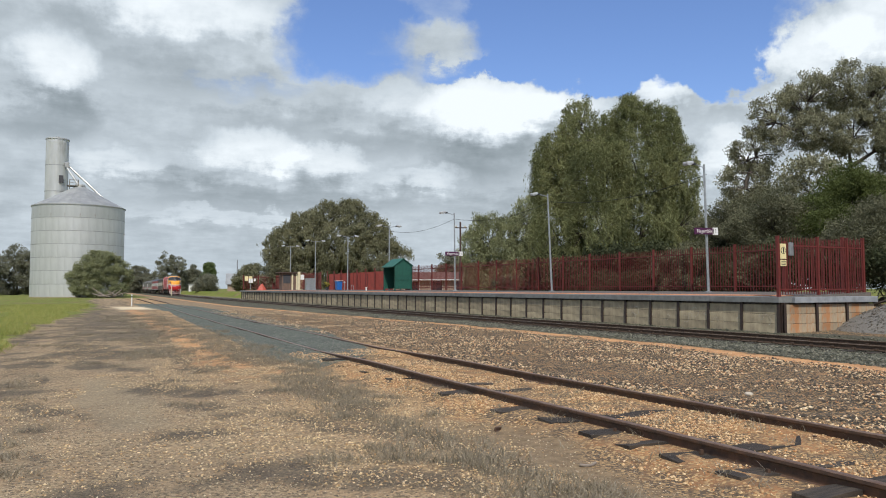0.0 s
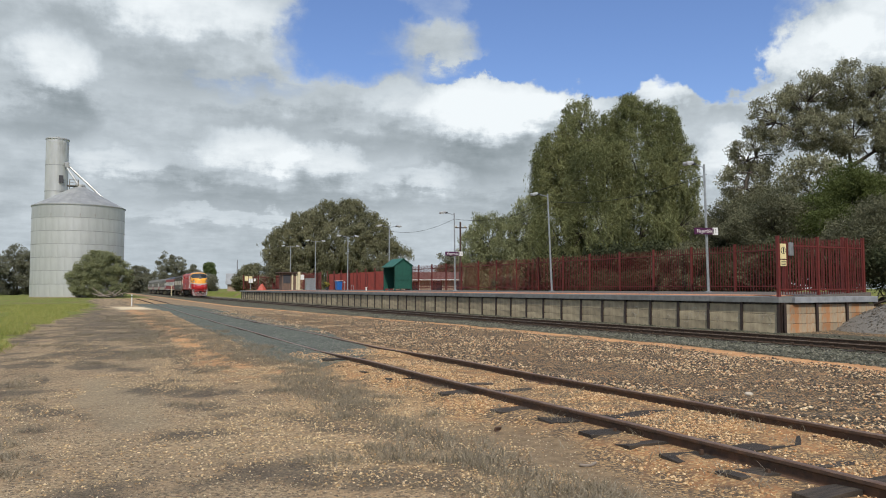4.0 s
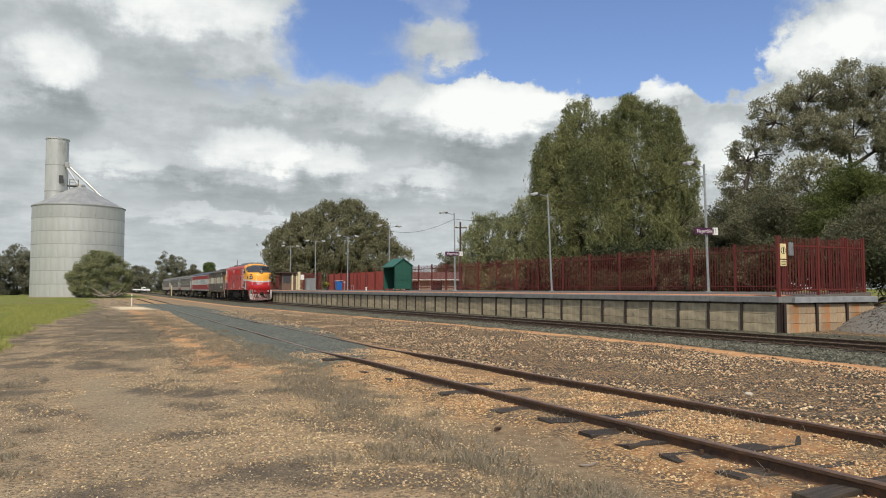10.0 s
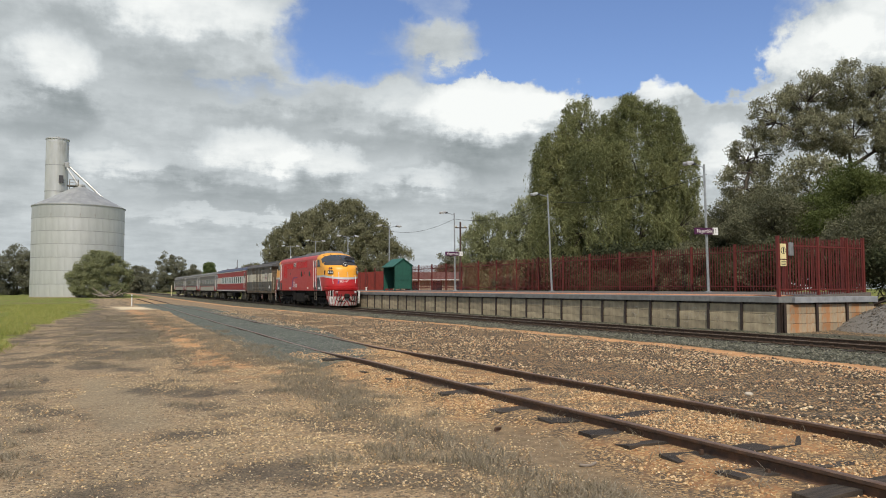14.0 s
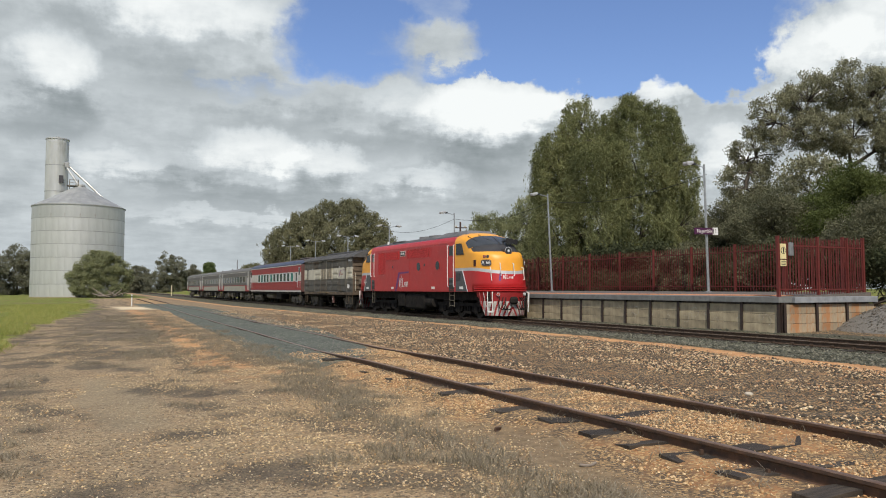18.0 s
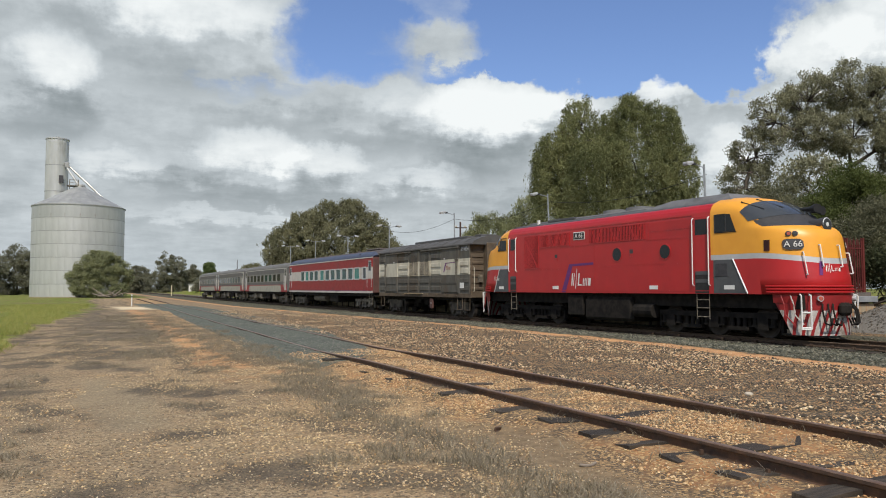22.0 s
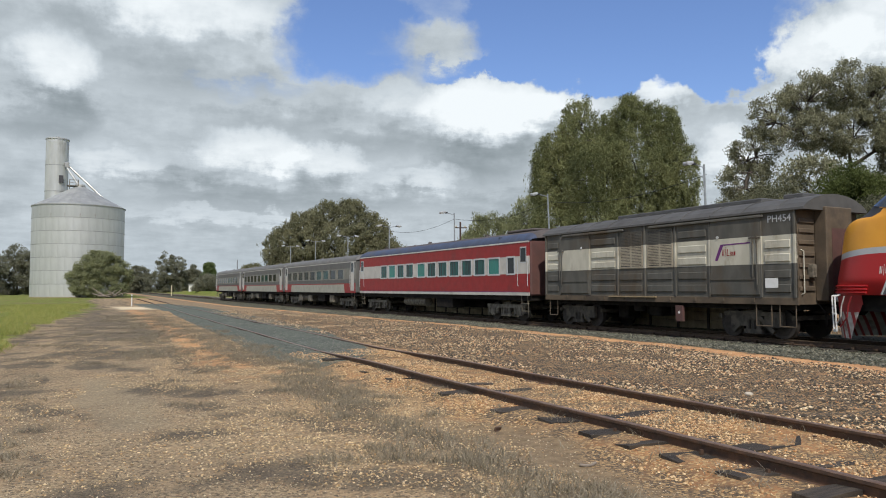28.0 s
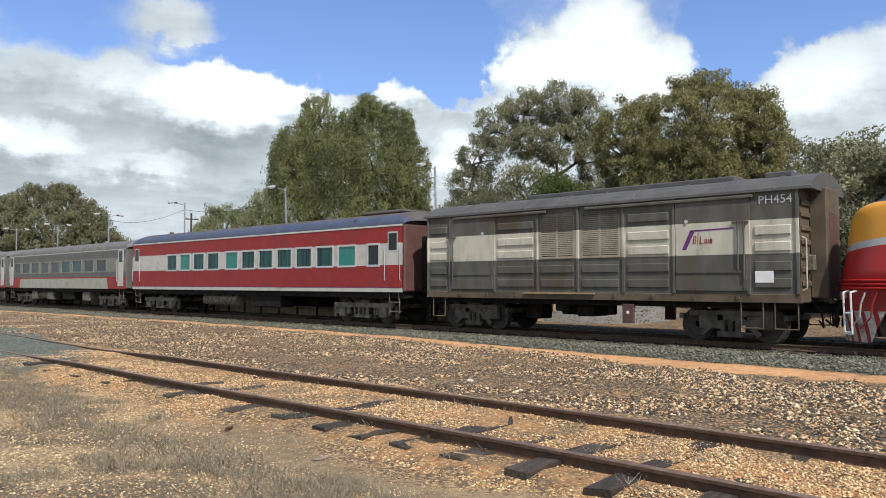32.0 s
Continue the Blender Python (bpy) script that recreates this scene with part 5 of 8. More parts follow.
ROOFGREY = mat("sooty_roof", (0.085, 0.086, 0.088), (0.06, 0.06, 0.062), 2, 0.75, 0, 0.15, 30, dirt=(0.09, 0.085, 0.08), dscale=0.9)
UNDER = mat("grimy_underframe", (0.012, 0.011, 0.0105), (0.024, 0.021, 0.018), 4, 0.95, 0.0, 0.3, 40, spec=0.15)
BOGIE = mat("dusty_bogie_steel", (0.21, 0.185, 0.14), (0.085, 0.074, 0.057), 5, 0.85, 0.1, 0.3, 40)
WHEEL = mat("wheel_steel", (0.055, 0.045, 0.038), (0.035, 0.03, 0.027), 5, 0.7, 0.3, 0.2, 40)
GLASSD = mat("dark_cab_glass", (0.010, 0.012, 0.013), (0.016, 0.018, 0.019), 1, 0.1, 0, 0.0, spec=0.35)
WSCREEN = mat("grey_windscreen_glass", (0.055, 0.06, 0.062), (0.045, 0.05, 0.052), 1, 0.12, 0, 0.0, spec=0.7)
TEALG = mat("glass_over_teal_curtain", (0.015, 0.20, 0.165), (0.012, 0.15, 0.125), 4, 0.2, 0, 0.0, spec=0.6, stretch=(1, 5, 0.3))
TEALD = mat("glass_half_drawn_curtain", (0.008, 0.014, 0.015), (0.012, 0.085, 0.075), 2.2, 0.15, 0, 0.0, spec=0.3, stretch=(1, 3, 0.2))
COACHRED = mat("coach_red_paint", (0.28, 0.015, 0.016), (0.235, 0.013, 0.014), 2, 0.5, 0, 0.02, 30, dirt=(0.17, 0.024, 0.022), dscale=0.7)
COACHWHITE = mat("coach_white_band", (0.52, 0.50, 0.455), (0.46, 0.445, 0.405), 2, 0.5, 0, 0.02, dirt=(0.33, 0.31, 0.27), dscale=0.8)
COACHBLUE = mat("coach_blue_roof_edge", (0.055, 0.075, 0.13), (0.05, 0.062, 0.10), 2, 0.6, 0, 0.03, dirt=(0.085, 0.08, 0.085), dscale=0.9)
COACHROOF = mat("dusty_brown_roof", (0.09, 0.075, 0.07), (0.07, 0.06, 0.056), 2, 0.8, 0, 0.1, 20)
COACHEND = mat("faded_red_end", (0.11, 0.05, 0.042), (0.085, 0.042, 0.036), 2, 0.7, 0, 0.1, 20, dirt=(0.09, 0.05, 0.045), dscale=0.8)
VANGREY = mat("faded_van_grey", (0.10, 0.096, 0.082), (0.072, 0.07, 0.06), 2, 0.75, 0, 0.08, 25, dirt=(0.075, 0.056, 0.036), dscale=0.9, dlo=0.46, dhi=0.7, stretch=(1, 1, 0.4))
VANWHITE = mat("faded_van_white", (0.52, 0.50, 0.41), (0.44, 0.42, 0.34), 2, 0.7, 0, 0.06, 25, dirt=(0.25, 0.205, 0.14), dscale=1.1, dlo=0.5, dhi=0.74, stretch=(1, 1, 0.4))
LOUVRE = mat("dusty_louvre_slat", (0.36, 0.32, 0.24), (0.29, 0.255, 0.19), 3, 0.75, 0, 0.06, 25, dirt=(0.17, 0.14, 0.10), dscale=1.2)
STEPBAR = mat("dull_yellow_timber", (0.33, 0.25, 0.14), (0.24, 0.18, 0.10), 4, 0.8, 0, 0.1, 30)
VANBOGIE = mat("dark_dusty_bogie", (0.105, 0.09, 0.068), (0.05, 0.043, 0.034), 5, 0.85, 0.1, 0.3, 40)
VANROOF = mat("grey_van_roof", (0.085, 0.083, 0.08), (0.065, 0.064, 0.061), 2, 0.8, 0, 0.1, 20, dirt=(0.05, 0.046, 0.042), dscale=0.7)
VANBROWN = mat("rusty_brown_van_end", (0.115, 0.085, 0.055), (0.08, 0.06, 0.04), 2, 0.8, 0, 0.15, 25, dirt=(0.045, 0.037, 0.03), dscale=0.9)
STEELG = mat("silver_grey_coach_roof", (0.165, 0.16, 0.148), (0.125, 0.122, 0.113), 2, 0.6, 0.2, 0.05, 20)
MIDGREY = mat("mid_grey_coach_band", (0.12, 0.119, 0.113), (0.095, 0.094, 0.09), 2, 0.55, 0, 0.03, 20)
PALEGREY = mat("pale_grey_window_band", (0.225, 0.22, 0.19), (0.18, 0.176, 0.152), 2, 0.6, 0, 0.03, 20)
OFFWHITE = mat("pale_green_white_band", (0.38, 0.375, 0.31), (0.32, 0.315, 0.26), 2, 0.6, 0, 0.03, 20, dirt=(0.25, 0.24, 0.195), dscale=0.7)
PURPLEP = mat("purple_band_paint", (0.13, 0.02, 0.15), (0.11, 0.018, 0.13), 3, 0.45, 0, 0.0)
ANTIGLARE = mat("matt_black_bonnet_paint", (0.028, 0.028, 0.03), (0.04, 0.04, 0.042), 3, 0.7, 0, 0.05)


def interp(tab, v):
    for (a, p), (b, q) in zip(tab, tab[1:]):
        if v <= b:
            return p + (q - p) * max(0.0, (v - a) / (b - a))
    return tab[-1][1]


LEN, REAR = 19.8, 20.3
UF = [(1.10, 0.42), (1.40, 0.40), (1.62, 0.42), (1.9, 0.47), (2.3, 0.56), (2.62, 0.61), (3.0, 0.66), (3.2, 0.71), (3.32, 0.77), (3.40, 0.84), (3.46, 0.92), (3.51, 1.02), (3.56, 1.18), (3.64, 1.36), (3.75, 1.48), (3.9, 1.64), (4.1, 1.92), (4.3, 2.28), (4.45, 2.62), (4.58, 3.0), (4.67, 3.5)]
WZ = [(1.10, 1.42), (1.40, 1.47), (4.02, 1.47), (4.19, 1.45), (4.31, 1.40), (4.43, 1.30), (4.53, 1.12), (4.63, 0.85), (4.67, 0.5)]
NL = [(1.10, 1.7), (3.3, 1.75), (3.56, 1.6), (3.67, 1.55), (4.02, 1.45), (4.37, 1.25), (4.67, 0.8)]


def nose_pt(phi, z, grow=0.0):
    w, l, u = interp(WZ, z) + grow, interp(NL, z), interp(UF, z) - grow
    e = 2 / 2.3
    s, c = math.sin(phi), math.cos(phi)
    return (math.copysign(abs(s) ** e, s) * w, u + l * (1 - abs(c) ** e), z)


def wheelset(parent, y, r, gauge=0.8):
    bm = bmesh.new()
    tube(bm, (-gauge - 0.1, 0, 0), (gauge + 0.1, 0, 0), 0.08, 0.08, 8)
    for s in (-1, 1):
        tube(bm, (s * (gauge - 0.035), 0, 0), (s * (gauge + 0.09), 0, 0), r, r, 24)
        tube(bm, (s * (gauge - 0.06), 0, 0), (s * (gauge - 0.035), 0, 0), r + 0.028, r + 0.028, 24)
        tube(bm, (s * (gauge + 0.09), 0, 0), (s * (gauge + 0.10), 0, 0), r * 0.78, r * 0.72, 24)
        for k in range(3):
            a = k * 2.094
            add_box(bm, s * (gauge + 0.1), -0.05, r * 0.35, s * (gauge + 0.112), 0.05, r * 0.62, Matrix.Rotation(a, 4, "X"))
    ob = part("wheelset", bm, WHEEL, parent)
    ob.location = (0, y, r)
    WHEELS.append((ob, y, r))
    return ob


WHEELS, THINGS = [], []


def bogie(parent, y, axles, r, kind):
    """A bogie: side frames, springs, axle boxes and its wheelsets."""
    bm = bmesh.new()
    lo, hi = min(axles), max(axles)
    for s in (-1, 1):
        x0, x1 = (0.98, 1.12) if s > 0 else (-1.12, -0.98)
        if kind == "van":
            for a, b in (((lo + 0.12, 0.62), (lo + 0.5, 0.62)), ((hi - 0.5, 0.62), (hi - 0.12, 0.62))):
                add_box(bm, x0, a[0] - 0.28, 0.36, x1, b[0], 0.72)
            add_box(bm, x0, lo - 0.15, 0.70, x1, hi + 0.15, 0.84)
            for q in (-1, 1):
                m = Matrix.Translation(((x0 + x1) / 2, q * 0.46, 0.48)) @ Matrix.Rotation(q * -0.72, 4, "X")
                bmesh.ops.create_cube(bm, size=1, matrix=m @ Matrix.Diagonal((0.13, 0.85, 0.13, 1)))
            add_box(bm, x0, -0.34, 0.14, x1, 0.34, 0.28)
            for q in (-0.2, 0, 0.2):
                tube(bm, ((x0 + x1) / 2, q, 0.28), ((x0 + x1) / 2, q, 0.6), 0.075, 0.075, 8)
            add_box(bm, x0, -0.32, 0.58, x1, 0.32, 0.7)
        else:
            add_box(bm, x0, lo - 0.55, 0.62, x1, hi + 0.55, 0.80)
            for a in axles:
                add_box(bm, x0 - 0.02, a - 0.2, 0.26, x1 + 0.02, a + 0.2, 0.64)
                tube(bm, (x0 * 1.0, a, r), (x1 * 1.04, a, r), 0.13, 0.12, 10)
                for q in (-0.34, 0.34):
                    tube(bm, ((x0 + x1) / 2, a + q, 0.42), ((x0 + x1) / 2, a + q, 0.64), 0.085, 0.085, 8)
                    add_box(bm, x0, a + q - 0.1, 0.34, x1, a + q + 0.1, 0.42)
            for a, b in zip(axles, axles[1:]):
                c = (a + b) / 2
                add_box(bm, x0, c - 0.42, 0.22, x1, c + 0.42, 0.34)
                for q in (-0.25, 0, 0.25):
                    tube(bm, ((x0 + x1) / 2, c + q, 0.34), ((x0 + x1) / 2, c + q, 0.62), 0.07, 0.07, 8)
            for a in axles:
                for q in (-0.62, 0.62):
                    add_box(bm, x0 * 0.9, a + q - 0.05, 0.2, x1 * 0.9, a + q + 0.05, 0.66)
    add_box(bm, -1.0, -0.3, 0.45, 1.0, 0.3, 0.9)
    add_box(bm, -0.98, lo - 0.5, 0.6, 0.98, lo - 0.38, 0.74)
    add_box(bm, -0.98, hi + 0.38, 0.6, 0.98, hi + 0.5, 0.74)
    ob = part("bogie", bm, {"van": VANBOGIE, "coach": BOGIE, "loco": UNDER}[kind], parent)
    ob.location = (0, y, 0)
    for a in axles:
        wheelset(ob, a, r)
    return ob


def rail_bar(parent, pts, r=0.016, material=None, name="handrail", label=""):
    bm = bmesh.new()
    bent(bm, pts, r, 6)
    return part(name, bm, material or WHITEP, parent, label)


def logo_strokes(parent, x, y, z, size, material, purple=True):
    """A maker's mark as plain strokes: slanted bars on the side facing -x; y falls towards the reader's right."""
    rows = [(0.0, 0.09, 0.1, 0.74), (0.16, 0.06, 0.1, 0.74), (0.34, 0.045, -0.04, 0.95), (0.54, 0.10, 0.1, 0.74), (0.64, 0.22, 0.1, 0.17), (0.94, 0.075, 0.1, 0.48), (1.08, 0.07, 0.1, 0.48), (1.22, 0.07, 0.1, 0.48), (1.36, 0.20, 0.1, 0.48)]
    mark = None
    for a, w, lo, hi in rows:
        bm = bmesh.new()
        q = [(a, lo), (a + w, lo), (a + w + (hi - lo) * 0.12, hi), (a + (hi - lo) * 0.12, hi)]
        bm.faces.new([bm.verts.new((x, y - p * size, z + h * size)) for p, h in q])
        if mark is None:
            mark = part("mark", bm, material, parent, "plain stroke mark")
        else:
            part("stroke", bm, material, mark)
    return mark


def locomotive():
    t = thing("locomotive", pose(0, 0, 0), "red and golden yellow diesel locomotive with bulldog noses and striped pilot", "locomotive")
    zs = [1.40, 1.9, 2.2, 2.53, 2.70, 2.9, 3.1, 3.2, 3.3, 3.38, 3.44, 3.49, 3.53, 3.58, 3.64, 3.75, 3.9, 4.02, 4.12, 4.19, 4.25, 4.31, 4.37, 4.43, 4.48, 4.53, 4.58, 4.63, 4.67]
    phis = [radians(-90 + 180 * i / 28) for i in range(29)]
    mids_u = [4.11, 6.0, 8, 10, 12, 14, 16.7]
    vs, fs, ids = [], [], []
    for z in zs:
        dip = {2.2: 0.10, 2.53: 0.20, 2.70: 0.20, 2.9: 0.10}.get(z, 0.0)
        ring = [nose_pt(p, z - dip * max(0.0, math.cos(p)) ** 1.5) for p in phis]
        w = interp(WZ, z)
        out = ring + [(w, u, z) for u in mids_u] + [(-x, REAR - u, zz) for x, u, zz in ring] + [(-w, u, z) for u in mids_u[::-1]]
        vs += out
    n = len(phis) * 2 + len(mids_u) * 2
    for i in range(len(zs) - 1):
        zc = (zs[i] + zs[i + 1]) / 2
        for j in range(n):
            a, b = i * n + j, i * n + (j + 1) % n
            fs.append((a, b, b + n, a + n))
            uc = (vs[a][1] + vs[b][1] + vs[a + n][1] + vs[b + n][1]) / 4
            ends = uc < 4.1 or uc > 16.7
            k = 0
            if zc > 2.70:
                k = 1 if ends else (3 if zc > 4.46 else 0)
                if ends and 3.53 < zc < 4.0 and abs(vs[a][0] + vs[b][0]) < 2.80 - 1.2 * max(0.0, zc - 3.75):
                    k = 4
                if zc > 4.5 and 4.1 < uc < LEN - 4.1:
                    k = 3
            elif zc > 2.53 and ends:
                k = 2
            ids.append(k)
    fs.append(tuple(range((len(zs) - 1) * n, len(zs) * n)))
    ids.append(3)
    fs.append(tuple(range(n))[::-1])
    ids.append(4)
    ob = new("body", mesh_from("loco_body", vs, fs, (RED, YELLOW, SILVER, ROOFGREY, ANTIGLARE), False, ids))
    ob.parent = t
    for p in ob.data.polygons:
        p.use_smooth = len(p.vertices) == 4 and ids[p.index] in (1, 2, 4) or (len(p.vertices) == 4 and (p.center[1] < 3 or p.center[1] > LEN - 3))
    # windscreens, front and rear
    for end in (0, 1):
        for s in (-1, 1):
            bm = bmesh.new()
            zz = [3.95, 4.05, 4.15, 4.25, 4.35, 4.46]
            ph = [radians(1.0 + 77 * i / 8) for i in range(9)]
            grid = []
            for z in zz:
                row = []
                for i, p in enumerate(ph):
                    k = (z - 3.95) / 0.51
                    zq = z - 0.40 * (i / 8) ** 2.5 * k - 0.22 * (i / 8) ** 1.5 * (1 - k)
                    x, u, q = nose_pt(s * p, zq, 0.014)
                    if end:
                        u = REAR - u
                    row.append(bm.verts.new((x, u, q)))
                grid.append(row)
            for i in range(len(zz) - 1):
                for j in range(8):
                    bm.faces.new((grid[i][j], grid[i][j + 1], grid[i + 1][j + 1], grid[i + 1][j]))
            part("windscreen", bm, WSCREEN, t, "curved dark windscreen pane", True)
            if not end:
                for k in (0, 1):
                    bm = bmesh.new()
                    p0, p1 = nose_pt(s * radians(30 + 30 * k), 4.5 - 0.1 * k, 0.05), nose_pt(s * radians(14 + 30 * k), 4.18 - 0.06 * k, 0.045)
                    tube(bm, p0, p1, 0.014, 0.014, 5)
                    tube(bm, nose_pt(s * radians(30 + 30 * k), 4.5 - 0.1 * k, 0.0), p0, 0.03, 0.03, 6)
                    part("wiper", bm, BLACKP, t)
    for end in (0, 1):
        bm = bmesh.new()
        rows = []
        for z in (3.93, 4.06, 4.2, 4.34, 4.47):
            rows.append([bm.verts.new((x, REAR - u if end else u, q)) for x, u, q in (nose_pt(radians(a), z, 0.02) for a in (-0.9, 0, 0.9))])
        for ra, rb in zip(rows, rows[1:]):
            for i in (0, 1):
                bm.faces.new((ra[i], ra[i + 1], rb[i + 1], rb[i]))
        part("centre_pillar", bm, BLACKP, t)
    # headlamp on the nose
    lamp = part("headlamp", tube_bm(((0, 1.45, 3.52), (0, 0.86, 3.56), 0.20, 0.225), sides=22), ANTIGLARE, t, "round headlamp in a black cowl on the bonnet")
    part("lower_cowl", tube_bm(((0, 1.1, 3.42), (0, 0.875, 3.48), 0.20, 0.225), sides=20), YELLOW, lamp, "yellow lower cowl")
    part("lens", tube_bm(((0, 0.86, 3.56), (0, 0.845, 3.56), 0.19, 0.175), sides=20), WSCREEN, lamp)
    part("bulb", tube_bm(((0, 0.85, 3.56), (0, 0.835, 3.56), 0.08, 0.05), sides=12), LAMPGLASS, lamp)
    part("rim", tube_bm(((0, 0.875, 3.56), (0, 0.858, 3.56), 0.215, 0.20), sides=20), SILVER, lamp)
    for x, y, z in ((0.35, 1.75, 4.14), (0.62, 1.85, 4.14), (0.95, 1.95, 4.1)):
        part("horn", tube_bm(((x, y + 0.4, z), (x, y - 0.05, z), 0.05, 0.06), ((x, y - 0.05, z), (x, y - 0.3, z), 0.06, 0.15), ((x, y + 0.2, z - 0.25), (x, y + 0.2, z), 0.03, 0.03), sides=12), BLACKP, t)
    # marker lights, number boards, grab irons on the nose
    for s in (-1, 1):
        for k in (0, 1):
            x, u, z = nose_pt(s * radians(44.5 + 7 * k), 3.26, -0.02)
            d = Vector((x * 0.55, -0.75, 0)).normalized()
            part("marker_light", tube_bm(((x, u, z), Vector((x, u, z)) + d * 0.07, 0.085, 0.08), sides=14), DARKBOX, t, "dark ringed marker light")
            part("glass", tube_bm((Vector((x, u, z)) + d * 0.07, Vector((x, u, z)) + d * 0.078, 0.055, 0.05), sides=12), ORANGEP if k else WSCREEN, t)
        bm = bmesh.new()
        row = []
        for i in range(9):
            a = radians(38.5 + 22.5 * i / 8)
            q = 0.165 * min(1.0, 0.55 + 0.45 * math.sin(math.pi * i / 8) * 2.2)
            row.append((bm.verts.new(nose_pt(s * a, 2.93 - q, 0.03)), bm.verts.new(nose_pt(s * a, 2.93 + q, 0.03))))
        for (a, b), (c, d) in zip(row, row[1:]):
            bm.faces.new((a, c, d, b))
        part("number_board", bm, DARKBOX, t, "dark rounded number board")
        pc = Vector(nose_pt(s * radians(50), 2.93, 0.045))
        pa, pb = Vector(nose_pt(s * radians(44), 2.93)), Vector(nose_pt(s * radians(56), 2.93))
        run = (pb - pa) if s > 0 else (pa - pb)
        ang = math.degrees(math.atan2(run.y, run.x))
        text_mesh("loco_number", "A 66", 0.27, WHITEP, t, Matrix.Translation(pc) @ pose(0, 0, 0, 0, 0, ang) @ pose(0, 0, 0, 90), 0.004, align="CENTER")
        for a, z0, z1 in ((41, 2.0, 2.68), (21, 2.24, 2.9)) if s < 0 else ((3, 2.24, 2.9), (29, 2.04, 2.68)):
            rail_bar(t, [nose_pt(s * radians(a), z0, 0.0), nose_pt(s * radians(a), z0, 0.08), nose_pt(s * radians(a), z1, 0.08), nose_pt(s * radians(a), z1, 0.0)], 0.02)
        x, u, z = nose_pt(s * radians(77), 2.92, 0.0)
        # no real hole: a dark block carries the recess shade
        part("step_hole", box_bm((x - 0.03, u - 0.09, z - 0.17, x + 0.03, u + 0.09, z + 0.17)), DARKRED, t, "step hole as a solid block, its inner shade coloured dark red")
        # three pressed ribs round the foot of the nose
    for end in (0, 1):
        for z in (1.47, 1.56, 1.65):
            bm = bmesh.new()
            ring = [nose_pt(radians(-86 + 172 * i / 40), z, 0.012) for i in range(41)]
            bent(bm, [(x, REAR - u if end else u, q) for x, u, q in ring], 0.028, 6)
            part("nose_rib", bm, RED, t)
    # mark on the nose
    bm = bmesh.new()
    by_x = lambda x, z, g: nose_pt(math.copysign(math.asin((abs(x) / (interp(WZ, z) + g)) ** 1.15), x), z, g)
    for x0, x1, lo, hi in ((-0.52, -0.49, 2.10, 2.28), (-0.46, -0.44, 2.10, 2.28), (-0.40, -0.38, 2.05, 2.36), (-0.33, -0.30, 2.10, 2.28), (-0.30, -0.23, 2.10, 2.13), (-0.19, -0.17, 2.10, 2.21), (-0.13, -0.11, 2.10, 2.21), (-0.07, -0.05, 2.10, 2.21), (-0.01, 0.05, 2.10, 2.21)):
        q = [by_x(x0, lo, 0.012), by_x(x1, lo, 0.012), by_x(x1 + 0.03, hi, 0.012), by_x(x0 + 0.03, hi, 0.012)]
        bm.faces.new([bm.verts.new(v) for v in q])
    part("mark", bm, WHITEP, t, "plain white stroke mark")
    bm = bmesh.new()
    bm.faces.new([bm.verts.new(by_x(x, z, 0.010)) for x, z in ((-0.74, 1.98), (-0.64, 1.98), (-0.56, 2.40), (-0.66, 2.40))])
    part("swept_band", bm, PURPLEP, t, "purple swept stripe")
    # sides
    for s in (-1, 1):
        X = s * 1.47
        o = lambda d: X + s * d
        for y0, y1, y2 in ((4.86, 4.15, 1), (16.57, 15.95, -1)):
            a, b = min(y0, y1), max(y0, y1)
            door = part("cab_door", box_bm((o(-0.02), a + 0.04, 2.14, o(0.006), b - 0.04, 4.05), bevel=0.004), RED, t)
            # flush black sheet imitates the shade of the step recess
            part("step_well", box_bm((o(-0.02), a + 0.05, 1.42, o(0.005), b - 0.05, 2.13)), BLACKP, t, "step well drawn flush, its recess shade put in as black")
            part("window", box_bm((o(0.004), a + 0.10, 3.42, o(0.012), b - 0.08, 3.96)), GLASSD, door)
            for yy in (a, b):
                rail_bar(t, [(o(0), yy, (1.68 if a < 9 else 2.40)), (o(0.07), yy, (1.72 if a < 9 else 2.44)), (o(0.07), yy, 3.97), (o(0), yy, 4.01)], 0.021)
            part("ladder", tube_bm(((o(-0.04), a + 0.08, 0.55), (o(-0.04), a + 0.08, 1.45), 0.014), ((o(-0.04), b - 0.08, 0.55), (o(-0.04), b - 0.08, 1.45), 0.014), *[((o(-0.04), a + 0.08, z), (o(-0.04), b - 0.08, z), 0.018) for z in (0.62, 0.92, 1.2)], sides=6), BOGIE, t, "grimy steel ladder")
            for z in (1.78, 2.05):
                part("step", box_bm((o(-0.05), a + 0.08, z, o(0.014), b - 0.08, z + 0.12)), PANELGREY, t)
        for y0, y1, y2 in ((3.92, 3.03, 3.5), (17.60, 16.84, 17.25)):
            a, b = min(y0, y1), max(y0, y1)
            cut = a + 0.43 if y0 < 9 else b - 0.3
            for p, q in ((a + 0.02, cut - 0.02), (cut + 0.02, b - 0.02)):
                bm = bmesh.new()
                lean = (p < cut) == (y0 < 9)
                zt = 4.03 if y0 < 9 else 3.95
                pts = [(p, 3.46), (q, 3.46), (q, zt), (p, zt)]
                if y0 < 9 and p < cut:
                    pts = [(p + 0.0, 3.46), (q, 3.46), (q, zt), (q - 0.16, zt)]
                if y0 > 9 and p > cut:
                    pts = [(p, 3.46), (q, 3.46), (p + 0.12, zt), (p, zt)]
                f0 = [bm.verts.new((o(0.012), yy, z)) for yy, z in pts]
                bm.faces.new(f0)
                part("cab_window", bm, GLASSD, t)
            bm = bmesh.new()
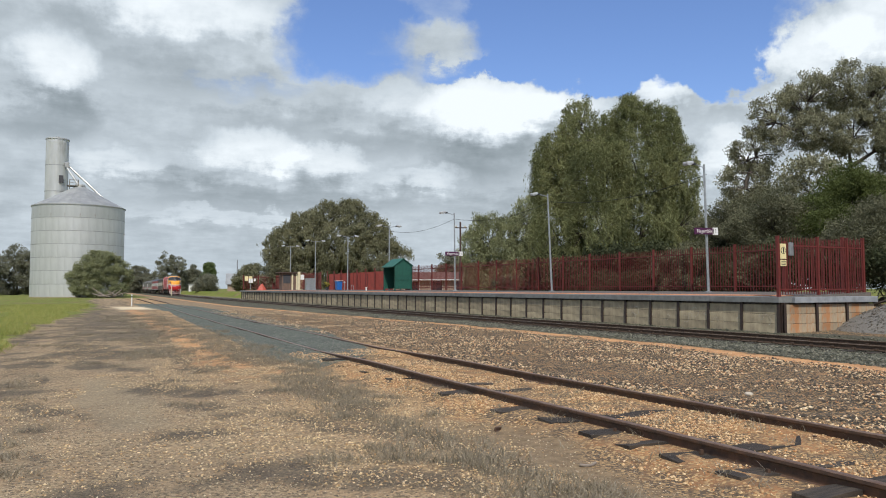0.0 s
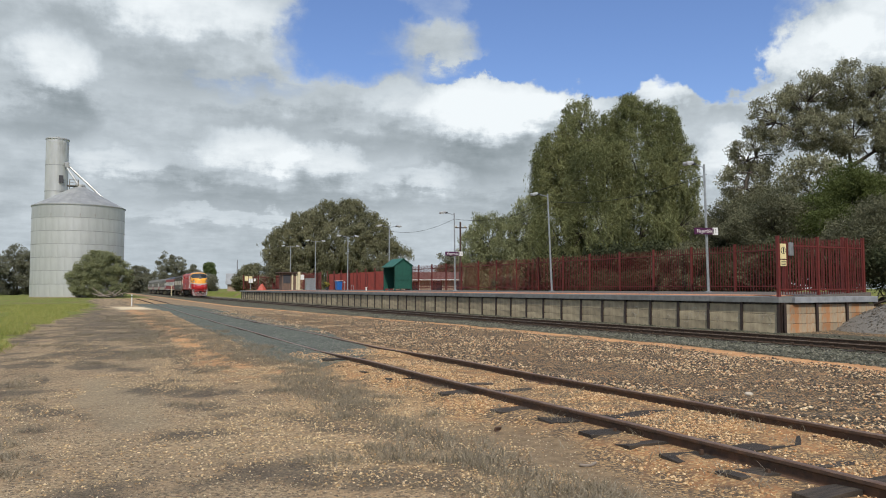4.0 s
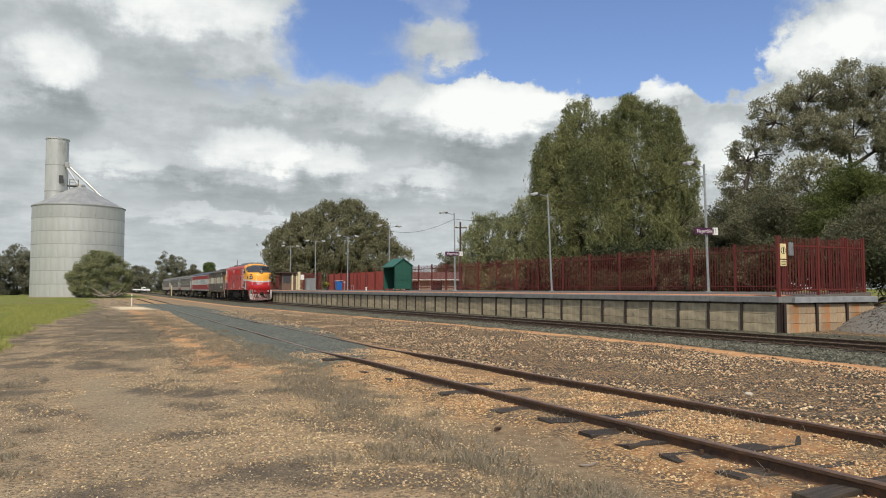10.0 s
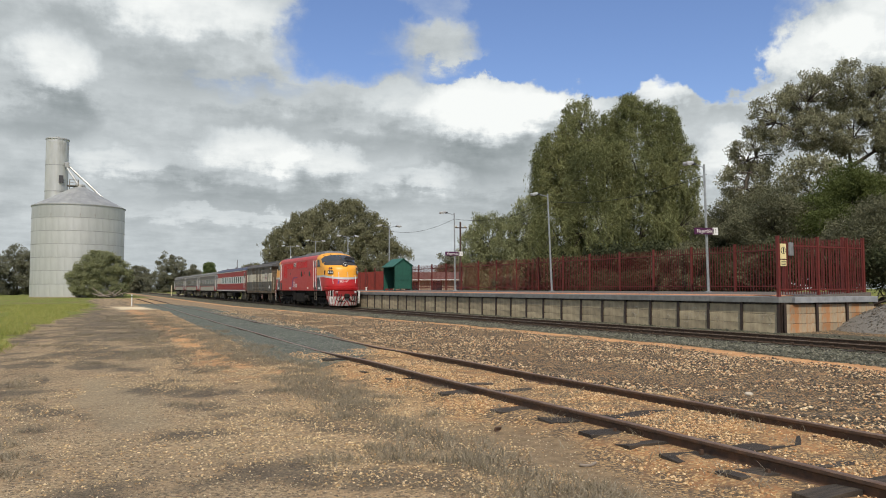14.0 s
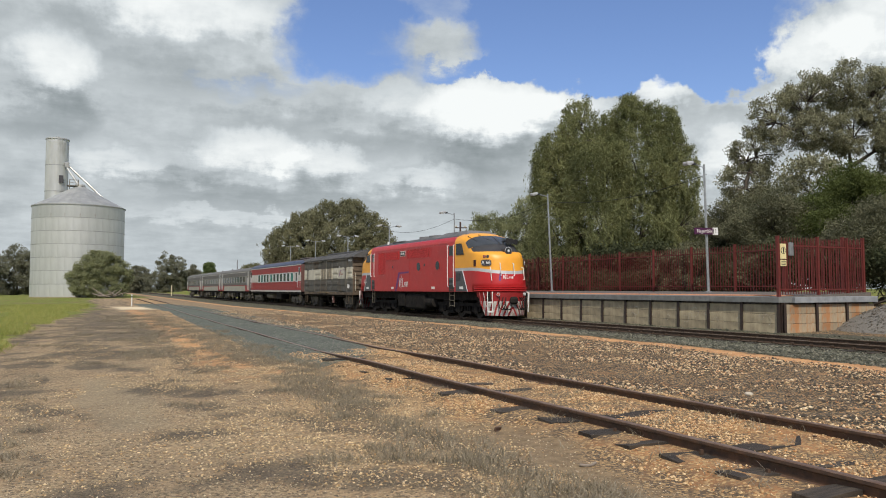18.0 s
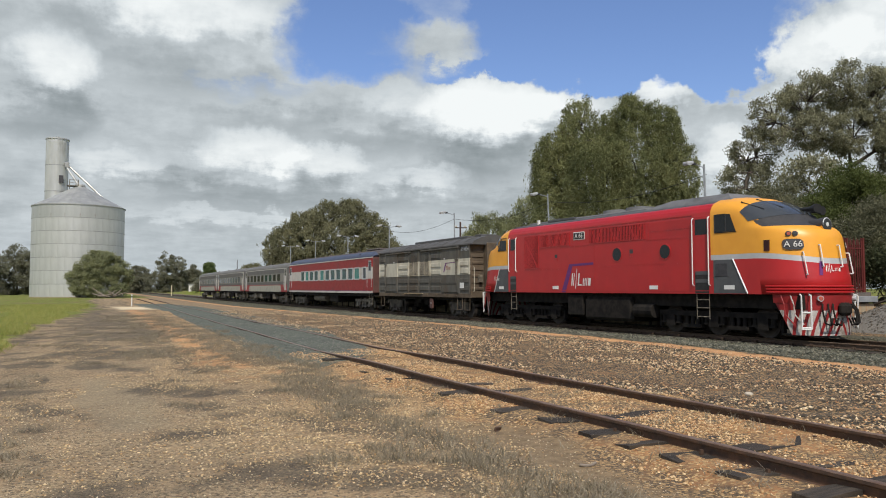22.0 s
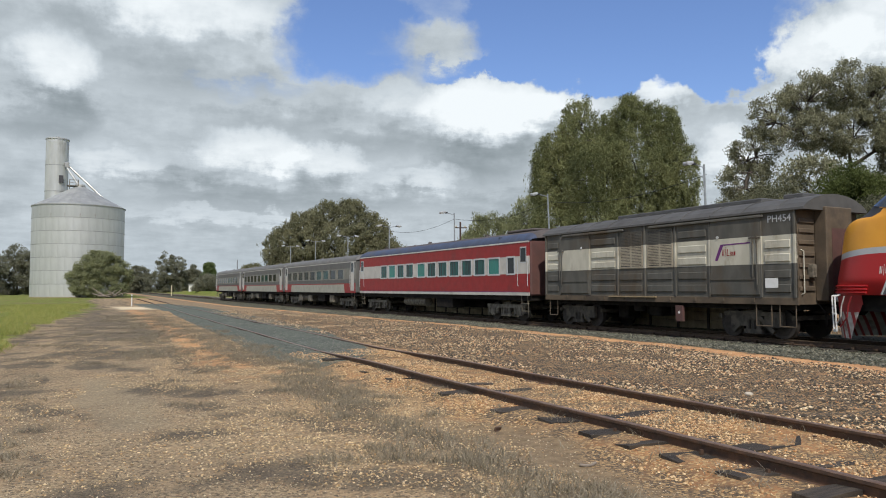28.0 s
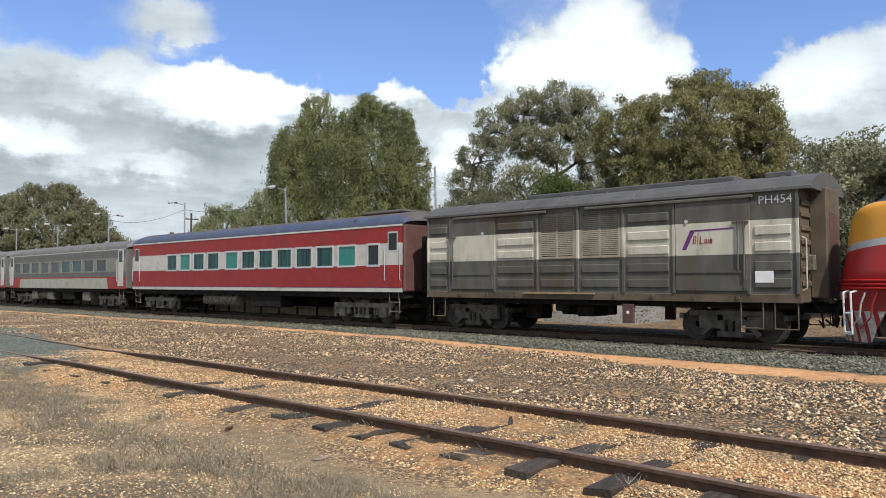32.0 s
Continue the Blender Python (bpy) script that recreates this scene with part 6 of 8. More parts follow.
            for yy0, zz0, yy1, zz1 in ((a, 3.44, b, 3.44), (b, 3.44, b, 4.04), (cut if y0 < 9 else a, 4.04, b if y0 < 9 else cut, 4.04), (cut, 3.44, cut, 4.04)):
                tube(bm, (o(0.008), yy0, zz0), (o(0.008), yy1, zz1), 0.016, 0.016, 5)
            part("window_frame", bm, BLACKP, t)
        # grey corner panels with a white edge
        for pts, edge in (([(4.0, 1.42), (4.0, 2.53), (3.19, 2.53), (2.63, 1.42)], ((3.19, 2.54), (2.63, 1.42))), ([(15.95, 1.42), (16.9, 1.42), (17.0, 2.49), (17.45, 2.49), (17.95, 1.42)], ((17.45, 2.5), (17.95, 1.42)))):
            if pts[0][0] > 10:
                pts = [(16.68, 1.42), (16.68, 2.52), (17.50, 2.52), (17.96, 1.42)]
                edge = ((17.50, 2.53), (17.96, 1.42))
            bm = bmesh.new()
            f = bm.faces.new([bm.verts.new((o(0.006), y, z)) for y, z in pts])
            part("grey_panel", bm, PANELGREY, t, "dark grey corner panel")
            part("edge_line", tube_bm(((o(0.008), *edge[0]), (o(0.008), *edge[1]), 0.028), sides=4), SILVER, t)
        part("vent", box_bm((o(0.0), 3.42, 1.98, o(0.02), 3.92, 2.42), bevel=0.01), DARKBOX, t)
        for y in (3.35, 6.81, 12.85, 17.32):
            part("label_plate", box_bm((o(0.0), y - 0.21, 1.55, o(0.011), y + 0.21, 1.69)), WHITEP, t)
        # louvres
        for y0, y1, z0, z1, n in ((14.11, 15.31, 2.5, 4.03, 22), (11.83, 14.0, 3.44, 4.01, 34), (7.24, 10.52, 3.43, 4.04, 46)):
            # backing sheet coloured dark for the shade between the slats
            pan = part("louvre_panel", box_bm((o(-0.03), y0, z0, o(0.004), y1, z1)), DARKRED, t, "slatted louvre panel, shade between slats coloured dark red")
            bm = box_bm((o(0.0), y0, z0, o(0.02), y0 + 0.03, z1), (o(0.0), y1 - 0.03, z0, o(0.02), y1, z1), (o(0.0), y0, z1 - 0.03, o(0.019), y1, z1), (o(0.0), y0, z0, o(0.019), y1, z0 + 0.03))
            if n == 22:
                part("brace", box_bm((o(0.003), -0.035, -0.85, o(0.008), 0.035, 0.85)), RED, pan).matrix_basis = pose(0, (y0 + y1) / 2, (z0 + z1) / 2 - 0.1, -38)
            else:
                for k in range(2 if y1 - y0 < 2.5 else 3):
                    for sg in (-1, 1):
                        part("brace", box_bm((o(0.003), -0.03, -0.3, o(0.008), 0.03, 0.3)), RED, pan).matrix_basis = pose(0, y0 + 0.5 + k * (y1 - y0 - 1.0) / 2 + sg * 0.17, (z0 + z1) / 2, -28 * sg)
            n = int((y1 - y0) / 0.085)
            for i in range(n):
                y = y0 + (y1 - y0) * (i + 0.5) / n
                add_box(bm, o(0.0), y - 0.02, z0 + 0.02, o(0.018), y + 0.02, z1 - 0.02)
            part("slats", bm, RED, pan)
        for y in (8.79, 6.21):
            hole = part("porthole", tube_bm(((o(0.0), y, 2.92), (o(0.02), y, 2.92), 0.29), sides=24), RED, t)
            part("glass", tube_bm(((o(0.02), y, 2.92), (o(0.026), y, 2.92), 0.25), sides=24), GLASSD, hole)
        for y in (7.98, 12.8):
            part("filler", box_bm((o(-0.0), y - 0.09, 2.82, o(0.012), y + 0.09, 3.08)), DARKBOX, t)
            part("filler_flap", box_bm((o(0.0), y - 0.10, 2.80, o(0.02), y + 0.06, 2.92)), RED, t)
        # panel seams and mouldings
        bm = bmesh.new()
        for y0, z0, y1, z1 in ((4.9, 2.48, 10.17, 2.48), (10.17, 1.5, 10.17, 3.3), (10.2, 3.38, 14.0, 3.38), (4.9, 3.38, 7.2, 3.38), (4.9, 3.70, 7.0, 3.70), (7.05, 3.38, 7.05, 4.05), (12.2, 2.44, 15.8, 2.44), (4.9, 4.12, 15.8, 4.12), (4.2, 1.5, 16.5, 1.5)):
            if abs(y1 - y0) > abs(z1 - z0):
                add_box(bm, o(-0.004), y0, z0 - 0.012, o(0.008), y1, z0 + 0.012)
            else:
                add_box(bm, o(-0.004), y0 - 0.012, z0, o(0.008), y0 + 0.012, z1)
        part("panel_seams", bm, RED, t)
        # number plate high on the side, and the swept purple band with a mark
        plate = part("number_plate", box_bm((o(0.0), 10.79, 3.64, o(0.02), 11.55, 3.97), bevel=0.008), WHITEP, t, "white-edged black number plate")
        part("plate_face", box_bm((o(0.018), 10.82, 3.67, o(0.024), 11.52, 3.94)), BLACKP, plate)
        text_mesh("loco_number", "A 66", 0.27, WHITEP, t, Matrix.Translation((o(0.026), 11.17, 3.805)) @ pose(0, 0, 0, 0, 0, -90 if s < 0 else 90) @ pose(0, 0, 0, 90), 0.003, align="CENTER")
        bm = bmesh.new()
        for pts in ([(12.42, 1.42), (12.12, 1.42), (11.62, 2.55), (11.86, 2.62)], [(11.86, 2.62), (11.62, 2.53), (10.24, 2.56), (10.24, 2.66)]):
            bm.faces.new([bm.verts.new((o(0.007), y, z)) for y, z in pts])
        part("swept_band", bm, PURPLEP, t, "purple swept stripe")
        if s < 0:
            logo_strokes(t, o(0.012), 11.72, 1.62, 0.82, WHITEP)
            logo_strokes(t, o(0.012) , 18.0, 1.95, 0.3, WHITEP)
    # roof
    part("roof_hatch", box_bm((-0.85, 7.8, 4.56, 0.85, 15.8, 4.70), bevel=0.05), LIGHTROOF, t, "grey roof hatches")
    bm = bmesh.new()
    b = [bm.verts.new(v) for v in ((-1.0, 3.6, 4.55), (1.0, 3.6, 4.55), (1.0, 8.0, 4.55), (-1.0, 8.0, 4.55), (-0.7, 4.0, 4.84), (0.7, 4.0, 4.84), (0.7, 6.6, 4.84), (-0.7, 6.6, 4.84))]
    for f in ((0, 1, 5, 4), (1, 2, 6, 5), (2, 3, 7, 6), (3, 0, 4, 7), (4, 5, 6, 7)):
        bm.faces.new([b[i] for i in f])
    part("brake_hatch", bm, LIGHTROOF, t, "raised grey sloping roof hatch")
    for y in (9.0, 10.4):
        part("roof_fan", tube_bm(((0, y, 4.66), (0, y, 4.86), 0.62, 0.60), ((0, y, 4.86), (0, y, 4.90), 0.5, 0.3), sides=20), LIGHTROOF, t)
    part("roof_grille", box_bm((-0.9, 12.2, 4.62, -0.3, 14.2, 4.73), bevel=0.02), ROOFGREY, t, "dark roof grille")
    part("antenna", tube_bm(((-0.9, 14.9, 4.5), (-0.9, 14.9, 4.80), 0.07), sides=8), WHITEP, t)
    # underframe
    part("frame", box_bm((-1.2, 0.9, 0.95, 1.2, LEN - 0.9, 1.41)), UNDER, t)
    part("fuel_tank", box_bm((-1.38, 8.1, 0.30, 1.38, 11.0, 1.25), bevel=0.12), UNDER, t)
    part("battery_box", box_bm((-1.40, 11.05, 0.45, 1.40, 12.1, 1.3), bevel=0.04), UNDER, t)
    for s in (-1, 1):
        part("air_tank", tube_bm(((s * 1.2, 7.0, 0.75), (s * 1.2, 8.0, 0.75), 0.26), sides=12), UNDER, t)
    bogie(t, 4.35, (-1.98, 0.0, 1.98), 0.5, "loco")
    bogie(t, LEN - 4.35, (-1.98, 0.0, 1.98), 0.5, "loco")
    # pilots with red and white stripes, at both ends
    for end in (0, 1):
        flip = (lambda u: u) if not end else (lambda u: REAR - u)
        bm = bmesh.new()
        zz = [0.17 + 0.125 * k for k in range(9)]

        def pilot_pt(phi, z):
            a = radians(phi * (0.72 + 0.22 * (z - 0.17)))
            e = 2 / 2.3
            x = math.copysign(abs(math.sin(a)) ** e, a) * (1.36 - 0.06 * (1.15 - z))
            return (x, flip(0.44 + 0.05 * (1.15 - z) + 1.5 * (1 - math.cos(a) ** e)), z)
        for side in (-1, 1):
            edges = [(15 * (i // 2) + (9.5 if i % 2 else 0)) for i in range(18)]
            for i, (q0, q1) in enumerate(zip(edges, edges[1:])):
                for j in range(8):
                    lean = lambda q, z: side * min(90.0, max(0.0, q - 30 * (z - 0.17)))
                    c = [(lean(q0, zz[j]), zz[j]), (lean(q1, zz[j]), zz[j]), (lean(q1, zz[j + 1]), zz[j + 1]), (lean(q0, zz[j + 1]), zz[j + 1])]
                    if c[0][0] == c[1][0] and c[2][0] == c[3][0]:
                        continue
                    f = bm.faces.new([bm.verts.new(pilot_pt(*p)) for p in c])
                    f.material_index = 0 if i % 2 or zz[j] > 0.9 else 1
        bmesh.ops.remove_doubles(bm, verts=bm.verts[:], dist=0.002)
        part("pilot", bm, [COACHRED, DIRTYWHITE], t, "pilot plate with red and white stripes")
        bm = bmesh.new()
        rows = []
        for z in (1.14, 1.25, 1.40):
            rows.append([bm.verts.new((x, flip(u), z)) for x, u, _ in [nose_pt(radians(-80 + 160 * i / 32), z, -0.02) for i in range(33)]])
        for ra, rb in zip(rows, rows[1:]):
            for i in range(32):
                bm.faces.new((ra[i], ra[i + 1], rb[i + 1], rb[i]))
        part("nose_skirt", bm, COACHRED, t, smoothed=True)
        at = lambda phi, z, g=0.0: (lambda q: (q[0], flip(q[1]), z))(nose_pt(radians(phi), max(z, 1.1), g))
        part("coupler", box_bm((-0.14, min(flip(0.3), flip(1.0)), 0.80, 0.14, max(flip(0.3), flip(1.0)), 1.05), (-0.23, min(flip(0.22), flip(0.5)), 0.76, 0.23, max(flip(0.22), flip(0.5)), 1.16), bevel=0.1), UNDER, t)
        for s in (-1, 1):
            for a0, a1 in ((42, 52),):
                rail_bar(t, [at(s * a0, 1.40, 0.0), at(s * a0, 1.36, 0.12), at(s * a0, 0.36, 0.12), at(s * a1, 0.36, 0.12), at(s * a1, 1.36, 0.12), at(s * a1, 1.40, 0.0)], 0.024)
                for zs_ in (0.40, 0.86):
                    rail_bar(t, [at(s * a0, zs_, 0.12), at(s * a1, zs_, 0.12)], 0.026, WHITEP, "step")
            for k, a in enumerate((62, 72)):
                rail_bar(t, [at(s * a, 1.36, 0.03), at(s * (a - 2), 1.1, 0.09), at(s * (a - 3), 0.78, 0.10), at(s * (a - 12), 0.5, 0.12)], 0.02, DIRTYWHITE if k == 0 else COACHRED, "air_hose")
            for k in (14, 20, 27):
                rail_bar(t, [at(s * k, 1.12, 0.0), at(s * (k + 3), 0.92, 0.12), at(s * (k + 1), 0.55, 0.16), at(s * (k - 7), 0.48, 0.12), at(s * (k - 10), 0.7, 0.08)], 0.026, UNDER, "air_hose")
            lt = part("lower_light", tube_bm((at(s * 30, 1.28, -0.1), at(s * 30, 1.28, 0.06), 0.085, 0.09), sides=12), SILVER, t)
            part("lens", tube_bm((at(s * 30, 1.28, 0.06), at(s * 30, 1.28, 0.07), 0.07, 0.06), sides=12), ORANGEP if s < 0 else LAMPGLASS, lt)
    THINGS.append((t, 0.0, LEN))
    return t
def coupler_pair(t, length, x=1.0):
    for y0, y1 in ((-0.45, 0.5), (length - 0.5, length + 0.45)):
        part("coupler", box_bm((-0.13, y0, 0.8, 0.13, y1, 1.05), bevel=0.03), UNDER, t)
    for y, d in ((0.0, -1), (length, 1)):
        for s in (-1, 1):
            rail_bar(t, [(s * 0.45, y, 1.1), (s * 0.5, y + d * 0.22, 0.85), (s * 0.45, y + d * 0.25, 0.45), (s * 0.3, y + d * 0.1, 0.62)], 0.025, UNDER, "air_hose")


def goods_van():
    L, W = 12.7, 1.45
    t = thing("goods_van", pose(0, 0, 0), "grey bogie goods van with faded white band and louvres", "goods wagon")
    zlo, w0, w1, ztop = 1.30, 2.34, 3.22, 3.96
    # side skin in three bands, end walls
    for s in (-1, 1):
        x = s * W
        for name, m, a, b in (("lower_side", VANGREY, zlo, w0), ("white_band", VANWHITE, w0, w1), ("upper_side", VANGREY, w1, ztop)):
            part(name, box_bm((x - s * 0.05, 0, a, x, L, b)), m, t)
        o = lambda d: x + s * d
        posts = [0.0, 1.2, 3.24, 4.8, 6.34, 7.84, 9.58, 11.56, 12.62]
        for y in posts:
            for a, b, m in ((zlo, w0, VANGREY), (w0, w1, VANWHITE), (w1, ztop, VANGREY)):
                part("side_post", box_bm((o(0), y, a + 0.001, o(0.045), y + 0.08, b), bevel=0.008), m, t)
        bays = list(zip(posts, posts[1:]))
        for i, (a, b) in enumerate(bays):
            a, b = a + 0.12, b - 0.04
            wide = i in (1, 6)
            vent = i in (3, 4)
            if wide:
                d = part("sliding_door", box_bm((o(0.01), a - 0.05, zlo + 0.08, o(0.05), b + 0.02, w0 - 0.001), bevel=0.006), VANGREY, t)
                part("door_band", box_bm((o(0.01), a - 0.05, w0, o(0.05), b + 0.02, w1), bevel=0.004), VANWHITE, d)
                part("door_top", box_bm((o(0.01), a - 0.05, w1 + 0.001, o(0.05), b + 0.02, ztop - 0.12), bevel=0.004), VANGREY, d)
                part("door_brace", box_bm((o(0.05), a - 0.03, 1.86, o(0.075), b, 1.94), (o(0.05), a - 0.03, zlo + 0.1, o(0.07), a + 0.05, w0)), VANGREY, d)
                hx = a + 0.02 if i == 1 else b - 0.1
                bm = bmesh.new()
                bent(bm, [(o(0.09), hx, 1.7), (o(0.09), hx, w1 + 0.02)], 0.022, 6)
                bent(bm, [(o(0.09), hx + 0.16, 1.95), (o(0.09), hx + 0.16, w1)], 0.02, 6)
                add_box(bm, o(0.03), hx - 0.12, w1 - 0.06, o(0.1), hx + 0.3, w1 - 0.01)
                part("door_bar", bm, VANGREY, d)
                part("lock_ring", tube_bm(((o(0.05), b - 0.3 if i == 1 else a + 0.4, w1 + 0.05), (o(0.08), b - 0.3 if i == 1 else a + 0.4, w1 + 0.05), 0.05), sides=10), SILVER, d)
            else:
                ribs = [(1.46, VANGREY), (1.90, VANGREY)]
                if not vent:
                    ribs += [(2.40, VANWHITE), (2.82, VANWHITE)]
                    ribs += [(3.34, VANGREY)] if i else []
                for z, m in ribs:
                    bm = box_bm((o(0), a + 0.07, z, o(0.04), b - 0.07, z + 0.25), bevel=0.03)
                    part("pressed_rib", bm, m, t)
                if vent:
                    c = (a + b) / 2
                    v = part("louvre_vent", box_bm((o(0), a + 0.04, 2.40, o(0.03), a + 0.10, w1), (o(0), b - 0.10, 2.40, o(0.03), b - 0.04, w1), (o(0), c - 0.03, 2.42, o(0.034), c + 0.03, w1), (o(0), a + 0.04, 2.36, o(0.035), b - 0.04, 2.42)), LOUVRE, t)
                    part("upper_frame", box_bm((o(0), a + 0.04, w1, o(0.03), a + 0.10, 3.74), (o(0), b - 0.10, w1, o(0.03), b - 0.04, 3.74), (o(0), c - 0.03, w1, o(0.034), c + 0.03, 3.72), (o(0), a + 0.04, 3.72, o(0.03), b - 0.04, 3.76)), VANGREY, v)
                    # black sheet over the closed skin, painted shade between the slats
                    part("gap_shade", box_bm((o(0.0), a + 0.05, 2.42, o(0.004), b - 0.05, 3.73)), BLACKP, v)
                    for k in range(22):
                        z = 2.45 + k * 0.058
                        bm = bmesh.new()
                        add_box(bm, o(0.002), a + 0.08, z, o(0.03), b - 0.08, z + 0.04)
                        part("slat", bm, LOUVRE if z < w1 - 0.02 else VANGREY, v)
        # door runners and sill
        for a, b in ((1.1, 6.1), (7.5, 11.4)):
            part("door_runner", box_bm((o(0.02), a, ztop - 0.16, o(0.10), b, ztop - 0.07), bevel=0.02), VANGREY, t)
        part("sill", box_bm((o(-0.06), -0.04, 1.08, o(0.015), L + 0.04, zlo), bevel=0.01), VANBROWN, t, "grimy brown sill beam")
        part("step_bar", box_bm((o(0.01), 5.8, 1.25, o(0.08), 8.4, 1.30)), STEPBAR, t, "dull yellow wooden step bar")
        for k in range(9):
            part("bracket", box_bm((o(0.01), 1.5 + k * 1.2, 1.16, o(0.05), 1.58 + k * 1.2, 1.28)), VANBROWN, t)
        for y in (0.35, 1.2, L - 0.55):
            rail_bar(t, [(o(-0.03), y - 0.28, 1.2), (o(-0.02), y - 0.28, 0.42), (o(-0.02), y + 0.28, 0.42), (o(-0.03), y + 0.28, 1.2)], 0.018, VANBROWN, "side_step")
        part("notice_plate", box_bm((o(0.036), 0.62, 1.60, o(0.046), 1.08, 1.90)), WHITEP, t, "white metal notice plate")
        part("extinguisher_box", box_bm((o(-0.1), 4.55, 0.42, o(0.0), 4.9, 0.98), bevel=0.01), COACHEND, t, "small dull red hanging box")
        part("box_sign", tube_bm(((o(0.0), 4.72, 0.74), (o(0.006), 4.72, 0.74), 0.05), sides=10), WHITEP, t)
        if s < 0:
            text_mesh("wagon_number", "PH454", 0.31, SILVER, t, Matrix.Translation((o(0.012), 0.99, 3.72)) @ pose(0, 0, 0, 0, 0, -90) @ pose(0, 0, 0, 90), 0.004)
            bm = bmesh.new()
            for pts in ([(3.98, 2.50), (3.86, 2.50), (3.62, 2.98), (3.74, 3.03)], [(3.74, 3.03), (3.70, 2.99), (2.55, 3.02), (2.55, 3.06)]):
                bm.faces.new([bm.verts.new((o(0.056), y - 0.95, z)) for y, z in pts])
            part("swept_band", bm, PURPLEP, t, "purple swept stripe")
            logo_strokes(t, o(0.057), 2.72, 2.62, 0.34, COACHRED)
    # ends
    for y, d in ((0, -1), (L, 1)):
        part("end_wall", box_bm((-W + 0.002, y, 1.10, W - 0.002, y - d * 0.05, ztop + 0.02)), VANBROWN, t, "rust-brown ribbed end wall")
        for z in (1.5, 1.85, 2.2, 2.55, 2.9, 3.25, 3.55):
            for x in (-1.0, 1.0):
                part("end_rib", box_bm((x - 0.35, y, z, x + 0.35, y + d * 0.05, z + 0.14), bevel=0.02), VANBROWN, t)
        part("gangway_hood", box_bm((-0.62, y, 1.2, 0.62, y + d * 0.42, 4.05), bevel=0.03), VANBROWN, t)
        part("gangway_door", box_bm((-0.38, y + d * 0.40, 1.3, 0.38, y + d * 0.43, 3.4)), COACHEND, t, "faded gangway door")
        part("brake_box", box_bm((-0.98, y, 1.9, -0.78, y + d * 0.2, 2.3), bevel=0.02), BOGIE, t)
        rail_bar(t, [(-1.25, y, 1.4), (-1.25, y + d * 0.1, 1.45), (-1.25, y + d * 0.1, 2.7), (-1.25, y, 2.75)], 0.018, VANWHITE)
    # roof: a low barrel with raised runs
    prof = [(-1.53, 3.94), (-1.52, 4.01), (-1.3, 4.17), (-0.95, 4.32), (-0.5, 4.43), (0, 4.47), (0.5, 4.43), (0.95, 4.32), (1.3, 4.17), (1.52, 4.01), (1.53, 3.94)]
    vs, fs = [], []
    for y in (-0.32, L + 0.14):
        vs += [(x, y, z) for x, z in prof]
    n = len(prof)
    fs = [(j, j + 1, j + 1 + n, j + n) for j in range(n - 1)] + [tuple(range(n)), tuple(range(n, 2 * n))[::-1], (0, n - 1, 2 * n - 1, n)]
    ob = new("roof", mesh_from("van_roof", vs, fs, (VANROOF,)))
    ob.parent = t
    tagged(ob, "dusty grey barrel roof")
    for y0, y1 in ((0.4, 1.1), (1.9, 8.9)):
        part("roof_walk", box_bm((-0.55, y0, 4.40, 0.55, y1, 4.56), bevel=0.03), ROOFGREY, t)
    for k in range(9):
        bm = bmesh.new()
        pts = [(x * 1.002, 1.3 * k + 0.6, z + 0.008) for x, z in prof[1:-1]]
        bent(bm, pts, 0.018, 4)
        part("roof_seam", bm, VANROOF, t)
    part("underframe", box_bm((-1.15, 0.2, 0.92, 1.15, L - 0.2, 1.2)), UNDER, t)
    for bx in ((-0.9, 6.2, 0.55, 0.2, 6.8, 0.95), (0.1, 7.2, 0.55, 0.9, 8.0, 0.92), (-1.05, 7.0, 0.7, -0.8, 7.5, 0.95), (-0.9, 5.5, 0.62, -0.6, 5.7, 0.95), (-0.5, 8.4, 0.4, 0.2, 9.0, 0.95)):
        part("brake_cylinder", box_bm(bx, bevel=0.05), UNDER, t)
    bogie(t, 1.9, (-0.96, 0.96), 0.46, "van")
    bogie(t, L - 1.85, (-0.93, 0.93), 0.46, "van")
    coupler_pair(t, L)
    return t


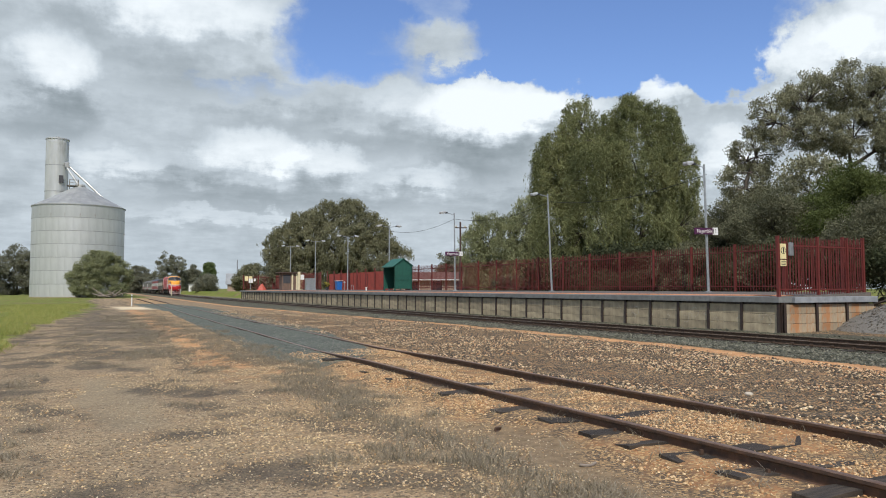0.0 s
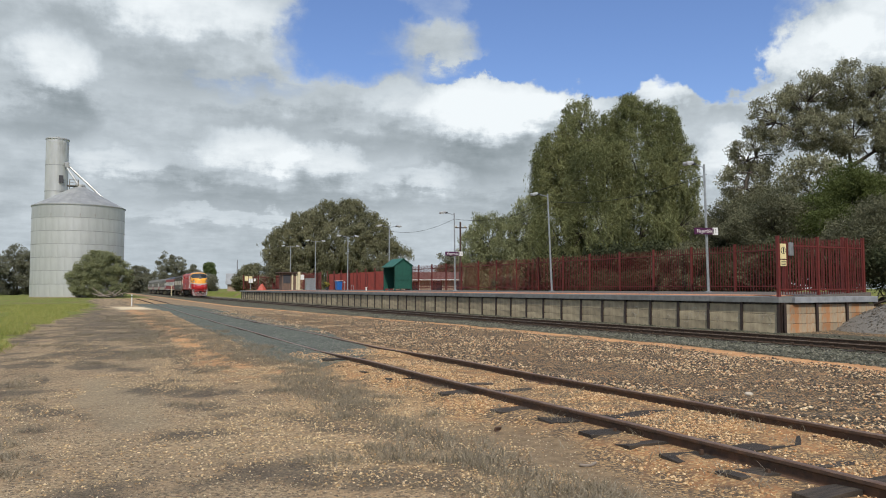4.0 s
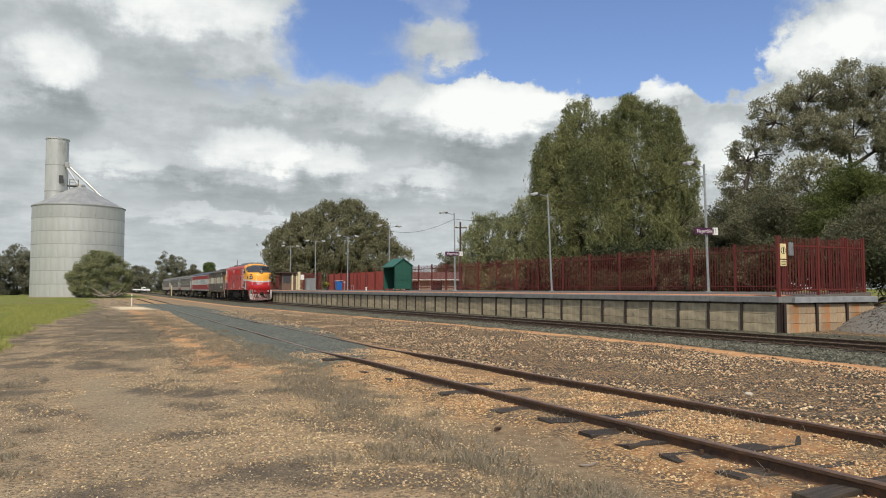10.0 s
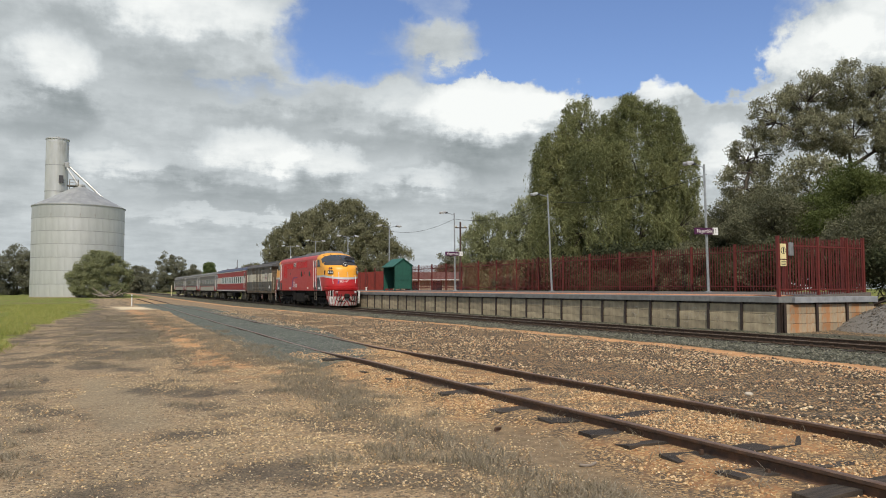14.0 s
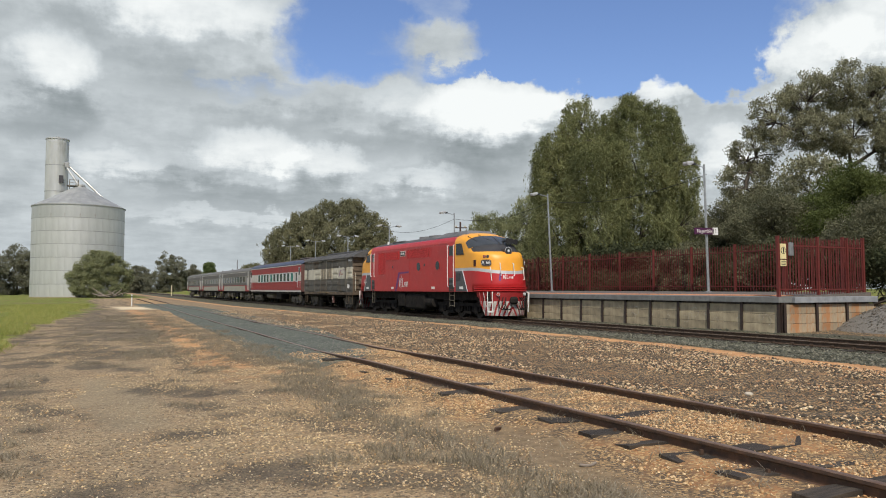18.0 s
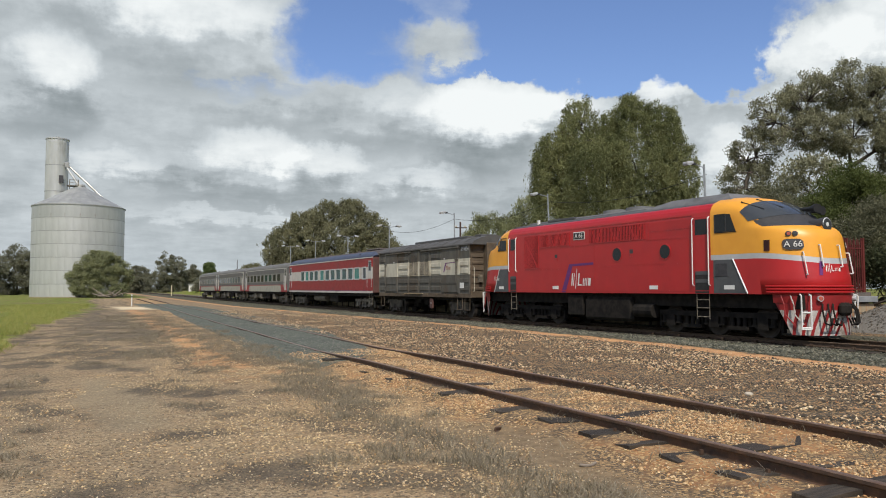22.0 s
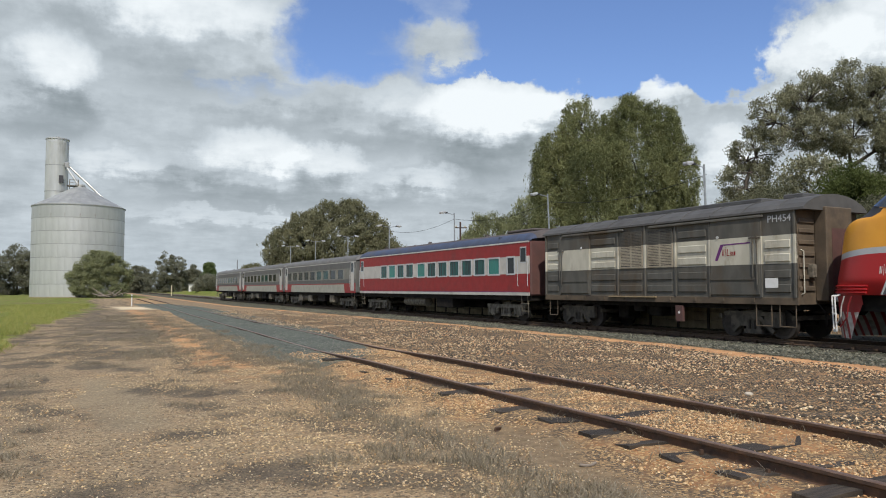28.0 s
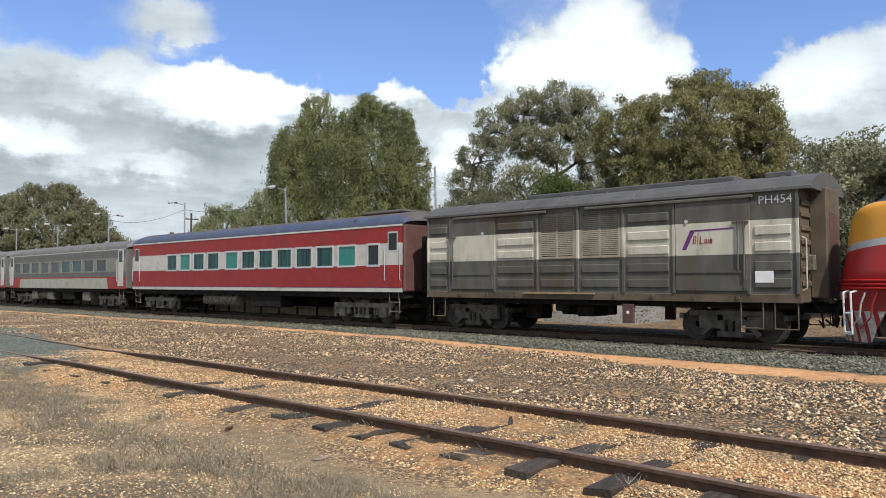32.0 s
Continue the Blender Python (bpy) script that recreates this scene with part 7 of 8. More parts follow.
def coach(kind, L):
    """A passenger coach. kind: red (air-conditioned, red with white band) or grey."""
    red = kind == "red"
    W = 1.46
    label = "red passenger coach with white window band and blue roof edge" if red else "grey passenger coach with red ends and pale lower band"
    t = thing("passenger_coach", pose(0, 0, 0), label, "railway coach", "" if red else "grey coaches")
    if red:
        wins = [(1.5, 0.7)] + [(2.88 + 1.42 * k, 1.12) for k in range(7)] + [(13.1 + 1.39 * k, 1.1) for k in range(4)]
        wz0, wz1 = 2.27, 3.13
        bands = [(1.25, 1.40, COACHWHITE), (1.40, 2.28, COACHRED), (2.28, 3.12, COACHWHITE), (3.12, 3.76, COACHRED), (3.76, 3.83, COACHWHITE)]
        roof = [(1.46, 3.83, COACHBLUE), (1.44, 3.95, COACHBLUE), (1.32, 4.10, COACHBLUE), (1.12, 4.22, COACHROOF), (0.75, 4.34, COACHROOF), (0.35, 4.40, COACHROOF), (0.0, 4.42, COACHROOF)]
    else:
        wins = [(2.9 + 1.9 * k, 1.5) for k in range(9)]
        wz0, wz1 = 2.30, 3.10
        bands = [(1.25, 1.90, OFFWHITE), (1.90, 1.98, COACHRED), (1.98, 2.28, MIDGREY), (2.28, 3.12, PALEGREY), (3.12, 3.58, MIDGREY), (3.58, 3.63, COACHWHITE)]
        roof = [(1.46, 3.63, STEELG), (1.44, 3.76, STEELG), (1.32, 3.93, STEELG), (1.12, 4.05, STEELG), (0.75, 4.16, STEELG), (0.35, 4.21, STEELG), (0.0, 4.23, STEELG)]
    d0, d1 = (0.38, 1.1) if red else (0.5, 1.25)
    for s in (-1, 1):
        x = s * W
        o = lambda d: x + s * d
        for i, (a, b, m) in enumerate(bands):
            if a == 2.28:
                # window band: piers between the openings
                edges = [0.25]
                for y, w in wins:
                    edges += [y, y + w]
                edges.append(L - 0.25)
                for k in range(0, len(edges), 2):
                    part("pier", box_bm((x - s * 0.05, edges[k], a, x, edges[k + 1], b)), m, t)
            else:
                if not red and i == 0:
                    for y0, y1, lean, mm in ((0.25, 2.6, (0, 0.22), COACHRED), (2.6, L - 2.6, (0.22, -0.22), OFFWHITE), (L - 2.6, L - 0.25, (-0.22, 0), COACHRED)):
                        bm = box_bm((x - s * 0.05, y0, a, x, y1, b))
                        for v in bm.verts:
                            if v.co.z > (a + b) / 2:
                                v.co.y += lean[0] if v.co.y < (y0 + y1) / 2 else lean[1]
                        part("lower_side", bm, mm, t)
                else:
                    part("side_band", box_bm((x - s * 0.05, 0.25, a, x, L - 0.25, b)), m, t)
        for k, (y, w) in enumerate(wins):
            fr = box_bm((x - s * 0.03, y - 0.03, wz0 - 0.04, o(0.014), y + 0.05, wz1 + 0.02), (x - s * 0.03, y + w - 0.05, wz0 - 0.04, o(0.014), y + w + 0.03, wz1 + 0.02), (x - s * 0.03, y + 0.05, wz0 - 0.04, o(0.0135), y + w - 0.05, wz0 + 0.04), (x - s * 0.03, y + 0.05, wz1 - 0.06, o(0.0135), y + w - 0.05, wz1 + 0.02))
            wdw = part("window_frame", fr, SILVER if red else PALEGREY, t)
            gm_ = GLASSD
            if red:
                gm_ = (GLASSD, TEALG, TEALD, TEALD, TEALD, TEALD, TEALD, TEALG, TEALD, TEALD, TEALG, TEALD)[k]
            elif k in (2, 3):
                gm_ = TEALD
            part("pane", box_bm((x - s * 0.045, y + 0.03, wz0, x - s * 0.02, y + w - 0.03, wz1 - 0.02)), gm_, wdw)
        for y0, y1 in ((d0, d1), (L - d1, L - d0)):
            dm = COACHRED if red else COACHWHITE
            door = part("door", box_bm((x - s * 0.02, y0, 1.42, o(0.012), y1, 2.28), bevel=0.004), COACHRED if red else COACHWHITE, t)
            part("door_band", box_bm((x - s * 0.02, y0, 2.281, o(0.0125), y1, 3.12 if red else 3.55), bevel=0.004), COACHWHITE, door)
            if red:
                part("door_top", box_bm((x - s * 0.02, y0, 3.121, o(0.012), y1, 3.66), bevel=0.004), COACHRED, door)
            part("door_window", box_bm((o(0.010), y0 + 0.14, 2.85, o(0.02), y1 - 0.14, 3.5)), GLASSD, door)
            part("door_window_frame", box_bm((o(0.008), y0 + 0.09, 2.79, o(0.016), y1 - 0.09, 2.85), (o(0.008), y0 + 0.09, 3.5, o(0.016), y1 - 0.09, 3.56), (o(0.008), y0 + 0.09, 2.85, o(0.016), y0 + 0.14, 3.5), (o(0.008), y1 - 0.14, 2.85, o(0.016), y1 - 0.09, 3.5)), SILVER, door)
            for yy in (y0 - 0.06, y1 + 0.06):
                rail_bar(t, [(o(0), yy, 1.7), (o(0.05), yy, 1.72), (o(0.05), yy, 2.95), (o(0), yy, 2.97)], 0.014, SILVER)
            bm = bmesh.new()
            for yy in (y0 + 0.1, y1 - 0.1):
                tube(bm, (o(-0.12), yy, 0.45), (o(-0.06), yy, 1.26), 0.018, 0.018, 6)
            for z in (0.5, 0.85):
                add_box(bm, o(-0.2), y0 + 0.1, z, o(-0.04), y1 - 0.1, z + 0.03)
            part("footstep", bm, BOGIE, t)
        if red:
            part("drip_strip", box_bm((o(0.0), 0.3, 3.76, o(0.02), L - 0.3, 3.80)), COACHWHITE, t)
    # roof swept with rounded ends
    vs, fs, ids = [], [], []
    full = [(-w, z) for w, z, _ in roof[:-1]] + [(w, z) for w, z, _ in roof[::-1]]
    mids = [m for _, _, m in roof]
    stations = [(0.10, 0.30), (0.16, 0.62), (0.35, 0.88), (0.7, 1.0), (L - 0.7, 1.0), (L - 0.35, 0.88), (L - 0.16, 0.62), (L - 0.10, 0.30)]
    base = roof[0][1]
    for y, k in stations:
        vs += [(x * (0.985 + 0.015 * k), y, base + (z - base) * k) for x, z in full]
    n = len(full)
    pal = list(dict.fromkeys(mids)) + [COACHROOF if red else STEELG]
    for i in range(len(stations) - 1):
        for j in range(n - 1):
            fs.append((i * n + j, i * n + j + 1, (i + 1) * n + j + 1, (i + 1) * n + j))
            q = j if j < n // 2 else n - 2 - j
            ids.append(pal.index(mids[min(q, len(mids) - 1)]))
    fs += [tuple(range(n)), tuple(range((len(stations) - 1) * n, len(stations) * n))[::-1]]
    ids += [len(pal) - 1, len(pal) - 1]
    ob = new("roof", mesh_from("coach_roof", vs, fs, pal, True, ids))
    ob.parent = t
    for k in range(6):
        y = 2.5 + k * (L - 5) / 5
        part("roof_vent", tube_bm(((0.3 * (-1) ** k, y, roof[-1][1] - 0.05), (0.3 * (-1) ** k, y, roof[-1][1] + 0.09), 0.14, 0.10), sides=10), COACHROOF if red else STEELG, t)
    if red:
        part("roof_unit", box_bm((-0.7, 0.9, 4.36, 0.7, 3.4, 4.50), bevel=0.05), COACHROOF, t)
        part("roof_hatch", box_bm((-1.37, 2.95, 3.97, -1.2, 3.12, 4.16), bevel=0.01), COACHBLUE, t)
        part("long_line", box_bm((-1.467, 0.3, 1.405, -1.46, L - 0.3, 1.43)), PURPLEP, t)
    endm = COACHEND if red else MIDGREY
    for y0, y1 in ((0.10, 0.26), (L - 0.26, L - 0.10)):
        part("end_wall", box_bm((-W + 0.006, y0, 1.25, W - 0.006, y1, base + 0.02), bevel=0.06), endm, t)
    for y0, y1 in ((-0.28, 0.12), (L - 0.12, L + 0.28)):
        part("gangway", box_bm((-0.55, y0, 1.2, 0.55, y1, 3.4), bevel=0.04), UNDER, t)
    part("floor_frame", box_bm((-1.35, 0.25, 1.02, 1.35, L - 0.25, 1.26)), UNDER, t)
    part("air_tank", tube_bm(((-0.95, 11.9, 0.78), (-0.95, 15.0, 0.78), 0.27), sides=12), BOGIE, t)
    part("battery_box", box_bm((-1.3, 8.2, 0.5, -0.5, 10.2, 1.05), (0.4, 7.5, 0.5, 1.3, 11, 1.05), bevel=0.04), UNDER, t)
    if not red:
        for k, y in enumerate((6.2, 12.4, 15.4)):
            part("equipment_box", box_bm((-1.33, y - 0.5, 0.45, -0.6, y + 0.6, 1.05), bevel=0.05), BOGIE, t)
    bogie(t, 2.85 if red else 3.0, (-1.22, 1.22), 0.46, "coach")
    bogie(t, L - 2.85, (-1.22, 1.22), 0.46, "coach")
    coupler_pair(t, L)
    return t


locomotive()
VAN_AT = 20.5
THINGS.append((goods_van(), VAN_AT, 12.7))
rc = coach("red", 22.6)
THINGS.append((rc, 34.25, 22.6))
for u0 in (57.35, 78.75, 100.15):
    THINGS.append((coach("grey", 20.9), u0, 20.9))
# ---- grain silo ----
SX, SY, SR = 3.75, 163.0, 8.35
SZ = ground_z(SX, SY)
silo = thing("grain_silo", pose(SX, SY, SZ), "tall round galvanised steel grain silo with cone roof and tower", "silo")
RINGS, PLATES, RH = 7, 20, 2.53


def curved(r, a0, a1, z0, z1, thick, n=5):
    bm = bmesh.new()
    rows = []
    for i in range(n + 1):
        a = a0 + (a1 - a0) * i / n
        c, s = math.cos(a), math.sin(a)
        rows.append([bm.verts.new((c * r, s * r, z0)), bm.verts.new((c * r, s * r, z1)), bm.verts.new((c * (r - thick), s * (r - thick), z1)), bm.verts.new((c * (r - thick), s * (r - thick), z0))])
    for p, q in zip(rows, rows[1:]):
        for k in range(4):
            bm.faces.new((p[k], q[k], q[(k + 1) % 4], p[(k + 1) % 4]))
    return bm


for ring in range(RINGS):
    me = None
    for p in range(PLATES):
        if me is None:
            bm = curved(SR - 0.006 * (ring % 2), 0.0002, 2 * math.pi / PLATES - 0.0002, 0.0, RH - 0.03, 0.06, 14)
            me = bpy.data.meshes.new("silo_sheet")
            bm.to_mesh(me)
            bm.free()
            me.materials.append(SILOTOP if ring == RINGS - 1 else SILOSTEEL)
        ob = new("wall_sheet", me)
        ob.parent = silo
        ob.matrix_basis = pose(0, 0, ring * RH, 0, 0, 360 / PLATES * (p + (0.5 if ring % 2 else 0.0)))
    bm = curved(SR + 0.035, 0, 2 * math.pi, ring * RH - 0.06, ring * RH + 0.02, 0.1, 64)
    part("ring_joint", bm, SILOROOF, silo)
EH = RINGS * RH
bm = curved(SR + 0.14, 0, 2 * math.pi, EH - 0.14, EH + 0.04, 0.25, 64)
part("eaves_ring", bm, SILOROOF, silo)
for p in range(24):
    bm = bmesh.new()
    a0, a1 = 2 * math.pi * p / 24, 2 * math.pi * (p + 1) / 24
    q = [(SR + 0.12, a0, EH), (SR + 0.12, a1, EH), (1.0, a1, EH + 4.15), (1.0, a0, EH + 4.15)]
    vs = [bm.verts.new((r * math.cos(a), r * math.sin(a), z)) for r, a, z in q]
    bm.faces.new(vs)
    tube(bm, vs[0].co, vs[3].co, 0.02, 0.02, 4)
    part("roof_sheet", bm, SILOROOF, silo)
part("roof_cap", tube_bm(((0, 0, EH + 4.1), (0, 0, EH + 4.7), 1.05, 0.9), sides=16), SILOROOF, silo)
for k in range(3):
    part("plinth_vent", box_bm((-0.5 + k * 2, -SR - 0.15, 0.1, 0.5 + k * 2, -SR + 0.1, 0.55)), DARKBOX, silo)
part("footing", curved(SR + 0.25, 0, 2 * math.pi, -0.6, 0.12, 0.5, 48), CONCRETE, silo)
# elevator tower behind, with chute and platform
TX, TY = -4.2, 4.0
for k in range(6):
    part("tower_sheet", tube_bm(((TX, TY, k * 5.29), (TX, TY, (k + 1) * 5.29 - 0.06), 2.1 - 0.01 * (k % 2)), sides=32), SILOSTEEL, silo)
    part("tower_ring", curved(2.14, 0, 2 * math.pi, k * 5.29 - 0.08, k * 5.29 + 0.06, 0.15, 32), SILOROOF, silo).location = (TX, TY, 0)
part("tower_cap", tube_bm(((TX, TY, 31.7), (TX, TY, 31.95), 2.2, 2.15), ((TX, TY, 31.95), (TX, TY, 32.4), 0.4), sides=32), SILOROOF, silo)
part("tower_hatch", box_bm((TX + 0.4, TY - 2.3, EH + 5.2, TX + 1.2, TY - 2.0, EH + 6.6)), DARKBOX, silo)
bm = bmesh.new()
bent(bm, [(TX + 1.7, TY - 1.6, 26.2), (-0.2, 0.4, EH + 4.6)], 0.24, 8)
part("chute", bm, SILOSTEEL, silo)
bm = bmesh.new()
bent(bm, [(TX + 1.8, TY - 1.4, 26.7), (4.4, 0.2, EH + 2.1)], 0.22, 8)
part("long_chute", bm, SILOSTEEL, silo)
part("spout_head", box_bm((TX + 1.4, TY - 2.0, 26.0, TX + 2.2, TY - 1.0, 27.1), bevel=0.1), SILOROOF, silo)
bm = bmesh.new()
for a, b in (((-1.2, -0.9), (-1.2, 0.9)), ((-1.2, -0.9), (0.4, -0.9)), ((0.4, -0.9), (0.4, 0.9))):
    for z in (0.5, 1.1):
        tube(bm, (a[0] - 0.7, a[1], EH + 4.4 + z), (b[0] - 0.7, b[1], EH + 4.4 + z), 0.05, 0.05, 4)
for x, y in ((-1.9, -0.9), (-0.3, -0.9), (-1.9, 0.9), (-0.3, 0.9)):
    tube(bm, (x, y, EH + 3.9), (x, y, EH + 5.6), 0.06, 0.06, 4)
add_box(bm, -2.4, -1.0, EH + 4.3, 0.5, 1.0, EH + 4.4)
part("roof_walkway", bm, BOGIE, silo)

# ---- more trees, bushes and far things ----
tree("bush", (7.0, 150.0, yard_z(150)), [(-3.0, 0, 3.2, 2.2, 2.0, 2.6), (-0.8, 0, 5.6, 2.6, 2.4, 3.2), (1.4, 0, 5.4, 2.6, 2.4, 3.2), (3.4, 0, 3.6, 2.2, 2.0, 2.8), (0.2, -1, 1.8, 4.6, 2.2, 1.8), (-2.2, 0, 4.6, 2.0, 2, 2.4), (3.0, 0, 5.0, 1.8, 2, 2.2)], "large feathery olive-green bush beside the silo", L_PEPPER2, BARK, 31, full=True, clumps=420, leaves=170, leaf=(0.26, 0.06), trunk=0.14, fork=0.15, clump_r=0.9, stems=4, category="bush")
logs = thing("log_pile", pose(8.4, 144.0, yard_z(145)), "heap of bleached dead branches beside a bush", "wood pile")
rl = random.Random(8)
for k in range(13):
    a = rl.uniform(-0.9, 0.9)
    b0 = Vector((rl.uniform(-1.1, 1.2), rl.uniform(-0.8, 0.8), rl.uniform(0.05, 0.5)))
    d = Vector((math.cos(a) * rl.choice((-1, 1)), rl.uniform(-0.3, 0.3), rl.uniform(0.05, 0.75)))
    part("branch", tube_bm((b0, b0 + d * rl.uniform(1.2, 2.4), 0.16, 0.07), sides=7), DEADWOOD, logs)
far_rows = [
    ("far_tree", (-16, 215), 11.5, 6.5, L_FAR, 41), ("far_tree", (-9, 220), 13, 6, L_FAR, 42), ("far_tree", (-22, 230), 10, 7, L_FAR, 44),
    ("far_tree", (36.0, 288), 14.5, 8.5, L_FAR, 43), ("far_tree", (46.5, 290), 10.0, 4.5, L_FAR, 45), ("far_tree", (27.0, 300), 10.0, 5.5, L_FAR, 46),
    ("far_tree", (40.0, 225), 8.5, 2.4, L_GREEN2, 47), ("far_tree", (54, 172), 9.5, 6, L_PEPPER2, 48), ("far_tree", (49, 178), 8, 5, L_FAR, 49),
    ("far_tree", (60, 160), 8.5, 6, L_PEPPER2, 50), ("far_tree", (30, 325), 8, 7, L_FAR, 51), ("far_tree", (44, 330), 8, 7, L_FAR, 52), ("far_tree", (6, 345), 10, 8, L_FAR, 53), ("far_tree", (16, 350), 9, 8, L_FAR, 54),
    ("far_tree", (44.5, 190), 6.6, 5.0, L_PEPPER3, 55), ("far_tree", (35.5, 205), 4.4, 3.2, L_FAR, 57), ("far_tree", (66, 120), 7.5, 4.5, L_FAR, 56),
]
for nm, (x, y), h, w, lm, sd in far_rows:
    r = random.Random(sd)
    lobes = [(r.uniform(-0.55, 0.55) * w, r.uniform(-0.3, 0.3) * w, h * r.uniform(0.18, 0.75), w * r.uniform(0.35, 0.5), w * r.uniform(0.35, 0.5), h * r.uniform(0.18, 0.26)) for _ in range(9)] + [(0, 0, h * 0.8, w * 0.45, w * 0.45, h * 0.2), (-w * 0.35, 0, h * 0.15, w * 0.5, w * 0.4, h * 0.16), (w * 0.35, 0, h * 0.15, w * 0.5, w * 0.4, h * 0.16)]
    tree(nm, (x, y, ground_z(x, y)), lobes, "distant leafy tree beyond the station yard", lm, BARK, sd, clumps=260, leaves=90, leaf=(0.5, 0.11), trunk=0.3, fork=0.3, clump_r=1.1, group="distant trees", full=True)
# scrub and trees by the platform end
tree("grey_shrub_tree", (32.9, 26.2, 0.75), [(-1.6, 1, 3.6, 1.8, 1.8, 1.6), (0.6, 0, 4.4, 2.0, 1.9, 1.7), (1.8, -1, 3.0, 1.7, 1.7, 1.5), (0, 0, 2.0, 2.6, 2.2, 1.6)], "grey-green bushy tree behind the fence", L_GREY, BARK, 61, clumps=260, leaves=220, leaf=(0.12, 0.03), trunk=0.14, fork=0.2, clump_r=0.7, stems=3)
tree("green_tree", (36.0, 23.6, 0.75), [(-1.1, 0.8, 4.0, 1.5, 1.5, 1.7), (0.4, 0, 5.6, 1.5, 1.5, 1.7), (1.7, -0.8, 4.3, 1.7, 1.6, 1.8), (0, 0, 2.6, 2.4, 2.1, 1.9)], "dense bright green tree under the gums", L_BRIGHT, BARK, 62, clumps=320, leaves=230, leaf=(0.14, 0.03), trunk=0.16, fork=0.2, clump_r=0.75, stems=2)
tree("grey_shrub", (30.3, 19.0, 0.5), [(-0.8, 0.2, 2.6, 1.3, 1.3, 1.5), (0.6, -0.4, 3.6, 1.4, 1.4, 1.5), (1.0, 0.4, 1.8, 1.6, 1.5, 1.6), (-0.4, 0, 1.2, 1.5, 1.3, 1.2), (2.0, -1.2, 2.8, 1.4, 1.4, 1.8)], "silvery grey-green shrub at the platform end", L_GREY, BARK, 63, clumps=260, leaves=170, leaf=(0.10, 0.032), trunk=0.09, fork=0.2, clump_r=0.55, stems=4, category="bush")
tree("grey_shrub", (31.8, 16.0, 0.5), [(-0.7, 0.3, 2.2, 1.2, 1.2, 1.4), (0.6, -0.3, 2.8, 1.3, 1.3, 1.4), (0.2, 0.2, 1.3, 1.7, 1.5, 1.3)], "silvery grey-green shrub on the bank", L_GREY, BARK, 67, clumps=170, leaves=120, leaf=(0.10, 0.05), trunk=0.08, fork=0.2, clump_r=0.55, stems=3, category="bush", full=True)
tree("gum_tree", (47.5, 34, 0.7), [(-3, 1, 6, 2.6, 2.6, 2.4), (0, 0, 8.2, 2.6, 2.6, 2.2), (2.6, -1.5, 6.4, 2.6, 2.6, 2.4), (0, 0, 4, 3.4, 3, 2.2)], "shaded olive gum tree behind the others", L_GUM, PALEBARK, 64, clumps=200, leaves=90, leaf=(0.24, 0.07), trunk=0.22, fork=0.3, clump_r=1.0)
# the L_DARK ones by the peppercorn are added to imitate its under-crown shade
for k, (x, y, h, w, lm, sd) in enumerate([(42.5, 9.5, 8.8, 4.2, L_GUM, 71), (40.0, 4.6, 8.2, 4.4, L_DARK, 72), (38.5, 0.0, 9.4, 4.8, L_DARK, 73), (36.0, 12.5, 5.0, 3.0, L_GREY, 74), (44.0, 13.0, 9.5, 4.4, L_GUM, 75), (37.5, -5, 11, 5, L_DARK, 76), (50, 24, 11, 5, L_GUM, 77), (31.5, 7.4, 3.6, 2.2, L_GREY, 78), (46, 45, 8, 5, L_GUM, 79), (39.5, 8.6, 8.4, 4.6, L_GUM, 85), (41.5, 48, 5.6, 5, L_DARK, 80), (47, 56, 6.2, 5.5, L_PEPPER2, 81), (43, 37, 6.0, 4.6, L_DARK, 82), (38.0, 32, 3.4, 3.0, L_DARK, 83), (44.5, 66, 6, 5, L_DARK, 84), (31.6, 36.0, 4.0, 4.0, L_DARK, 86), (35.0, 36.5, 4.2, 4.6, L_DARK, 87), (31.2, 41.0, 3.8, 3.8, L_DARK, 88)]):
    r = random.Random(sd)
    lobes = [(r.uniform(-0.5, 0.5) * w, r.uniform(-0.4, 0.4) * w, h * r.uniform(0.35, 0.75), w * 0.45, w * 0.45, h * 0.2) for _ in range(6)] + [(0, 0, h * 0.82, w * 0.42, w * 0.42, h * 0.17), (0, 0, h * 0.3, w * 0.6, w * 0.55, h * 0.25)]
    tree("roadside_tree", (x, y, 0.5), lobes, "leafy olive tree at the edge of the railway land, leaf colour darkened where shaded", lm, BARK, sd, clumps=210, leaves=95, leaf=(0.22, 0.075), trunk=0.2, fork=0.25, clump_r=0.8, group="roadside trees", full=True)

# scrub behind the picket fence, shade put into its darker leaf colour
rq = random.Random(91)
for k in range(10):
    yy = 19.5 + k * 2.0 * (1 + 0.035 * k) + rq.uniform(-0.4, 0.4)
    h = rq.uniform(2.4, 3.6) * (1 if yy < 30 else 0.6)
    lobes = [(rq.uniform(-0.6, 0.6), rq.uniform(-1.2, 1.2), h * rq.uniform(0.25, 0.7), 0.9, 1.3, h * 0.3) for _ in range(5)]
    tree("fence_shrub", (beside(BACK + 1.7 + rq.uniform(-0.3, 0.6), yy).x, yy, 0.85), lobes, "shrub in a shade-darkened row against the back of the red fence", rq.choice((L_DARK, L_GREY, L_PEPPER3, L_DARK)), BARK, 92 + k, clumps=110, leaves=85, leaf=(0.13, 0.05), trunk=0.05, fork=0.2, clump_r=0.5, stems=3, category="bush", group="fence shrubs")

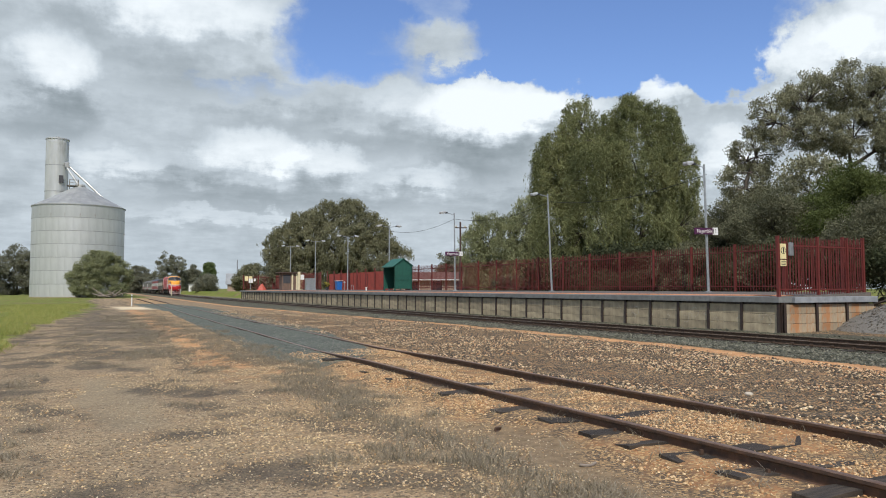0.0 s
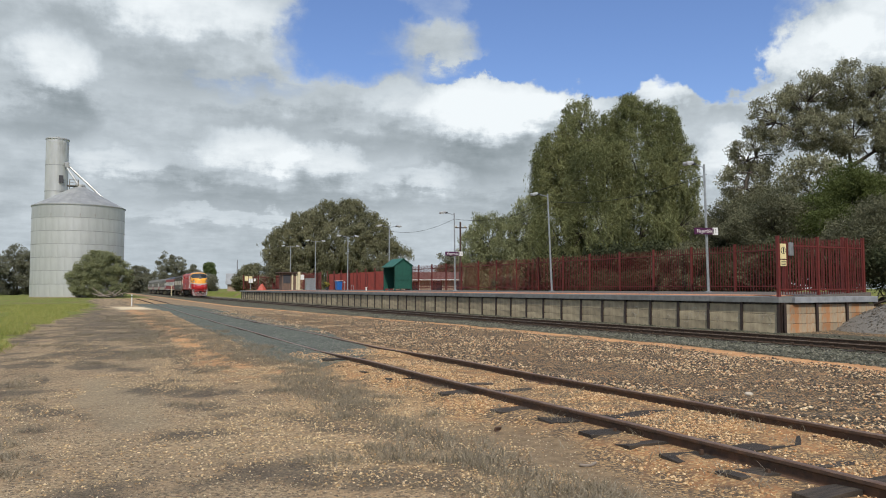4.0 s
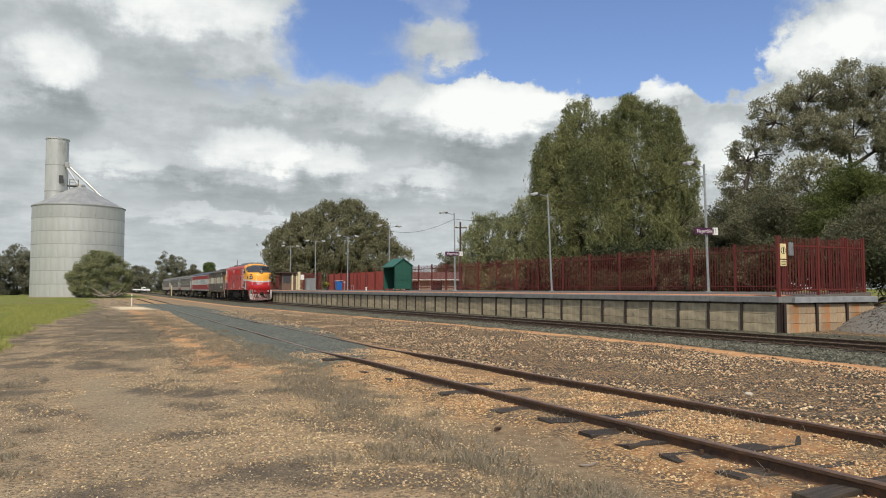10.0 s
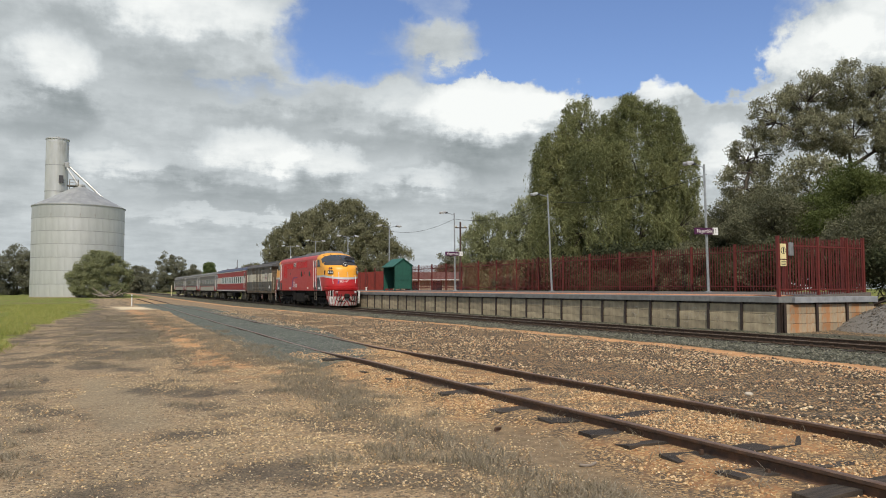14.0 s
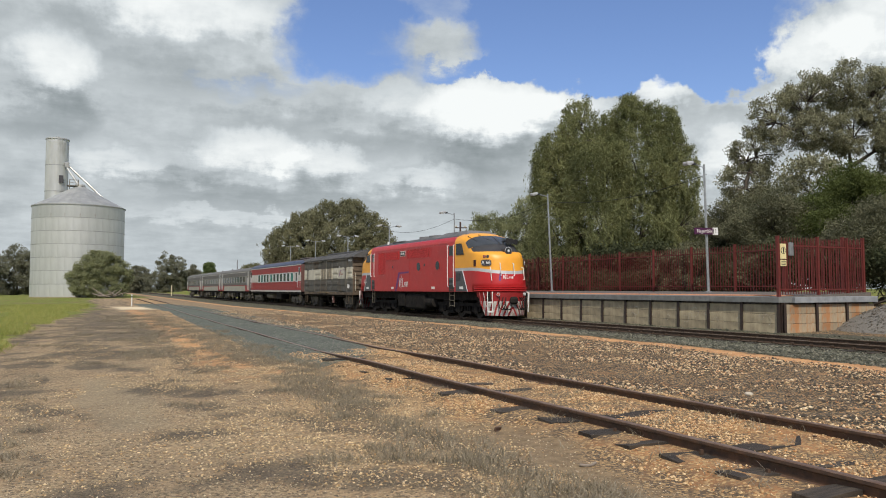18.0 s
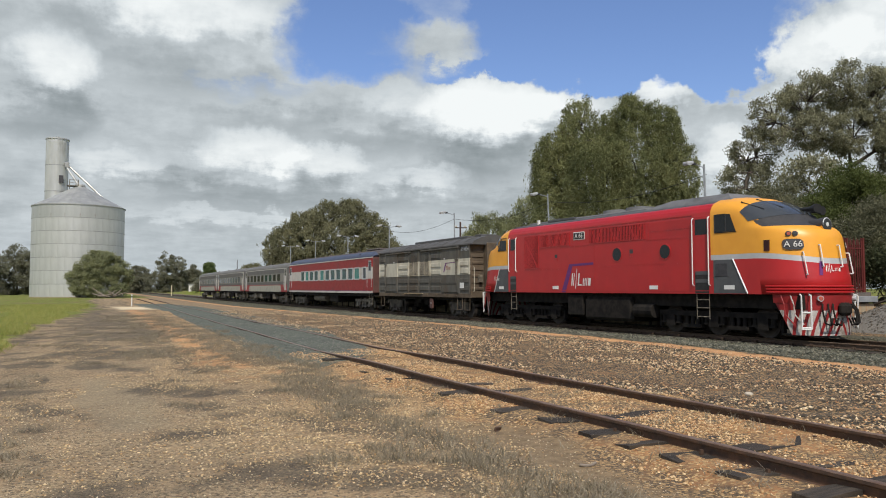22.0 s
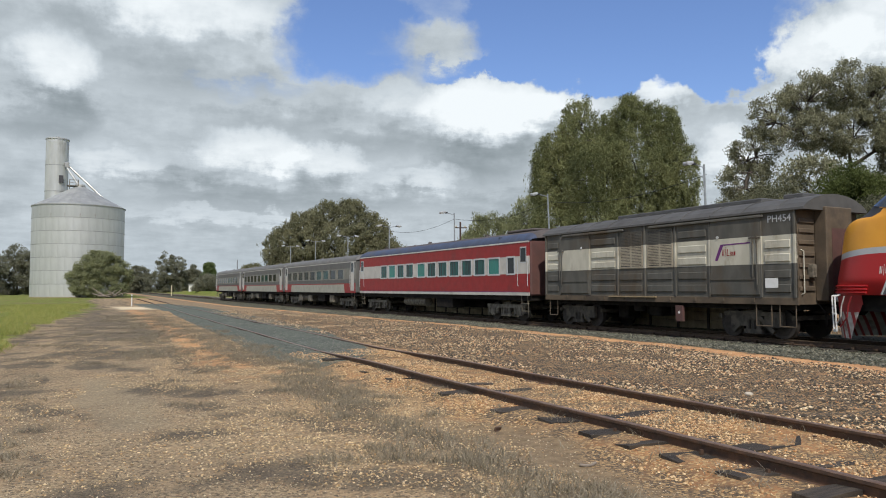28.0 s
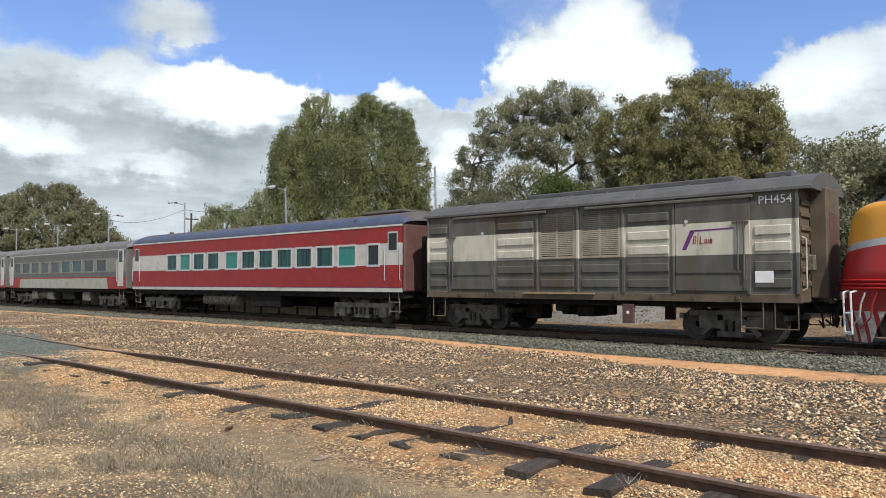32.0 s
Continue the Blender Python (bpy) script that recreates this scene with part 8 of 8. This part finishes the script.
# gravel heap against the platform end
bm = bmesh.new()
n = 26
gridv = [[None] * (n + 1) for _ in range(n + 1)]
for i in range(n + 1):
    for j in range(n + 1):
        u, v = -1 + 2 * i / n, -1 + 2 * j / n
        r = math.hypot(u, v)
        h = max(0.0, 1 - r) ** 0.8 * 1.5
        h = min(h, 1.05) + 0.05 * noise.noise((u * 6, v * 6, 0)) * (1 if r < 0.95 else 0)
        gridv[i][j] = bm.verts.new((u * 3.6, v * 3.2, h - 0.12))
for i in range(n):
    for j in range(n):
        bm.faces.new((gridv[i][j], gridv[i + 1][j], gridv[i + 1][j + 1], gridv[i][j + 1]))
hp = part("gravel_mound", bm, GRAVELHEAP, None, smoothed=True)
hp.matrix_basis = pose(28.6, 15.9, 0.05)
tagged(hp, "heap of grey gravel against the platform end", "gravel heap")
rng = np.random.default_rng(17)
pq = []
while len(pq) < 3200:
    u, v = rng.uniform(-1, 1, 2)
    r = math.hypot(u, v)
    if r < 1.0:
        pq.append((28.6 + u * 3.6, 15.9 + v * 3.2, min((1 - r) ** 0.8 * 1.5, 1.05) - 0.07))
pq = np.array(pq)
stones("heap_stones", "loose grey and tan stones on the gravel heap", pq, rng.uniform(0.015, 0.045, len(pq)), stone_mat("heap_stone", [(0.08, 0.078, 0.07), (0.14, 0.132, 0.112), (0.20, 0.188, 0.16), (0.13, 0.102, 0.075), (0.18, 0.15, 0.115)]), rng)

# ---- houses behind the fence ----
def house(at, size, ridge, turn, label, windows):
    t = thing("house", pose(*at, 0, 0, turn), label, "house")
    w, d, h = size
    part("wall", box_bm((-w / 2, -d / 2, -0.5, w / 2, d / 2, h)), HOUSEWALL, t)
    bm = bmesh.new()
    e = 0.5
    b = [bm.verts.new(v) for v in ((-w / 2 - e, -d / 2 - e, h), (w / 2 + e, -d / 2 - e, h), (w / 2 + e, d / 2 + e, h), (-w / 2 - e, d / 2 + e, h), (-w / 2 + d * 0.4, 0, h + ridge), (w / 2 - d * 0.4, 0, h + ridge))]
    for f in ((0, 1, 5, 4), (1, 2, 5), (2, 3, 4, 5), (3, 0, 4), (0, 3, 2, 1)):
        bm.faces.new([b[i] for i in f])
    part("roof", bm, ROOFTILE, t)
    part("gutter", box_bm((-w / 2 - e - 0.05, -d / 2 - e - 0.08, h - 0.12, w / 2 + e + 0.05, -d / 2 - e + 0.02, h + 0.02)), WHITEP, t)
    for x, ww in windows:
        wd = part("window", box_bm((x - ww / 2 - 0.06, -d / 2 - 0.05, 0.85, x + ww / 2 + 0.06, -d / 2 + 0.02, 2.15)), WHITEP, t)
        part("pane", box_bm((x - ww / 2, -d / 2 - 0.06, 0.92, x + ww / 2, -d / 2 - 0.03, 2.08)), WINDOWDARK, wd)
    return t


house((46.5, 83.0, 0.4), (21, 9, 2.3), 1.0, -32, "low brick house with terracotta tiled hip roof", [(-6, 1.8), (-3, 1.4), (0.5, 2.0), (4, 1.6), (6.8, 1.2)])
house((60.0, 92.0, 0.4), (13, 8, 2.4), 1.4, -32, "low brick house with terracotta tiled hip roof", [(-4, 1.6), (0, 1.8), (4, 1.4)])
sh = thing("white_shed", pose(38.6, 226, 0.1, 0, 0, -10), "long white shed beyond the level crossing", "shed")
part("wall", box_bm((-4, -3, -0.3, 4, 3, 2.6)), WHITEP, sh)
part("roof", box_bm((-4.3, -3.3, 2.6, 4.3, 3.3, 2.8), bevel=0.05), SILOROOF, sh)
hs = thing("house", pose(46.5, 205, 0.1, 0, 0, -12), "distant house with grey gable roof", "house")
part("wall", box_bm((-5, -4, -0.3, 5, 4, 2.6)), HOUSEWALL, hs)
bm = bmesh.new()
b = [bm.verts.new(v) for v in ((-5.5, -4.5, 2.6), (5.5, -4.5, 2.6), (5.5, 4.5, 2.6), (-5.5, 4.5, 2.6), (-5.5, 0, 5.6), (5.5, 0, 5.6))]
for f in ((0, 1, 5, 4), (2, 3, 4, 5), (1, 2, 5), (3, 0, 4), (0, 3, 2, 1)):
    bm.faces.new([b[i] for i in f])
part("roof", bm, SILOROOF, hs)

# ---- poles and wires ----
def utility_pole(x, y, h, label, arm=1.5):
    t = thing("utility_pole", pose(x, y, ground_z(x, y), 0, 0, -20), label, "utility pole")
    part("pole", tube_bm(((0, 0, -0.5), (0, 0, h), 0.10, 0.075), sides=10), WOODPOLE, t)
    if arm:
        part("crossarm", box_bm((-arm / 2, -0.04, h - 0.55, arm / 2, 0.04, h - 0.46)), WOODPOLE, t)
        for x_ in (-arm / 2 + 0.1, -0.35, 0.35, arm / 2 - 0.1):
            part("insulator", tube_bm(((x_, 0, h - 0.46), (x_, 0, h - 0.34), 0.035, 0.045), sides=8), CREAM, t)
    return t


utility_pole(30.9, 55.5, 6.5, "dark timber utility pole with one crossarm", 1.15)
utility_pole(42.0, 196, 8.2, "distant timber pole beside the railway", 0)
sg = thing("signal_post", pose(23.4, 178, -0.1), "pale post beside the far track", "post")
part("post", tube_bm(((0, 0, 0), (0, 0, 2.4), 0.12), sides=8), CREAM, sg)
for a, b in (((26.65, 36.5), (26.65, 24.3)), ((26.75, 49.0), (26.65, 36.5)), ((27.0, 62.0), (26.75, 49.0))):
    pa, pb = Vector((*a, TOP + 5.6)), Vector((*b, TOP + 5.6))
    bm = bmesh.new()
    pts = [pa + (pb - pa) * k / 10 - Vector((0, 0, 4 * 0.5 * (k / 10) * (1 - k / 10))) for k in range(11)]
    bent(bm, pts, 0.012, 4)
    tagged(part("overhead_cable", bm, BLACKP, None), "thin black cable slung between lamp posts", "cable", "lamp cables")

# ---- station furniture ----
p = beside(5.6, 60.0, deck_z(5.6) - 0.02)
sl = thing("waiting_shelter", pose(*p, 0, 0, -math.degrees(heading(58))), "small dark green steel waiting shelter with gable roof", "shelter")
for a, b in (((-0.85, -1.25), (0.85, -1.17)), ((-0.85, 1.17), (0.85, 1.25))):
    part("end_wall", box_bm((a[0], a[1], 0.18, b[0], b[1], 2.2)), GREENMETAL, sl)
part("back_wall", box_bm((0.77, -1.17, 0.18, 0.85, 1.17, 2.2)), GREENMETAL, sl)
for x in (-0.8, 0.8):
    for y in (-1.2, 1.2):
        part("corner_post", box_bm((x - 0.05, y - 0.05, 0, x + 0.05, y + 0.05, 2.2)), GREENMETAL, sl)
bm = bmesh.new()
b = [bm.verts.new(v) for v in ((-1.02, -1.3, 2.12), (0, -1.3, 2.85), (0.95, -1.3, 2.2), (-1.02, 1.3, 2.12), (0, 1.3, 2.85), (0.95, 1.3, 2.2), (-1.02, -1.3, 2.06), (0, -1.3, 2.79), (0.95, -1.3, 2.14), (-1.02, 1.3, 2.06), (0, 1.3, 2.79), (0.95, 1.3, 2.14))]
for f in ((0, 1, 4, 3), (1, 2, 5, 4), (6, 9, 10, 7), (7, 10, 11, 8), (0, 6, 7, 1), (1, 7, 8, 2), (3, 4, 10, 9), (4, 5, 11, 10), (0, 3, 9, 6), (2, 8, 11, 5)):
    bm.faces.new([b[i] for i in f])
part("roof", bm, GREENROOF, sl)
for y in (-1.2, 1.2):
    bm = bmesh.new()
    bm.faces.new([bm.verts.new(v) for v in ((-0.85, y, 2.2), (0.85, y, 2.2), (0.02, y, 2.79))])
    part("gable", bm, GREENMETAL, sl)
part("wall_rail", box_bm((-0.8, -1.28, 0.95, 0.8, -1.25, 1.02)), GREENMETAL, sl)
part("bench", box_bm((0.3, -1.1, 0.45, 0.75, 1.1, 0.5)), WOODPOLE, sl)
p = beside(4.9, 74.4, deck_z(4.9) - 0.02)
bn = thing("wheelie_bin", pose(*p), "blue wheelie bin on the platform", "bin")
bm = bmesh.new()
bmesh.ops.create_cone(bm, cap_ends=True, segments=4, radius1=0.36, radius2=0.46, depth=0.95, matrix=Matrix.Translation((0, 0, 0.55)) @ Matrix.Rotation(radians(45), 4, "Z"))
part("body", bm, BLUEBIN, bn)
part("rim", box_bm((-0.38, -0.40, 1.0, 0.38, 0.38, 1.05), bevel=0.01), WHITEP, bn)
part("lid", box_bm((-0.36, -0.38, 1.05, 0.36, 0.36, 1.11), bevel=0.02), COACHRED, bn, "dull red lid")
for x in (-0.25, 0.25):
    part("wheel", tube_bm(((x - 0.03, 0.3, 0.1), (x + 0.03, 0.3, 0.1), 0.1), sides=12), BLACKP, bn)
p = beside(5.4, 87.0, deck_z(5.4) - 0.07)
cb = thing("equipment_cabinet", pose(*p), "grey steel equipment cabinet on the platform", "cabinet")
part("body", box_bm((-0.55, -0.35, 0.05, 0.55, 0.35, 1.45), bevel=0.02), GALV, cb)
part("top", box_bm((-0.6, -0.4, 1.45, 0.6, 0.4, 1.5)), GALV, cb)
part("door_line", box_bm((-0.01, -0.36, 0.1, 0.01, -0.345, 1.4)), DARKBOX, cb)
p = beside(5.6, 92.5, deck_z(5.6) - 0.01)
pn = thing("info_post", pose(*p), "cream post with white box on the platform", "post")
part("post", box_bm((-0.28, -0.15, 0, 0.02, 0.15, 2.35), bevel=0.02), CREAM, pn)
part("box", box_bm((0.05, -0.2, 1.3, 0.5, 0.1, 1.95), bevel=0.02), WHITEP, pn)
p = beside(5.8, 97.5, deck_z(5.0) - 0.01)
ht = thing("platform_hut", pose(*p, 0, 0, -2), "brown timber hut with flat roof and cream doorway", "hut")
part("wall", box_bm((-1.6, -1.3, 0, 1.3, 0.3, 2.2)), BROWNWALL, ht)
part("roof", box_bm((-2.1, -1.6, 2.2, 1.5, 0.5, 2.36), bevel=0.03), WOODPOLE, ht)
part("door_frame", box_bm((0.25, -1.36, 0, 0.42, -1.28, 2.2), (1.15, -1.36, 0, 1.32, -1.28, 2.2), (0.42, -1.36, 2.05, 1.15, -1.28, 2.2)), CREAM, ht)
part("door", box_bm((0.42, -1.33, 0, 1.15, -1.30, 2.05)), YELLOWP, ht)
part("front_post", box_bm((-0.35, -1.40, 0, -0.15, -1.30, 2.2)), CREAM, ht)
# flat dark plate on the solid wall, imitates the shade inside an opening
part("opening_shade", box_bm((-1.45, -1.32, 0.9, -0.5, -1.3, 2.0)), DARKBOX, ht)
p = beside(4.0, 108.0, deck_z(4.0) - 0.02)
tn = thing("work_tent", pose(*p), "small orange-red work cover on the platform", "tent")
bm = bmesh.new()
bmesh.ops.create_cone(bm, cap_ends=True, segments=6, radius1=0.75, radius2=0.1, depth=0.95, matrix=Matrix.Translation((0, 0, 0.48)))
part("cover", bm, ORANGEP, tn)
p = beside(3.0, 111.2, deck_z(3.0) - 0.005)
sn = thing("platform_end_sign", pose(*p), "white sign plate at the far platform end", "sign")
part("post", tube_bm(((0, 0, 0), (0, 0, 1.7), 0.04), sides=8), GALV, sn)
part("plate", box_bm((-0.3, -0.03, 1.1, 0.3, 0, 1.75)), WHITEP, sn)
part("far_plate", box_bm((0.45, -0.03, 1.35, 0.75, 0, 1.75)), WHITEP, sn)
p = beside(5.2, 79.4, deck_z(5.2) - 0.01)
pp = thing("potted_plant", pose(*p), "dark pot of yellow flowers on the platform", "plant")
part("pot", tube_bm(((0, 0, 0), (0, 0, 0.34), 0.16, 0.21), sides=14), DARKBOX, pp)
rp = np.random.default_rng(77)
cen = rp.normal(0, 0.16, size=(260, 3)) + np.array((0, 0, 0.6))
v, q = leaf_quads(rp, cen, rp.normal(size=(260, 3)), 0.11, 0.06)
ob = new("leaves", bulk("plant_leaves", v, q, L_DARK))
ob.parent = pp
cen = rp.normal(0, 0.13, size=(90, 3)) + np.array((0, -0.05, 0.66))
v, q = leaf_quads(rp, cen, rp.normal(size=(90, 3)), 0.10, 0.09)
ob = new("flowers", bulk("plant_flowers", v, q, FLOWER))
ob.parent = pp
p = beside(5.0, 72.8, deck_z(5.0) - 0.005)
tp = thing("tap_post", pose(*p), "thin steel water tap post on the platform", "tap")
part("post", tube_bm(((0, 0, 0), (0, 0, 0.9), 0.035), sides=8), GALV, tp)
part("tap_head", tube_bm(((-0.14, 0, 0.82), (0.14, 0, 0.82), 0.03), ((0, 0, 0.88), (0, 0, 0.98), 0.05), sides=8), GALV, tp)
p = beside(5.0, 70.3, deck_z(5.0) - 0.005)
hoop = thing("hoop_rail", pose(*p), "low bent steel hoop on the platform", "rail")
rail_bar(hoop, [(-0.12, 0, 0), (-0.12, 0, 0.46), (-0.08, 0, 0.53), (0.08, 0, 0.53), (0.12, 0, 0.46), (0.12, 0, 0)], 0.022, GALV, "hoop")
p = beside(5.0, 66.3, deck_z(5.0) - 0.005)
hy = thing("hydrant", pose(*p), "short white capped pipe on the platform", "hydrant")
part("pipe", tube_bm(((0, 0, 0), (0, 0, 0.26), 0.07), sides=10), WHITEP, hy)
part("cap", tube_bm(((0, 0, 0.26), (0, 0, 0.34), 0.10, 0.08), sides=10), WHITEP, hy)
# leafless shrub behind the sheet fence
rb = random.Random(12)
bare = []


def twig(p0, d, length, r, depth):
    pts = [(tuple(p0), r)]
    p, dd = Vector(p0), Vector(d)
    for k in range(3):
        dd = (dd + Vector((rb.uniform(-0.2, 0.2), rb.uniform(-0.2, 0.2), rb.uniform(-0.05, 0.12)))).normalized()
        p = p + dd * length / 3
        pts.append((tuple(p), r * (1 - 0.22 * (k + 1))))
        if depth:
            for _ in range(2):
                twig(p, dd + Vector((rb.uniform(-0.8, 0.8), rb.uniform(-0.8, 0.8), rb.uniform(-0.1, 0.5))), length * 0.62, r * 0.5, depth - 1)
    bare.append(pts)


for k in range(5):
    twig((rb.uniform(-0.2, 0.2), rb.uniform(-0.2, 0.2), -0.2), (rb.uniform(-0.5, 0.5), rb.uniform(-0.5, 0.5), 1.0), 2.2, 0.035, 3)
v, f = limb_tubes(bare, 3)
bt = thing("bare_shrub", pose(beside(BACK + 2.5, 70).x, 70, 0.85), "leafless grey shrub with fine twigs behind the fence", "shrub")
ob = new("branches", mesh_from("bare_branches", v, f, (DEADWOOD,)))
ob.parent = bt
# notices on the end fence
for z0, z1, nm in ((1.36, 1.90, "warning_notice"), (1.10, 1.32, "small_notice")):
    nt = thing(nm, pose(ENDX[0] + 0.24, PY0 + 0.09, TOP), "pale yellow warning notice fixed to the red fence", "sign")
    part("plate", box_bm((-0.155, -0.02, z0, 0.155, 0, z1), bevel=0.003), YELLOWP, nt)
    if z1 > 1.5:
        part("ring", tube_bm(((0, -0.02, 1.66), (0, -0.024, 1.66), 0.13), sides=20), BLACKP, nt)
        part("ring_face", tube_bm(((0, -0.024, 1.66), (0, -0.028, 1.66), 0.105), sides=20), YELLOWP, nt)
        part("symbol", box_bm((-0.035, -0.032, 1.58, 0.035, -0.028, 1.74)), BLACKP, nt)
    else:
        for k in range(3):
            part("writing_bar", box_bm((-0.115, -0.026, z0 + 0.04 + k * 0.06, 0.115, -0.02, z0 + 0.06 + k * 0.06)), BLACKP, nt)
bx = thing("fence_box", pose(ENDX[0] + 0.62, PY0 + 0.06, TOP), "small grey box on the red fence", "box")
part("box", box_bm((-0.1, -0.05, 1.48, 0.1, 0.03, 1.95), bevel=0.01), GALV, bx)
# marker by the yard
mk = thing("marker_post", pose(6.55, 77.5, yard_z(77)), "white marker post at the road edge", "post")
part("post", tube_bm(((0, 0, 0), (0, 0, 1.15), 0.05), sides=8), WHITEP, mk)
part("band", tube_bm(((0, 0, 0.85), (0, 0, 0.98), 0.055), sides=8), DARKBOX, mk)

# ---- utility vehicle on the far crossing; front towards +x ----
ute = thing("utility_vehicle", pose(-2, 262, 0.1), "white utility vehicle with a flat tray, driving over the far crossing", "car")
part("cab", box_bm((1.2, -0.85, 0.55, 2.5, 0.85, 1.05), (1.25, -0.8, 1.05, 2.35, 0.8, 1.72), bevel=0.09), CARWHITE, ute)
part("bonnet", box_bm((2.5, -0.82, 0.5, 3.6, 0.82, 1.08), bevel=0.1), CARWHITE, ute)
part("side_window", box_bm((1.45, -0.815, 1.12, 2.2, 0.815, 1.58), bevel=0.04), WINDOWDARK, ute)
part("windscreen", box_bm((2.3, -0.7, 1.12, 2.37, 0.7, 1.6)), WINDOWDARK, ute)
part("tray", box_bm((-1.7, -0.9, 0.72, 1.1, 0.9, 0.82), (-1.7, -0.9, 0.82, 1.1, -0.86, 1.1), (-1.7, 0.86, 0.82, 1.1, 0.9, 1.1), (-1.7, -0.9, 0.82, -1.66, 0.9, 1.1)), CARWHITE, ute)
part("headboard", box_bm((1.04, -0.85, 0.82, 1.1, 0.85, 1.75)), CARWHITE, ute)
part("chassis", box_bm((-1.6, -0.5, 0.4, 3.3, 0.5, 0.72)), UNDER, ute)
UTE_WHEELS = []
for x in (-0.7, 2.75):
    for y in (-0.75, 0.75):
        w = part("wheel", tube_bm(((0, -0.11, 0), (0, 0.11, 0), 0.34), sides=18), BLACKP, ute)
        w.location = (x, y, 0.34)
        part("rim", tube_bm(((0, -0.118, 0), (0, 0.118, 0), 0.19), sides=6), SILVER, w)
        UTE_WHEELS.append((w, x, y))
for y in (-0.6, 0.6):
    part("headlight", box_bm((3.58, y - 0.15, 0.78, 3.62, y + 0.15, 0.95)), LAMPGLASS, ute)


# ---- what moves ----
NOSE = [(0, 190.5), (2, 165.8), (3.5, 149.0), (5.5, 129.0), (7, 115.0), (9, 97.2), (11, 80.2), (13, 64.6), (14.5, 53.6), (16.5, 40.4), (18, 31.7), (20, 21.8), (21, 17.55), (22, 13.6), (23, 9.87), (24, 6.45), (25, 3.15), (26, -0.08), (27, -3.12), (28, -6.02), (29, -8.82), (30, -11.12), (31, -13.2), (32, -14.9)]


def spline(tab, t):
    """A smooth curve through a table."""
    n = len(tab)
    i = max(0, min(n - 2, sum(1 for a, _ in tab if a <= t) - 1))
    (t0, p0), (t1, p1) = tab[i], tab[i + 1]
    slope = lambda k: (tab[min(k + 1, n - 1)][1] - tab[max(k - 1, 0)][1]) / (tab[min(k + 1, n - 1)][0] - tab[max(k - 1, 0)][0])
    h, s = t1 - t0, (t - t0) / (t1 - t0)
    m0, m1 = slope(i) * h, slope(i + 1) * h
    return (2 * s**3 - 3 * s**2 + 1) * p0 + (s**3 - 2 * s**2 + s) * m0 + (-2 * s**3 + 3 * s**2) * p1 + (s**3 - s**2) * m1


def vehicle_pose(y0, length):
    """A vehicle's pose: both bogies on the line."""
    a, b = beside(0, y0 + 0.2 * length), beside(0, y0 + 0.8 * length)
    d = (b - a).normalized()
    o = a - d * 0.2 * length
    return pose(o.x, o.y, 0, 0, 0, -math.degrees(math.atan2(d.x, d.y)))


def motions():
    for t, u0, length in THINGS:
        walk(t, [(k * 0.5, vehicle_pose(spline(NOSE, k * 0.5) + u0, length)) for k in range(65)])
    # the utility vehicle drives over the far crossing at an even pace
    drive = lambda t: -4.6 + 3.67 * max(0.0, t - 2.2)
    walk(ute, [(k * 0.5, pose(drive(k * 0.5), 262.0, 0.3)) for k in range(65)])
    for w, x, y in UTE_WHEELS:
        walk(w, [(k * 0.1, Matrix.Translation((x, y, 0.34)) @ Matrix.Rotation((drive(k * 0.1) + 4.6) / 0.34, 4, "Y")) for k in range(321)])
    # wheels turn with the way gone: forward is -y, so the top of the wheel runs to -y
    steps, last, f = [], None, 0
    while f <= 960:
        n = spline(NOSE, f / 30)
        steps.append((f / 30, n))
        speed = abs(spline(NOSE, min(32, f / 30 + 0.05)) - n) / 0.05 + 0.5
        f += max(1, int(30 * 0.62 / speed)) if f < 960 else 1
        f = min(f, 960) if steps[-1][0] < 32 else 961
    for ob, y, r in WHEELS:
        walk(ob, [(t, Matrix.Translation((0, y, r)) @ Matrix.Rotation((n - NOSE[0][1]) / r * -1.0, 4, "X")) for t, n in steps])


motions()
